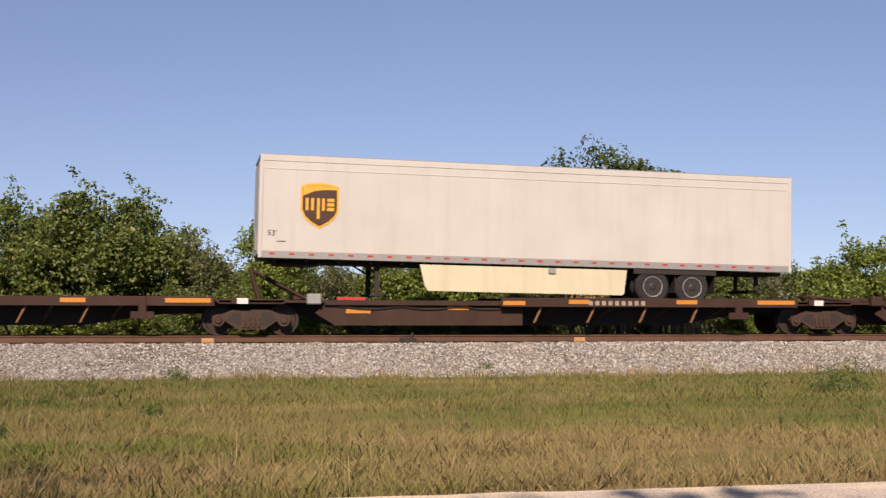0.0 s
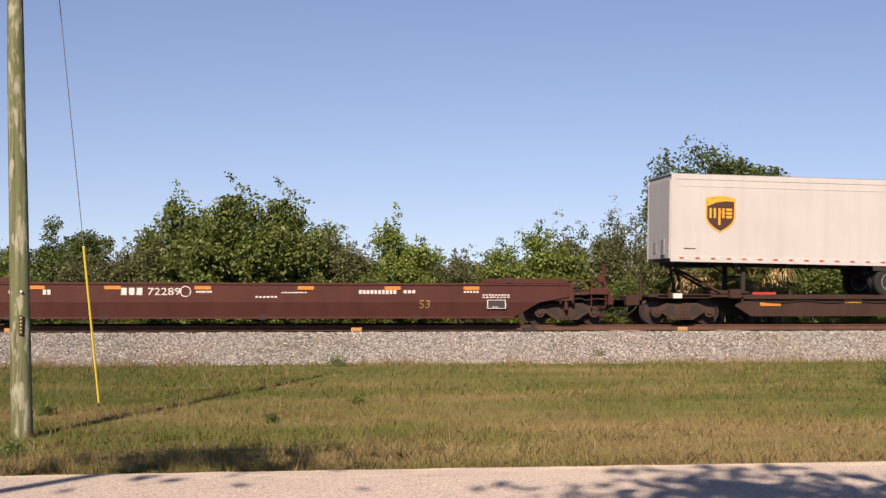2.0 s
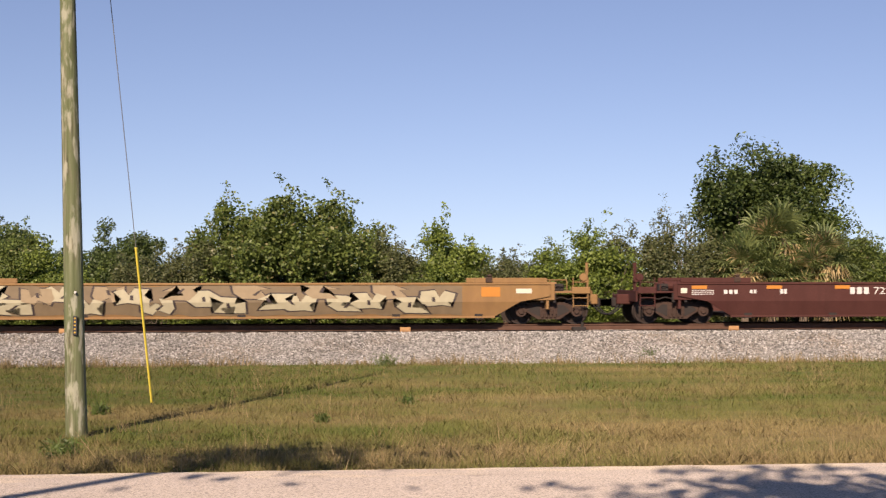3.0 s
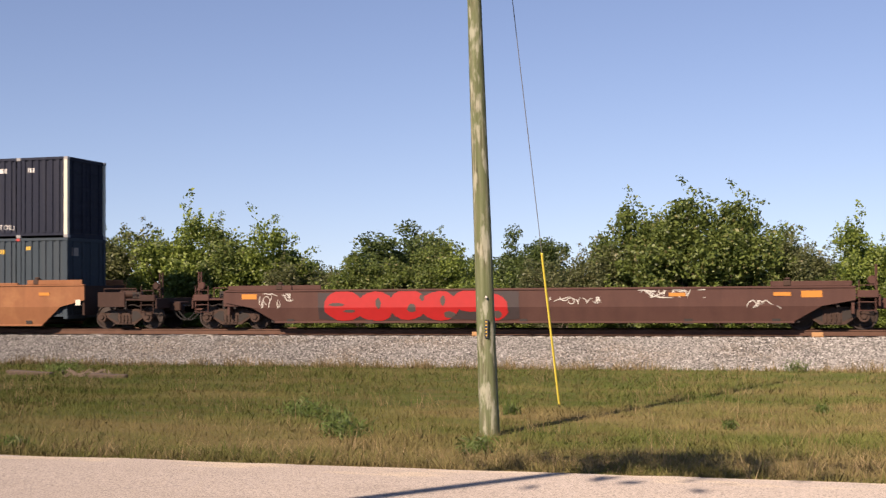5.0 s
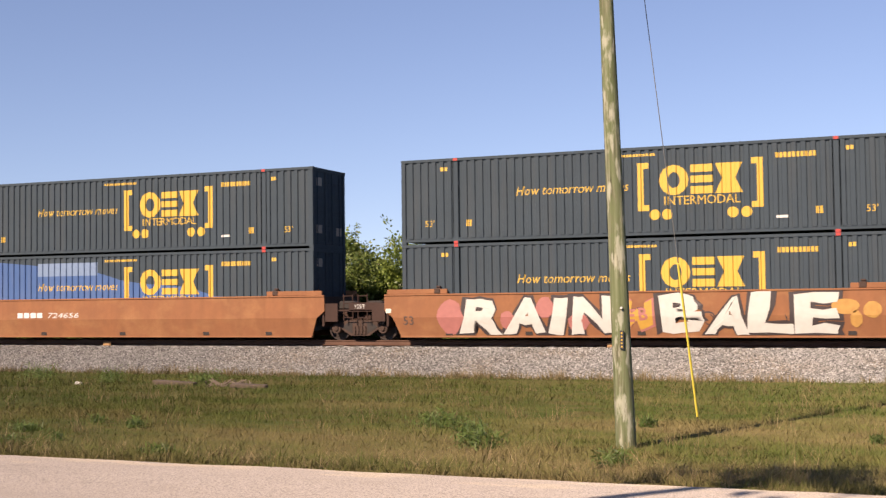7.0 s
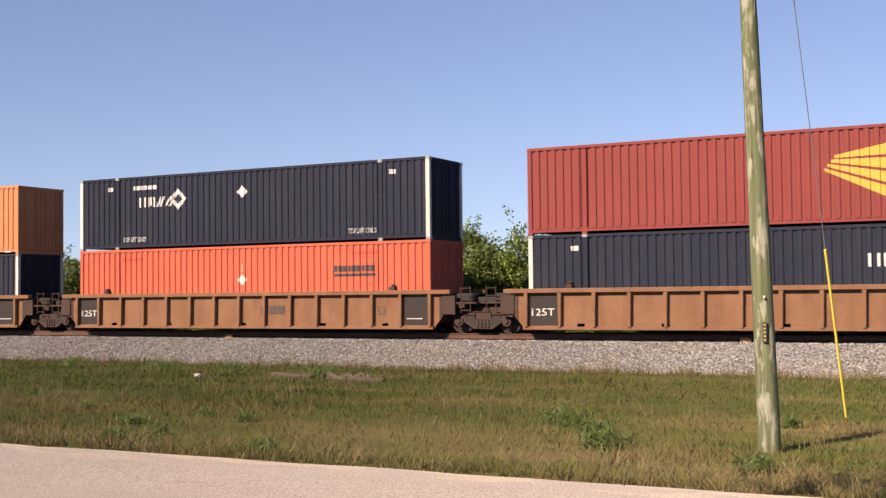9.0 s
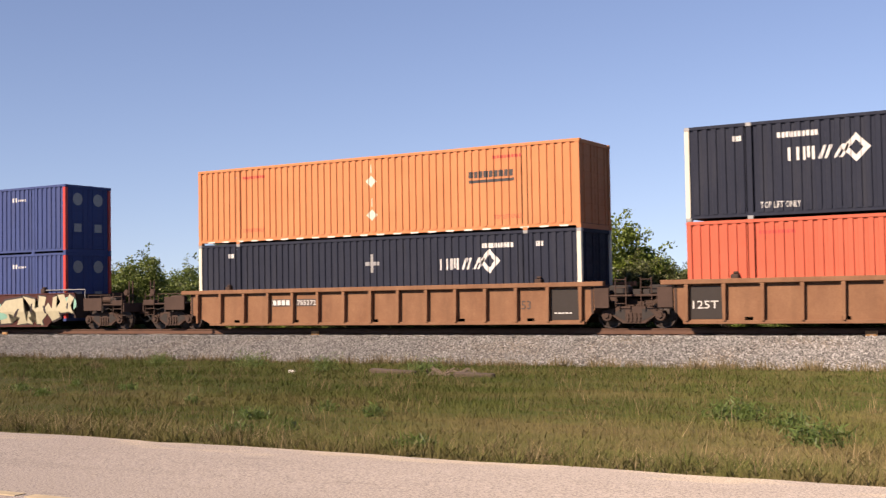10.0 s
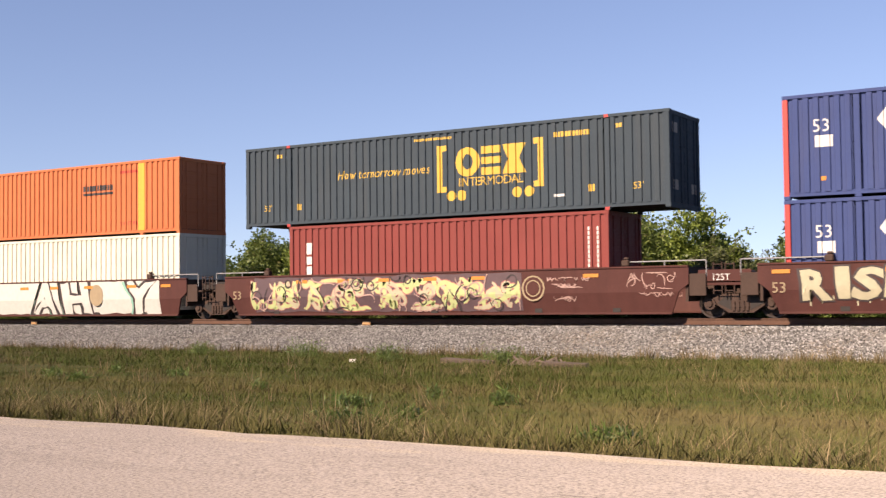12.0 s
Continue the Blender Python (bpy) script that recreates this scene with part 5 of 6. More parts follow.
def consist():
    flat_car()
    trailer(4.03, 15.9, "long white road trailer with brown gold shield on flat car")
    trailer(-30.35, 8.54, "short white road trailer with brown gold shield on flat car", pup=True)
    W = 0.28 + 1.02 * 0.45

    # single wells, empty
    m = -43.5
    car = well_car(-53.3, -33.7, [-53.27, -33.7], WELL_MAROON, "empty maroon well car with white lettering and orange reflectors")
    reflectors(car, [x - m for x in (-52.85, -50.4, -48.15, -45.45, -42.3, -39.6, -37.1)], 1.13, w=0.5)
    dash(car, -47.64 - m, -46.95 - m, 0.96, 1.18, 3, WHITE_INK)
    say(car, "72289", 0.32, -46.85 - m, 0.96, WHITE_INK, width=0.98)
    on_car(car, ring_shape(bmesh.new(), -45.72 - m, 1.07, 0.17, 0.17, 0.03), WHITE_INK, "round_mark")
    say(car, "53", 0.38, -38.5 - m, 0.55, plain("ochre_lettering", (0.25, 0.15, 0.05), 0.7), lower=(0.28, W))
    p = panel(car, -36.35 - m, -35.75 - m, 0.54, 0.82, WHITE_INK)
    p2 = panel(car, -36.32 - m, -35.78 - m, 0.56, 0.8, BLACK_INK, "black stencil panel", 0.005)
    dash(car, -36.2 - m, -35.9 - m, 0.58, 0.6, 1, WHITE_INK, lift=0.008)
    for x0, x1, z0, z1, n in ((-52.85, -52.1, 1.07, 1.1, 8), (-52.85, -52.1, 1.01, 1.04, 9), (-52.85, -52.1, 0.95, 0.98, 8), (-51.8, -51.3, 0.97, 1.1, 3), (-50.95, -50.7, 0.99, 1.1, 2), (-49.95, -49.7, 0.97, 1.12, 2), (-45.4, -44.9, 1.03, 1.09, 6), (-42.8, -42.0, 1.02, 1.06, 9), (-43.6, -42.9, 0.88, 0.93, 6), (-40.4, -39.2, 1.0, 1.12, 10), (-37.1, -36.6, 1.04, 1.1, 5), (-36.5, -35.6, 0.95, 0.99, 9), (-36.5, -35.6, 0.88, 0.92, 8), (-39.0, -38.6, 1.02, 1.12, 3)):
        dash(car, x0 - m, x1 - m, z0, z1, n, WHITE_INK)
    panel(car, -53.2 - m, -53.0 - m, 1.0, 1.16, CREAM)

    m = -67.2
    car = well_car(-77.0, -57.4, [-77.0, -57.4], rusty("well_tan", (0.26, 0.15, 0.06), (0.2, 0.11, 0.06), 0.4), "empty tan well car with sprayed camouflage-like shapes")
    field(car, -8.6, 7.0, 0.3, 1.27, plain("spray_khaki", (0.15, 0.11, 0.065), 0.6, 0, 0.3, 3), (0.28, W))
    sprayed(car, [(-8.2 + k * 0.72, 0.85 + 0.25 * math.sin(k * 2.2), 0.95, 0.5) for k in range(21)], SPRAY_DARK, [SPRAY_TAN, SPRAY_CREAM, SPRAY_CREAM], (0.28, W), holes=SPRAY_DARK, seed=5, top=1.26, low=0.3)
    panel(car, 7.6, 8.2, 0.9, 1.2, ORANGE_TAPE, "orange panel")
    panel(car, 8.7, 9.2, 1.0, 1.15, CREAM)

    m = -90.5
    car = well_car(-100.5, -80.7, [-100.3, -80.7], WELL_YELLOW, "empty ochre-yellow well car with faded lettering")
    dash(car, -95.0 - m, -94.35 - m, 0.95, 1.12, 3, OLD_WELL)
    say(car, "70917", 0.26, -94.25 - m, 0.95, OLD_WELL, width=0.9)
    sprayed(car, [(-96.4 - m, 1.05, 0.4, 0.3), (-95.95 - m, 1.03, 0.4, 0.26)], None, [SPRAY_DARK], None, seed=3, kind="chunk")
    panel(car, -100.4 - m, -100.1 - m, 1.0, 1.15, CREAM)
    panel(car, -99.0 - m, -98.6 - m, 0.86, 1.0, OLD_WELL)

    m = -114.2
    car = well_car(-124.2, -103.9, [-124.15, -104.55], WELL_BROWN, "empty brown well car with large red sprayed letters")
    field(car, -121.0 - m, -114.2 - m, 0.3, 1.27, SPRAY_DARK, (0.28, W), 0.002)
    sprayed(car, [(x - m, z, w, h) for x, z, w, h in ((-120.1, 0.8, 1.5, 1.0), (-119.0, 0.76, 1.3, 1.0), (-117.9, 0.82, 1.35, 1.02), (-116.8, 0.78, 1.3, 1.0), (-115.8, 0.95, 1.2, 0.72), (-115.1, 0.72, 1.1, 0.9))], None, [SPRAY_RED], (0.28, W), seed=8, kind="blob", top=1.28, low=0.3)
    for k, (x, z, w, h) in enumerate(((-120.35, 0.84, 0.5, 0.12), (-119.9, 0.62, 0.45, 0.1), (-118.9, 0.88, 0.18, 0.36), (-117.75, 0.72, 0.3, 0.3), (-117.4, 1.05, 0.16, 0.2), (-116.7, 0.95, 0.16, 0.34), (-116.5, 0.5, 0.4, 0.22), (-115.5, 0.8, 0.14, 0.3), (-114.9, 0.5, 0.3, 0.26))):
        q = blob(random.Random(k), x - m, z, w, h, 9, 0.2)
        on_car(car, (lambda mm: (flat(mm, q), mm)[-1])(bmesh.new()), OLD_WELL, "sprayed_shape", lower=(0.28, W)).location.y -= 0.013
    panel(car, -123.75 - m, -123.2 - m, 1.03, 1.2, ORANGE_TAPE, "orange panel")
    reflectors(car, [x - m for x in (-109.5, -106.4)], 1.05)
    panel(car, -105.6 - m, -105.0 - m, 1.0, 1.2, ORANGE_TAPE, "orange panel")
    for x0, x1, z0, z1, n, sd in ((-123.1, -121.9, 0.7, 1.25, 9, 1), (-110.6, -108.4, 0.98, 1.28, 14, 2), (-113.2, -111.6, 0.8, 1.08, 8, 3), (-107.2, -106.2, 0.62, 0.95, 5, 4)):
        swirls(car, x0 - m, x1 - m, z0, z1, n, [SPRAY_WHITE], None, (0.28, W), sd, 0.03, 9, 0.07)

    # three orange units with containers
    B, T = 0.17, 1.56
    W = B + (T - B) * 0.45
    car = well_car(-147.0, -129.6, [-128.2, -148.0], WELL_ORANGE, "orange well car unit carrying two stacked containers", T, B, "smooth", "mid", "end", 2.3, gear=FLAT_BROWN)
    m = -138.3
    panel(car, -136.55 - m, -133.2 - m, 0.76, 1.12, BLACK_INK, "black number panel")
    dash(car, -136.4 - m, -135.2 - m, 0.85, 1.04, 4, WHITE_INK, 0.2, 0.006)
    say(car, "724656", 0.29, -134.95 - m, 0.85, WHITE_INK, 0.2, 1.6, lift=0.006)
    say(car, "53", 0.4, -145.9 - m, 0.62, OLD_WELL, lower=(B, W))
    reflectors(car, [x - m for x in (-144.5, -141.8, -139.2, -136.6, -134.0, -131.4)], 1.2, w=0.42)
    panel(car, -129.95 - m, -129.75 - m, 0.85, 1.05, CREAM)
    for x0, x1 in ((-144.3, -143.8), (-143.0, -141.6), (-140.6, -139.0), (-138.3, -136.9), (-135.4, -134.3), (-133.2, -132.3)):
        part("top_pad", boxes((x0 - m, x1 - m, NEAR + 0.02, NEAR + 0.1, T + 0.03, T + 0.1), bevel=0.01), WELL_ORANGE, car)
    bracket_box(-146.52, 0.612, "slate-green corrugated container with yellow brackets, in a well car")
    diamond_box(-146.52, 3.508, "navy corrugated container with cream posts, stacked on a green one", 10.83, 8.11)

    car = well_car(-166.7, -149.3, [-167.8], WELL_ORANGE, "orange well car unit with large white sprayed letters", T, B, "smooth", "mid", "mid", 2.3, gear=FLAT_BROWN)
    m = -158.0
    say(car, "53", 0.42, -166.0 - m, 0.55, OLD_WELL, lower=(B, W))
    panel(car, -166.65 - m, -166.45 - m, 0.95, 1.1, CREAM)
    sprayed(car, [(-164.3 - m, 0.8, 0.9, 1.2), (-151.75 - m, 1.05, 0.8, 0.45), (-151.0 - m, 0.95, 0.5, 0.5), (-151.45 - m, 0.68, 0.35, 0.5)], None, [SPRAY_PINK, SPRAY_OCHRE, SPRAY_OCHRE, SPRAY_OCHRE], (B, W), seed=2, kind="blob", top=T, low=B)
    sprayed(car, [(-161.0 - m, 1.1, 0.6, 0.7), (-159.9 - m, 0.6, 0.7, 0.6), (-158.6 - m, 0.8, 0.6, 0.9), (-162.3 - m, 0.7, 0.5, 0.6)], None, [SPRAY_PINK], (B, W), seed=4, kind="blob", top=T, low=B)
    letters(car, "RAIN", [x - m for x in (-163.2, -161.7, -160.55, -159.4)], 0.86, 1.42, 1.12, SPRAY_WHITE, SPRAY_DARK, (B, W), 0.12, 11)
    sprayed(car, [(-158.0 - m, 0.85, 0.95, 1.0)], SPRAY_PINK, [SPRAY_YELLOW], (B, W), seed=12, top=T, low=B)
    letters(car, "EB", [x - m for x in (-158.2, -157.8)], 0.85, 0.3, 0.4, SPRAY_PINK, SPRAY_DARK, (B, W), 0.0, 13)
    letters(car, "BALE", [x - m for x in (-156.6, -155.25, -153.95, -152.6)], 0.86, 1.36, 1.12, SPRAY_WHITE, SPRAY_DARK, (B, W), 0.08, 15)
    swirls(car, -157.2 - m, -151.9 - m, B + 0.05, T - 0.08, 7, [SPRAY_DARK], None, (B, W), 16, 0.05, 8, 0.09, 0.002)
    part("load_plate", boxes((-168.1 - m, -167.0 - m, NEAR + 0.1, NEAR + 0.13, 1.0, 1.32), bevel=0.01), FLAT_BROWN, car)
    say(car, "125T", 0.2, -167.85 - m, 1.12, WHITE_INK, lift=-0.092)
    bracket_box(-166.08, 0.612, "slate-green corrugated container with yellow brackets, in a well car")
    bracket_box(-166.08, 3.508, "slate-green corrugated container with yellow brackets, stacked on another")

    car = well_car(-186.3, -169.0, [-187.2], WELL_ORANGE, "faded orange well car unit with white number panel", T, B, "smooth", "end", "mid", 2.3, gear=FLAT_BROWN)
    m = -177.65
    dash(car, -182.35 - m, -181.1 - m, 0.86, 1.06, 4, WHITE_INK, 0.2, 0.006)
    say(car, "724656", 0.28, -180.9 - m, 0.86, WHITE_INK, 0.2, 1.45, lift=0.006)
    panel(car, -186.0 - m, -185.75 - m, 0.95, 1.15, CREAM)
    bracket_box(-185.64, 0.612, "slate-green container with a pale blue repainted patch, in a well car", patched=True)
    bracket_box(-185.64, 3.508, "slate-green corrugated container with yellow brackets, stacked on another")

    # three ribbed brown units
    B, T = 0.2, 1.42
    for k, (a, b, tr, le, ri) in enumerate(((-209.7, -192.3, [-191.5, -211.0], "mid", "end"), (-229.5, -212.4, [-230.9], "mid", "mid"), (-249.1, -232.1, [-250.3], "end", "mid"))):
        car = well_car(a, b, tr, WELL_RIB, "brown ribbed well car unit carrying two stacked containers", T, B, "ribbed", le, ri, gear=TRUCK)
        m = (a + b) / 2
        if k < 2:
            panel(car, a + 0.55 - m, a + 1.52 - m, 0.3, 1.3, DARK, "dark stencil panel", 0.0, y=NEAR + 0.094)
            say(car, "125T", 0.34, a + 0.62 - m, 0.62, WHITE_INK, width=0.8, lift=-0.085)
        panel(car, b - 1.55 - m, b - 0.55 - m, 0.3, 1.3, DARK, "dark stencil panel", 0.0, y=NEAR + 0.094)
        dash(car, b - 1.4 - m, b - 0.75 - m, 0.5, 0.54, 5, WHITE_INK, lift=0.004, y=NEAR + 0.088)
        say(car, "53", 0.4, b - 2.6 - m, 0.66, OLD_WELL, lift=-0.09)
        if k == 2:
            panel(car, -245.1 - m, -244.12 - m, 0.86, 1.12, OLD_WELL, "", 0.0, y=NEAR + 0.094)
            panel(car, -243.95 - m, -242.98 - m, 0.86, 1.12, OLD_WELL, "", 0.0, y=NEAR + 0.094)
            dash(car, -245.02 - m, -244.2 - m, 0.9, 1.08, 4, WHITE_INK, 0.25, 0.004, y=NEAR + 0.088)
            say(car, "785272", 0.25, -243.9 - m, 0.9, WHITE_INK, 0.0, 0.85, lift=-0.086)
        if k == 1:
            dash(car, -220.0 - m, -218.9 - m, 0.7, 1.0, 3, OLD_WELL, 0.15, 0.004, y=NEAR + 0.09)
    c = container(-209.2, 3.508, 16.154, FADED_RED, "faded red corrugated container with a yellow fan mark, stacked")
    for k in range(4):
        mm = bmesh.new()
        flat(mm, [(9.5 + k * 0.1, 1.62 + 0.12 * k), (11.3, 0.75 + 0.42 * k), (12.73, 0.75 + 0.42 * k), (12.73, 1.1 + 0.42 * k), (11.3, 1.08 + 0.42 * k), (9.5 + k * 0.1, 1.7 + 0.12 * k)])
        mark(c, mm, YELLOW, "fan_mark", "yellow fan stripe")
    mark(c, bars(bmesh.new(), 14.23, 15.8, 2.3, 2.54, 7, 0.15), WHITE_INK, "stencil_line")
    mark(c, words("53", 0.3, 14.8, 0.6), WHITE_INK, "lettering")
    diamond_box(-209.2, 0.612, "navy corrugated container with cream posts, in a well car", 10.68, None, False)
    diamond_box(-229.04, 3.508, "navy corrugated container with cream posts, stacked on an orange one", 3.13, 8.14)
    orange_box(-229.04, 0.612, RED_ORANGE, "red-orange corrugated container, in a well car", 12.21, [(8.12, 1.62)])
    orange_box(-248.7, 3.508, BOX_ORANGE, "orange corrugated container with cream diamonds, stacked", 12.07, [(8.09, 2.0), (8.11, 0.8)], True)
    diamond_box(-248.7, 0.612, "navy corrugated container with cream posts and grey cross", 10.87, None, False, 8.07)

    # three maroon units covered in sprayed shapes
    B, T = 0.19, 1.52
    W = B + (T - B) * 0.45
    car = well_car(-273.0, -255.4, [-254.05, -273.6], WELL_MAROON, "maroon well car unit with pink, white and mint sprayed shapes", T, B, "smooth", "mid", "end", 0, gear=TRUCK)
    m = -264.2
    letters(car, "RISE", [x - m for x in (-271.4, -270.7, -270.05, -269.25)], 0.98, 0.86, 0.8, SPRAY_CREAM, SPRAY_DARK, (B, W), 0.05, 31)
    for k in range(9):
        x = -271.6 + 0.31 * k - m
        on_car(car, (lambda mm: (rect(mm, x, x + 0.045, 0.35 + 0.07 * (k * 5 % 4), 0.62), mm)[-1])(bmesh.new()), SPRAY_CREAM, "sprayed_drip", "cream paint drip", lower=(B, W)).location.y -= 0.004
    field(car, -268.3 - m, -262.6 - m, B + 0.02, T - 0.12, plain("spray_rose", (0.135, 0.052, 0.048), 0.7, 0, 0.45, 3), (B, W))
    sprayed(car, [(-267.9 + 0.5 * k - m, 0.85 + 0.2 * math.sin(k * 2.1), 0.7, 0.75) for k in range(11)], SPRAY_DUST, [SPRAY_ROSE, SPRAY_DUST], (B, W), seed=33, top=T, low=B)
    swirls(car, -268.2 - m, -262.6 - m, B + 0.05, T - 0.1, 26, [SPRAY_PALE_PINK], None, (B, W), 35, 0.045, 14, 0.09, 0.012)
    swirls(car, -262.4 - m, -260.3 - m, 1.2, T - 0.04, 9, [SPRAY_DUST], None, (B, W), 37, 0.03, 8, 0.07, 0.012)
    sprayed(car, [(-260.35 - m, 1.05, 0.8, 0.3), (-260.2 - m, 0.6, 1.2, 0.35), (-255.7 - m, 1.1, 0.8, 0.6)], None, [SPRAY_MINT], (B, W), seed=34, kind="blob", top=T, low=B)
    sprayed(car, [(-259.2 - m, 0.8, 1.5, 1.15), (-258.0 - m, 0.8, 0.9, 1.2), (-257.0 - m, 0.9, 1.2, 1.1), (-255.95 - m, 1.1, 0.9, 0.8)], SPRAY_DARK, [SPRAY_CREAM], (B, W), holes=SPRAY_DARK, seed=36, top=T, low=B)
    dash(car, -262.7 - m, -262.4 - m, 1.0, 1.25, 1, WHITE_INK)
    dash(car, -261.9 - m, -260.2 - m, 1.05, 1.22, 10, SPRAY_TAN)
    say(car, "53", 0.42, -272.6 - m, 0.72, SPRAY_TAN)
    part("load_plate", boxes((-274.75 - m, -273.2 - m, NEAR + 0.1, NEAR + 0.13, 0.95, 1.4), bevel=0.01), WELL_MAROON, car)
    say(car, "125T", 0.26, -274.3 - m, 1.1, WHITE_INK, lift=-0.092)
    reflectors(car, [x - m for x in (-272.6, -269.6, -266.8, -264.4, -262.0)], 1.25)
    cobalt_box(-272.25, 0.612, "cobalt-blue corrugated container with red posts, in a well car")
    cobalt_box(-272.25, 3.508, "cobalt-blue corrugated container with red posts, stacked on another")

    car = well_car(-292.6, -275.0, [-293.3], WELL_MAROON, "maroon well car unit with lime and pink sprayed shapes", T, B, "smooth", "mid", "mid", 0, gear=TRUCK)
    m = -283.8
    field(car, -291.2 - m, -280.4 - m, B + 0.02, T - 0.03, plain("spray_plum", (0.075, 0.045, 0.05), 0.6, 0, 0.3, 4), (B, W))
    swirls(car, -291.3 - m, -280.5 - m, B + 0.02, T - 0.04, 58, [SPRAY_LIME, SPRAY_CREAM, SPRAY_LIME], SPRAY_PINK, (B, W), 43, 0.15, 17, 0.095)
    swirls(car, -291.3 - m, -280.5 - m, B + 0.02, T - 0.04, 40, [SPRAY_DARK, SPRAY_PALE_PINK], None, (B, W), 44, 0.05, 15, 0.09, 0.016)
    on_car(car, ring_shape(bmesh.new(), -280.0 - m, 0.95, 0.4, 0.4, 0.06), SPRAY_TAN, "sprayed_shape", lower=None)
    on_car(car, ring_shape(bmesh.new(), -280.0 - m, 0.95, 0.26, 0.26, 0.04), SPRAY_TAN, "sprayed_shape", lower=None).location.y -= 0.004
    for x0, x1, z0, z1, n, sd in ((-279.5, -278.1, 1.12, 1.3, 8, 1), (-279.5, -278.3, 0.92, 1.1, 8, 2), (-279.3, -278.5, 0.5, 0.72, 5, 3), (-276.9, -275.4, 0.85, 1.38, 13, 4), (-276.5, -275.2, 0.62, 0.8, 6, 5)):
        swirls(car, x0 - m, x1 - m, z0, z1, n, [SPRAY_PALE_PINK], None, (B, W), sd, 0.03, 9, 0.065)
    say(car, "53", 0.42, -292.2 - m, 0.72, SPRAY_TAN)
    reflectors(car, [x - m for x in (-289.3, -287.5, -285.8, -284.0, -282.2, -278.3)], 1.25)
    bracket_box(-291.7, 3.508, "slate-green corrugated container overhanging a shorter red one")
    c = container(-289.7, 0.612, 12.19, OXIDE_RED, "shorter oxide-red corrugated container, in a well car")
    for x0_, x1, z0_, z1 in ((0.72, 0.98, 1.9, 2.3), (0.72, 0.98, 1.55, 1.82), (0.72, 0.98, 1.2, 1.48)):
        mark(c, (lambda mm: (rect(mm, x0_, x1, z0_, z1), mm)[-1])(bmesh.new()), WHITE_INK, "name_block", "white name block")
    for x in (11.5, 11.8):
        mm = bmesh.new()
        for k in range(9):
            rect(mm, x, x + 0.06, 1.2 + k * 0.14, 1.31 + k * 0.14)
        mark(c, mm, WHITE_INK, "stencil_line")

    mm = words("10", 0.4, 0.0, 0.0)
    for v in mm.verts:
        v.co = Vector((12.125, 0.35 + v.co.x, 2.2 + v.co.z))
    part("lettering", mm, DULL_INK, c)

    car = well_car(-312.0, -294.5, [-313.0], WELL_MAROON, "maroon well car unit covered in cream and mint sprayed letters", T, B, "smooth", "mid", "mid", 0, gear=TRUCK)
    m = -303.25
    field(car, -311.9 - m, -295.9 - m, B + 0.01, T, SPRAY_WHITE, (B, W))
    letters(car, "A", [x - m for x in (-302.4,)], 0.84, 1.5, 1.2, SPRAY_WHITE, SPRAY_DARK, (B, W), 0.0, 53, SPRAY_MINT)
    letters(car, "HY", [x - m for x in (-300.5, -296.9)], 0.84, 1.6, 1.2, SPRAY_WHITE, SPRAY_DARK, (B, W), 0.0, 54, SPRAY_MINT)
    on_car(car, (lambda mm: (flat(mm, blob(random.Random(3), -299.3 - m, 0.95, 0.75, 0.85, 16, 0.04)), mm)[-1])(bmesh.new()), SPRAY_TAN, "sprayed_shape", lower=None).location.y -= 0.012
    reflectors(car, [x - m for x in (-303.8, -302.0, -300.0, -297.6, -295.8)], 1.22)
    c = orange_box(-311.15, 3.508, DEEP_ORANGE, "orange corrugated container with a yellow seam, stacked", 10.9, [])
    part("seam_strip", boxes((14.0, 14.34, -0.004, 0.03, 0.18, 2.79), bevel=0.01), YELLOW, c, "yellow post strip")
    c = container(-311.15, 0.612, 16.154, CREAM, "cream-white corrugated container, in a well car", frame_posts=False)


def motions():
    run = [(0, -0.98), (2.5, 52.98), (5, 106.74), (7.5, 160.95), (9.5, 204.18), (12, 258.24)]
    for ob, x, y, z, tilt in MOVERS:
        walk(ob, [(t, pose(x + s, y, z, 0, tilt, 0)) for t, s in run])


# ---- plants ----
LEAF_A = leaf_mat("shrub_leaf", (0.033, 0.057, 0.013), (0.122, 0.162, 0.039), (0.19, 0.16, 0.07))
LEAF_B = leaf_mat("bright_leaf", (0.038, 0.068, 0.013), (0.146, 0.192, 0.038))
LEAF_C = leaf_mat("dark_oak_leaf", (0.022, 0.040, 0.012), (0.068, 0.100, 0.027))
LEAF_E = leaf_mat("mid_leaf", (0.0301, 0.0518, 0.0137), (0.0854, 0.1210, 0.0284))
LEAF_D = leaf_mat("olive_leaf", (0.045, 0.058, 0.022), (0.112, 0.126, 0.05), (0.17, 0.15, 0.08))
PALM_G = leaf_mat("palm_green", (0.05, 0.082, 0.024), (0.14, 0.172, 0.06))
PALM_Y = leaf_mat("palm_dry", (0.2, 0.14, 0.06), (0.4, 0.3, 0.15))
BARK = plain("bark", (0.13, 0.1, 0.075), 0.9, 0, 0.35, 14)
GREY_BARK = plain("grey_twig", (0.3, 0.27, 0.23), 0.9, 0, 0.3, 14)
def blade_mat():
    m, n, l, b = node_mat("grass_blades", 0.85, 0, 0.1)
    b.inputs["Diffuse Roughness"].default_value = 1.0
    geo = n.new("ShaderNodeNewGeometry")
    c = ramp(n, l, geo.outputs["Random Per Island"], [(0.0, (0.075, 0.10, 0.022)), (0.5, (0.13, 0.145, 0.042)), (0.8, (0.19, 0.165, 0.07)), (1.0, (0.27, 0.21, 0.11))])
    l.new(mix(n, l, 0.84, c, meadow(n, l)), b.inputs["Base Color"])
    return m


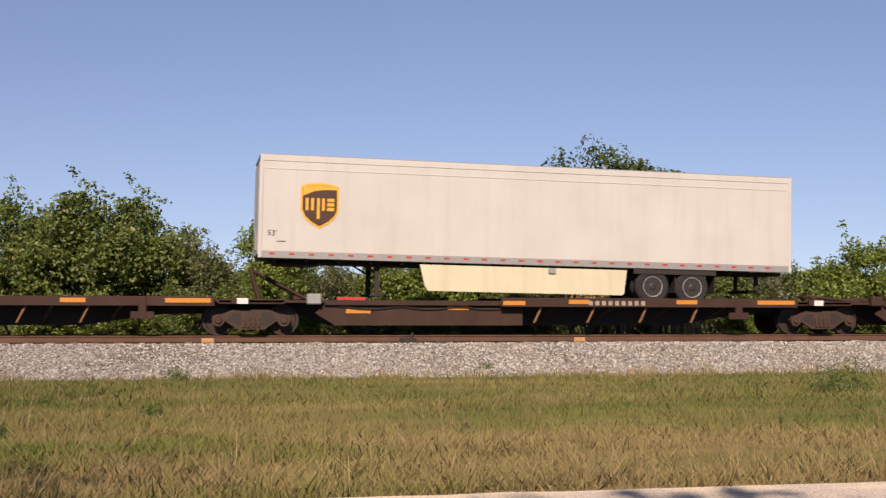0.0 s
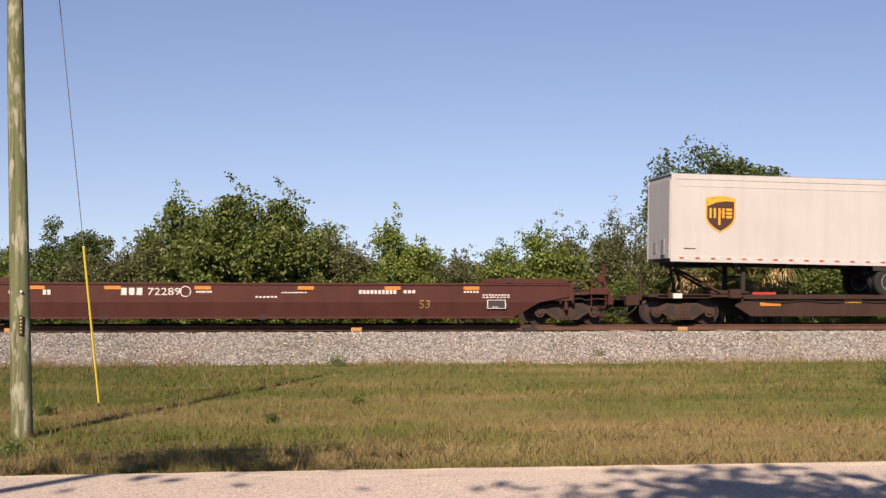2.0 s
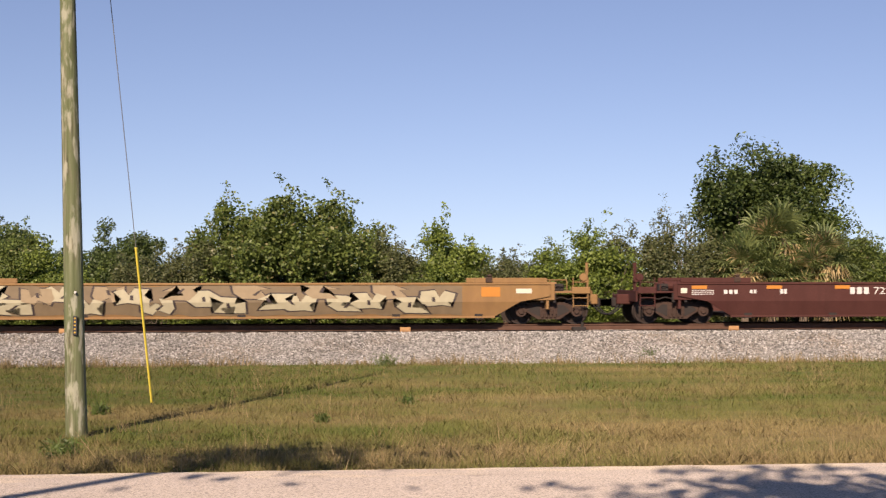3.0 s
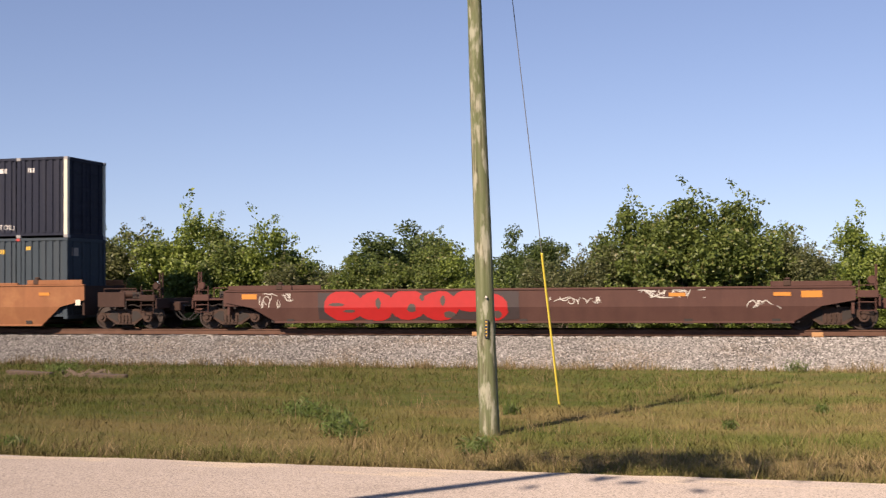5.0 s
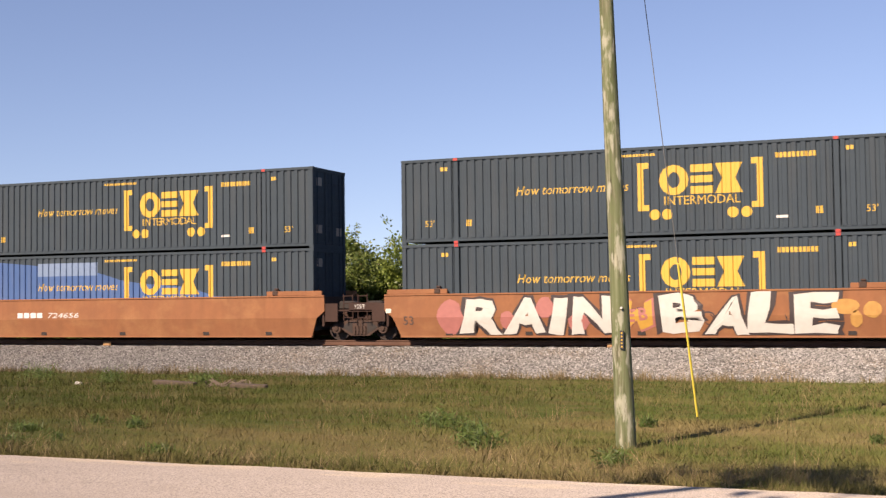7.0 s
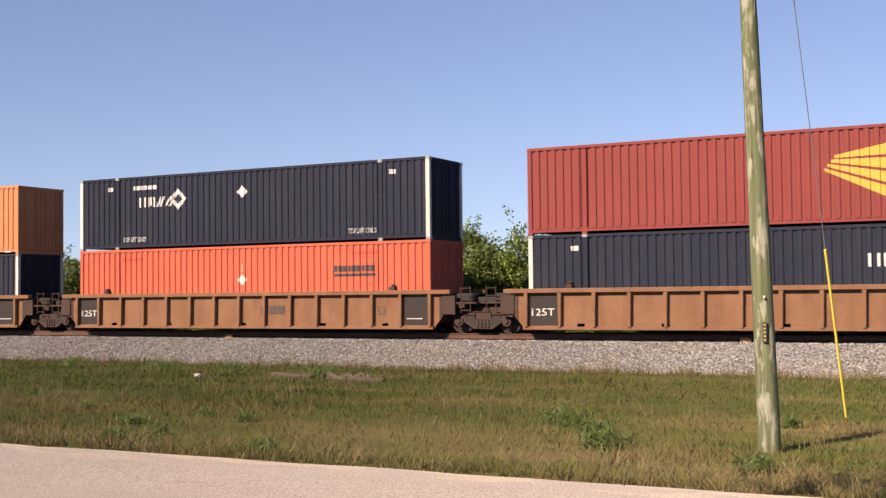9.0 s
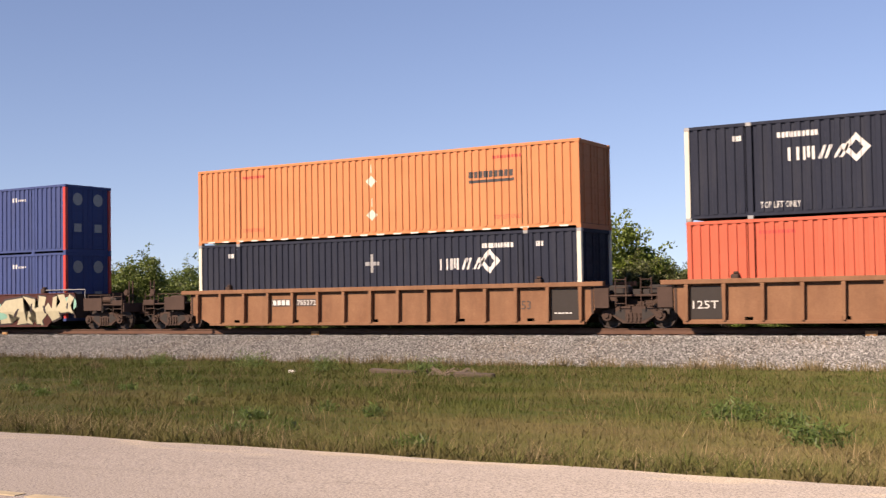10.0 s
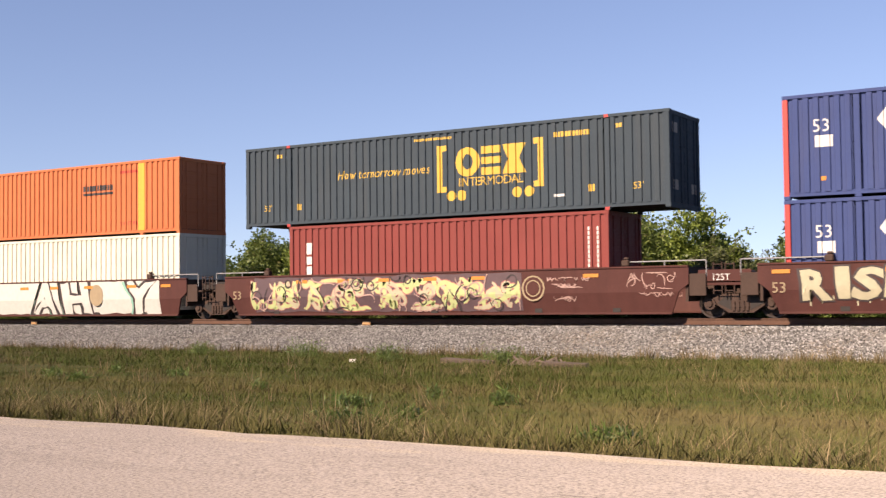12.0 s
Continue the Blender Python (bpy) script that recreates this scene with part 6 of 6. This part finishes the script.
BLADES = blade_mat()
BLADES_DRY = island_mat("dry_grass_blades", [(0.0, (0.12, 0.1, 0.045)), (0.6, (0.2, 0.15, 0.075)), (1.0, (0.3, 0.225, 0.125))], 0.8)
WEEDS = leaf_mat("weed_leaf", (0.04, 0.07, 0.015), (0.085, 0.125, 0.03))


def leaves(centres, rng, size, flat_up=0.35, slim=0.27, rise=0.0):
    """Rhombic leaves at the given places, turned at random."""
    n = len(centres)
    d = rng.normal(size=(n, 3))
    d[:, 2] = d[:, 2] * 0.6 + rise
    d /= np.linalg.norm(d, axis=1, keepdims=True)
    u = rng.normal(size=(n, 3))
    u[:, 2] += flat_up
    s = np.cross(d, u)
    s /= np.linalg.norm(s, axis=1, keepdims=True) + 1e-9
    L = (size * rng.uniform(0.6, 1.35, n))[:, None]
    w = L * slim
    v = np.stack([centres - d * L / 2, centres + s * w, centres + d * L / 2, centres - s * w], 1)
    return v.reshape(-1, 3)


def shrub_proto(name, seed, w, h, n_clump, per, leaf, mat, spread=0.27, shoots=34, base=0.06, bark=None, label="", category="shrub", stems=6, dome=0.0):
    """A leafy bush: stems and limbs, with clumps of leaves at the limbs' ends and single shoots above the outline."""
    rng = np.random.default_rng(seed)
    ob = new(name)
    tagged(ob, label, category)
    ends, wood = [], bmesh.new()
    # several rounded heads of unequal height, over a loose skirt of lower growth
    count = max(5, int(w * 1.7))
    heads = []
    for k in range(count):
        a, q = k * 2.4 + seed, math.sqrt((k + 0.3) / count)
        sr = w * rng.uniform(0.13, 0.23)
        heads.append((w * 0.4 * q * math.cos(a), w * 0.3 * q * math.sin(a), h * (1.0 if k == 1 else rng.uniform(0.62, 0.97)) * (1 - dome * q * q) - sr, sr))
    for k in range(n_clump):
        if rng.random() < 0.6:
            hx, hy, hz, sr = heads[rng.integers(count)]
            v = rng.normal(size=3)
            v *= sr * rng.uniform(0.3, 1.05) ** 0.6 / np.linalg.norm(v)
            ends.append((hx + v[0], hy + v[1], hz + v[2] * 1.1))
        else:
            a, r = rng.uniform(0, 2 * math.pi), w / 2 * rng.uniform(0.1, 1) ** 0.5
            z = h * rng.uniform(base, 0.74)
            r *= 1 - 0.45 * (z / h) ** 2
            ends.append((r * math.cos(a), r * math.sin(a) * 0.75, z))
    ends = np.array(ends)
    pts = []
    for e in ends:
        n = int(per * rng.uniform(0.5, 1.4))
        v = rng.normal(size=(n, 3))
        v *= (2.1 * rng.random((n, 1)) ** 0.6) / np.linalg.norm(v, axis=1, keepdims=True)
        pts.append(e + v * spread * rng.uniform(0.6, 1.15) * np.array([1, 1, 0.8]))
    top = ends[np.argsort(-ends[:, 2])[: max(4, n_clump // 2)]]
    for k in range(shoots):
        e = top[rng.integers(len(top))]
        d = np.array([rng.normal() * 0.4, rng.normal() * 0.35, 1.0])
        ln = rng.uniform(0.2, 0.95)
        t = np.linspace(0, 1, 12)[:, None]
        pts.append(e + d * t * ln + rng.normal(size=(12, 3)) * 0.06)
        pts.append(e + d * ln + rng.normal(size=(16, 3)) * np.array([0.1, 0.1, 0.08]))
    pts = np.concatenate(pts)
    pts[:, 2] = np.maximum(pts[:, 2], 0.04)
    crown = part_of("crown", bulk("crown", leaves(pts, rng, leaf), 4, mat), None, ob)
    for k in range(stems):
        e = ends[rng.integers(len(ends))]
        r0 = 0.05 * h / 4
        p0 = Vector((rng.normal() * 0.2, rng.normal() * 0.2, -0.05))
        mid = Vector(e) * 0.5 + Vector((rng.normal() * 0.15, rng.normal() * 0.15, 0.1))
        rod(wood, p0, mid, r0, 6, r0 * 0.65)
        rod(wood, mid, e, r0 * 0.65, 5, r0 * 0.2)
        for j in range(3):
            f = ends[rng.integers(len(ends))]
            if (Vector(f) - mid).length < w * 0.6:
                rod(wood, mid, f, r0 * 0.4, 4, r0 * 0.12)
    part("trunk", wood, bark or BARK, ob)
    return ob


def fan_palm(x, y, z, heads, seed):
    """A clump of cabbage palms: fan leaves of many folded strips, green above and dry and hanging below."""
    rng = random.Random(seed)
    for hx, hy, hz in heads:
        ob = new("fan_palm")
        ob.location = (x + hx, y + hy, z)
        tagged(ob, "shaggy cabbage palm with dry hanging fronds", "palm", "palms behind the track")
        t = rod(bmesh.new(), (0, 0, -0.1), (0.1, 0, hz), 0.17, 10, 0.14)
        part("trunk", t, BARK, ob)
        for k in range(44):
            dry = k < 15
            el = rng.uniform(-80, -25) if dry else rng.uniform(-25, 80)
            az = rng.uniform(0, 360)
            r = rng.uniform(0.85, 1.25) if dry else rng.uniform(1.0, 1.5)
            d = Vector((math.cos(radians(az)) * math.cos(radians(el)), math.sin(radians(az)) * math.cos(radians(el)), math.sin(radians(el))))
            c = Vector((0.1, 0, hz)) + d * 0.55 * r
            side = d.cross(Vector((0, 0, 1))).normalized()
            nrm = side.cross(d).normalized()
            bm = bmesh.new()
            rod(bm, (0.1, 0, hz - 0.1), c, 0.014, 4, 0.01)
            for j in range(17):
                a = radians(-105 + 210 * j / 16 + rng.uniform(-4, 4))
                dd = (d * math.cos(a) + side * math.sin(a)).normalized()
                wv = (side * math.cos(a) - d * math.sin(a)) * 0.035
                ln = r * (0.85 - 0.25 * abs(a) / 1.8)
                droop = Vector((0, 0, -1)) * ln * (0.45 if dry else rng.uniform(0.1, 0.3))
                m = c + dd * ln * 0.6
                tip = c + dd * ln + droop
                v = [bm.verts.new(p) for p in (c, m + wv, tip, m - wv)]
                bm.faces.new(v)
            part("frond", bm, PALM_Y if dry or rng.random() < 0.12 else PALM_G, ob, "dry tan fan frond" if dry else "")


def woods():
    G = -0.6
    protos = [
        shrub_proto("shrub", 1, 4.2, 4.0, 105, 230, 0.13, LEAF_A, label="tall leafy green shrub in a hedge row behind the track"),
        shrub_proto("shrub", 2, 3.8, 3.8, 95, 220, 0.135, LEAF_B, label="bright green leafy shrub in a hedge row behind the track"),
        shrub_proto("shrub", 3, 4.0, 4.2, 80, 150, 0.12, LEAF_D, label="sparse olive-green shrub in a hedge row behind the track", shoots=44),
        shrub_proto("shrub", 4, 4.4, 3.6, 115, 250, 0.125, LEAF_C, label="dark green rounded shrub behind the track", shoots=6),
    ]
    hs = [4.4, 4.2, 4.7, 3.8]
    rng = random.Random(7)
    used = set()

    def place(k, x, y, top, width=1.0):
        s = (top - G) / hs[k]
        m = Matrix.LocRotScale((x, y, G), Euler((0, 0, rng.uniform(0, 6.28))), (s * width, s * width, s))
        if k not in used:
            used.add(k)
            protos[k].matrix_basis = m
            tagged(protos[k], group="shrubs behind the track")
        else:
            copy_thing_at(protos[k], m)

    def copy_thing_at(ob, m):
        keep = ob.matrix_basis.copy()
        ob.matrix_basis = Matrix.Identity(4)
        c = copy_thing(ob, m)
        ob.matrix_basis = keep
        return c

    # skyline of the hedge: kind, x, y, height of the top, width
    for k, x, y, top, wd in (
        (2, -60.8, 48.18, 4.4, 1), (0, -57.18, 47.09, 4, 1.1), (1, -53.63, 48.18, 4.5, 1), (2, -50.02, 47.09, 3.8, 1), (0, -47.05, 47.09, 3.7, 1), (3, -43.46, 50.37, 4.2, 1),
        (0, -40.29, 47.09, 3.8, 1), (1, -37.73, 47.09, 4.3, 0.9), (2, -34.96, 47.09, 4.7, 0.9), (1, -32.51, 47.09, 4.8, 0.8), (0, -29.43, 47.09, 5.2, 0.9), (2, -27.39, 47.09, 5, 0.8),
        (1, -24.52, 47.09, 5, 0.8), (0, -22.47, 47.09, 4.3, 0.9), (1, -20.12, 47.09, 4.4, 0.8), (3, -17.23, 56.94, 4.6, 1), (2, -18.26, 46.54, 3.2, 0.9), (0, -15.71, 47.09, 3, 1), (0, -13.25, 47.09, 3.5, 0.8), (3, -9.93, 52.56, 4, 0.7),
        (1, -11.4, 46.54, 2.9, 0.9), (2, -7.72, 47.09, 3.4, 0.9), (0, -4.45, 47.09, 4.8, 0.75), (2, -5.78, 47.09, 4, 0.8), (0, -1.99, 47.09, 5, 0.9), (0, -0.16, 47.63, 4.9, 0.8), (2, 1.59, 47.09, 4, 0.8),
        (1, 4.15, 47.09, 4, 0.75), (2, 6.2, 47.09, 3.2, 0.9), (1, 8.25, 47.09, 3.1, 0.9), (1, 9.9, 46.54, 3.8, 0.8), (2, 11.73, 47.09, 4.3, 0.75), (2, 13.57, 47.09, 4.7, 0.7), (0, 21.94, 48.18, 3.4, 0.9), (2, 23.78, 48.18, 3.4, 0.9),
        (1, 26.27, 47.09, 3.7, 0.9), (1, 29.14, 47.09, 3.8, 0.9), (0, 32.38, 48.18, 3.9, 1), (1, 36, 47.09, 3.8, 1), (0, 40.06, 48.18, 4, 1)):
        place(k, x, y, top + 0.15, wd * 1.12)
    # low growth that closes the hedge to the ground, and a further row
    x = -64.0
    while x < 42:
        if not 13.8 < x < 20.4:
            place(rng.choice((0, 1, 1, 2)), x, 44.8 + rng.uniform(-0.3, 0.5), rng.uniform(1.3, 2.0), 1.25)
        x += rng.uniform(1.7, 2.5)
    x = -70.0
    while x < 50:
        place(rng.choice((0, 2, 3)), x, 54.7 + rng.uniform(-1.5, 3), rng.uniform(2.7, 3.5), 1.2)
        x += rng.uniform(2.2, 3.4)
    # the big tree, palms before it
    t = shrub_proto("broadleaf_tree", 21, 5.2, 8.1, 180, 260, 0.16, LEAF_C, spread=0.42, shoots=10, base=0.25, label="tall dense dark green tree above the hedge", category="tree", stems=9, dome=0.12)
    t.location = (16.99, 49.27, G)
    t = shrub_proto("broadleaf_tree", 23, 4.8, 7.5, 150, 250, 0.16, LEAF_E, spread=0.42, shoots=6, base=0.2, label="dense brighter green tree beside the dark one", category="tree", stems=8, dome=0.3)
    t.location = (19.53, 49.93, G)
    t = shrub_proto("bare_shrub", 25, 3.4, 5.2, 40, 22, 0.09, LEAF_D, spread=0.35, shoots=20, label="sparse greyish half-bare shrub beside the tree", category="shrub", bark=GREY_BARK, stems=22)
    t.location = (13.36, 47.52, G)
    fan_palm(17, 45.55, G, [(-1.5, 0.0, 2.7), (0.1, 0.3, 3.9), (1.7, -0.1, 3.1), (0.6, -0.6, 2.4), (-0.7, 0.6, 3.5), (-0.6, -0.5, 2.2), (2.1, 0.4, 2.3)], 5)
    # trees behind the camera whose shade falls on the road
    t = shrub_proto("shade_tree", 31, 6.5, 10.0, 90, 70, 0.24, LEAF_A, spread=0.5, shoots=6, base=0.45, label="leafy tree beside the lane, behind the view", category="tree", stems=9)
    t.location = (0.6, -3.4, -0.03)
    t = shrub_proto("shade_tree", 32, 6.0, 9.5, 80, 70, 0.24, LEAF_A, spread=0.5, shoots=6, base=0.5, label="leafy tree beside the lane, behind the view", category="tree", stems=7)
    t.location = (5.2, -3.3, -0.03)
    copy_thing(t, pose(10.3, -3.6, -0.03, 0, 0, 70))
    # unseen stand-in palm, leaned so that its shadow crosses the lane and verge
    ob = new("shade_palm")
    ob.location = (-8.7, 2.45, -0.03)
    tagged(ob, "unseen slender leaning palm, added for its shadow on the lane", "palm")
    part("trunk", rod(bmesh.new(), (-0.05, 0.02, -0.1), (4.3, -2.05, 8.4), 0.1, 10, 0.075), BARK, ob)
    r2 = np.random.default_rng(9)
    c = r2.normal(size=(330, 3)) * np.array([0.8, 0.5, 0.3]) + np.array([4.4, -2.1, 8.5])
    part_of("crown", bulk("crown", leaves(c, r2, 0.3), 4, PALM_G), None, ob)


def grass_patch(name, n, xr, yr, hr, mat, seed, label, clump=0.5, lean=0.35, width=0.009, yfun=None):
    rng = np.random.default_rng(seed)
    m = max(1, n // 22)
    cx, cy = rng.uniform(*xr, m), (yfun(rng, m) if yfun else rng.uniform(*yr, m))
    i = rng.integers(m, size=n)
    x, y = cx[i] + rng.normal(size=n) * clump * 0.3, cy[i] + rng.normal(size=n) * clump * 0.3
    keep = (y > 10.93 + 0.1 * np.sin(x * 2.3) + 0.06 * np.sin(x * 7.1)) & (y < 33.85)
    x, y, i = x[keep], y[keep], i[keep]
    n = len(x)
    z = lie(y) - 0.02
    hc = rng.uniform(0.3, 1.25, m) ** 1.6 * 1.35
    h = rng.uniform(*hr, n) * hc[i]
    a = rng.uniform(0, 2 * np.pi, n)
    ln = h * rng.uniform(0.05, lean, n) * 2
    wx, wy = np.cos(a + 1.57) * width * rng.uniform(0.6, 1.5, n), np.sin(a + 1.57) * width * rng.uniform(0.6, 1.5, n)
    b0 = np.stack([x - wx, y - wy, z], 1)
    b1 = np.stack([x + wx, y + wy, z], 1)
    tip = np.stack([x + np.cos(a) * ln, y + np.sin(a) * ln, z + h], 1)
    me = bulk(name, np.stack([b0, b1, tip], 1).reshape(-1, 3), 3, mat)
    return tagged(part_of(name, me, None, None), label, "grass", kind="stuff")


def verge():
    grass_patch("grass", 330000, (-22, 17), (11.1, 22), (0.02, 0.085), BLADES, 1, "patchy green and straw-coloured verge grass", 0.7, 1.0, 0.005)
    grass_patch("grass", 200000, (-43, 26), (21, 34), (0.04, 0.11), BLADES, 2, "patchy green and straw-coloured verge grass", 1.2, 1.0, 0.008)
    grass_patch("tall_grass", 34000, (-26, 18), (11.5, 26.3), (0.06, 0.15), BLADES, 6, "taller tufts of green grass on the verge", 0.35, 0.9, 0.0035)
    grass_patch("dry_grass", 26000, (-22, 17), (11.1, 14), (0.04, 0.15), BLADES_DRY, 3, "dry tan grass along the lane", 0.3, 1.2, 0.004, lambda r, m: 11.08 + np.abs(r.normal(size=m)) * 0.7)
    grass_patch("dry_grass", 20000, (-36, 22), (11.5, 30.6), (0.07, 0.22), BLADES_DRY, 4, "scattered dry grass stalks on the verge", 0.4, 0.6, 0.004)
    grass_patch("dry_grass", 16000, (-48, 26), (32.9, 33.85), (0.08, 0.25), BLADES_DRY, 5, "tan grass fringe at the foot of the ballast", 0.4, 0.5, 0.011)
    grass_patch("tall_grass", 22000, (-22, 17), (10.9, 12), (0.05, 0.15), BLADES, 8, "uneven fringe of grass along the lane", 0.22, 0.8, 0.0045, lambda r, m: 10.98 + np.abs(r.normal(size=m)) * 0.3)
    # weeds
    rng = np.random.default_rng(12)
    spots = [(12.48, 23.05, 0.55, 0.5), (11.83, 22.56, 0.4, 0.35), (-6.52, 16.53, 0.45, 0.2), (-5.57, 15.33, 0.25, 0.16), (-23.97, 28.47, 0.6, 0.4), (-20.77, 27.59, 0.5, 0.35), (-17.81, 27.81, 0.6, 0.3), (-29.04, 30.11, 0.5, 0.3), (-4.91, 13.8, 0.35, 0.2), (0.99, 32.63, 0.4, 0.3), (8.82, 34.6, 0.35, 0.3)]
    pick = random.Random(21)
    for k in range(20):
        spots.append((pick.uniform(-24, 3), 11.6 + 9 * pick.random() ** 1.5, pick.uniform(0.1, 0.22), pick.uniform(0.08, 0.16)))
    for x, y, w, h in spots:
        pts = rng.normal(size=(int(1300 * w), 3)) * np.array([w * 0.45, w * 0.4, h * 0.35]) + np.array([0, 0, h * 0.45])
        pts[:, 2] = np.abs(pts[:, 2])
        ob = part_of("weed_clump", bulk("weed_clump", leaves(pts, rng, 0.12, 0.35, 0.06, 0.9), 4, WEEDS), None, None)
        ob.location = (x, y, float(lie(np.array(y))))
        tagged(ob, "low green leafy weed clump in the grass", "weed", "weeds on the verge", "stuff")


def debris():
    """Old timber and rubble in the grass, and small things along the rail."""
    wood = plain("grey_timber", (0.075, 0.055, 0.042), 0.95, 0, 0.5, 12)
    for x, y, l, yaw in ((-15.4, 26.0, 0.95, 9), (-18.2, 26.9, 1.3, -3)):
        ob = part("old_timber", boxes((-l / 2, l / 2, -0.12, 0.12, 0, 0.2), bevel=0.02), wood, None)
        ob.matrix_basis = pose(x, y, float(lie(np.array(y))) - 0.1, 3, 2, yaw)
        tagged(ob, "weathered grey railway timber lying in the grass", "timber", "old timbers")
    rng = random.Random(5)
    ob = new("rubble_heap")
    ob.location = (-16.4, 26.6, float(lie(np.array(26.6))))
    tagged(ob, "small heap of dark brushwood and rubble in the grass", "rubble")
    for k in range(26):
        bm = bmesh.new()
        p = Vector((rng.uniform(-0.6, 0.6), rng.uniform(-0.3, 0.3), 0))
        rod(bm, p, p + Vector((rng.uniform(-0.4, 0.4), rng.uniform(-0.2, 0.2), rng.uniform(0.04, 0.2))), 0.035, 5, 0.015)
        part("stick", bm, BARK, ob)
    for x, w in ((-23.8, 0.3),):
        ob = part("white_stone", boxes((-0.1, 0.1, -0.06, 0.06, -0.05, 0.07), bevel=0.03), CONCRETE, None)
        ob.location = (-20.85, 26.3, float(lie(np.array(26.3))))
        tagged(ob, "pale broken concrete lump in the grass", "stone")
    tan = plain("tan_marker", (0.36, 0.2, 0.09), 0.7, 0, 0.2)
    for x in (1.76, -28.4, -45.3, -8.8, 12.4):
        ob = part("rail_marker", boxes((-0.17, 0.17, -0.02, 0.03, 0, 0.15), (-0.13, 0.13, -0.04, -0.02, 0.03, 0.12), bevel=0.012), tan, None)
        ob.location = (x, 37.5, 0.03)
        tagged(ob, "small tan marker plate fixed beside the rail", "marker", "markers beside the rail")
    ob = new("rail_greaser")
    ob.location = (7.3, 37.4, -0.1)
    tagged(ob, "dark rail lubricator box with rods beside the rail", "rail device")
    part("housing", boxes((-0.22, 0.22, -0.12, 0.12, 0.0, 0.28), bevel=0.03), DARK, ob)
    part("arm", rod(bmesh.new(), (-1.2, 0.15, 0.1), (1.4, 0.15, 0.1), 0.04, 8), DARK, ob)
    part("post", rod(bmesh.new(), (0.1, 0, 0.2), (0.12, 0, 0.42), 0.05, 8), DARK, ob)


land()
railway()
pole_and_guy()
consist()
woods()
debris()
verge()
motions()
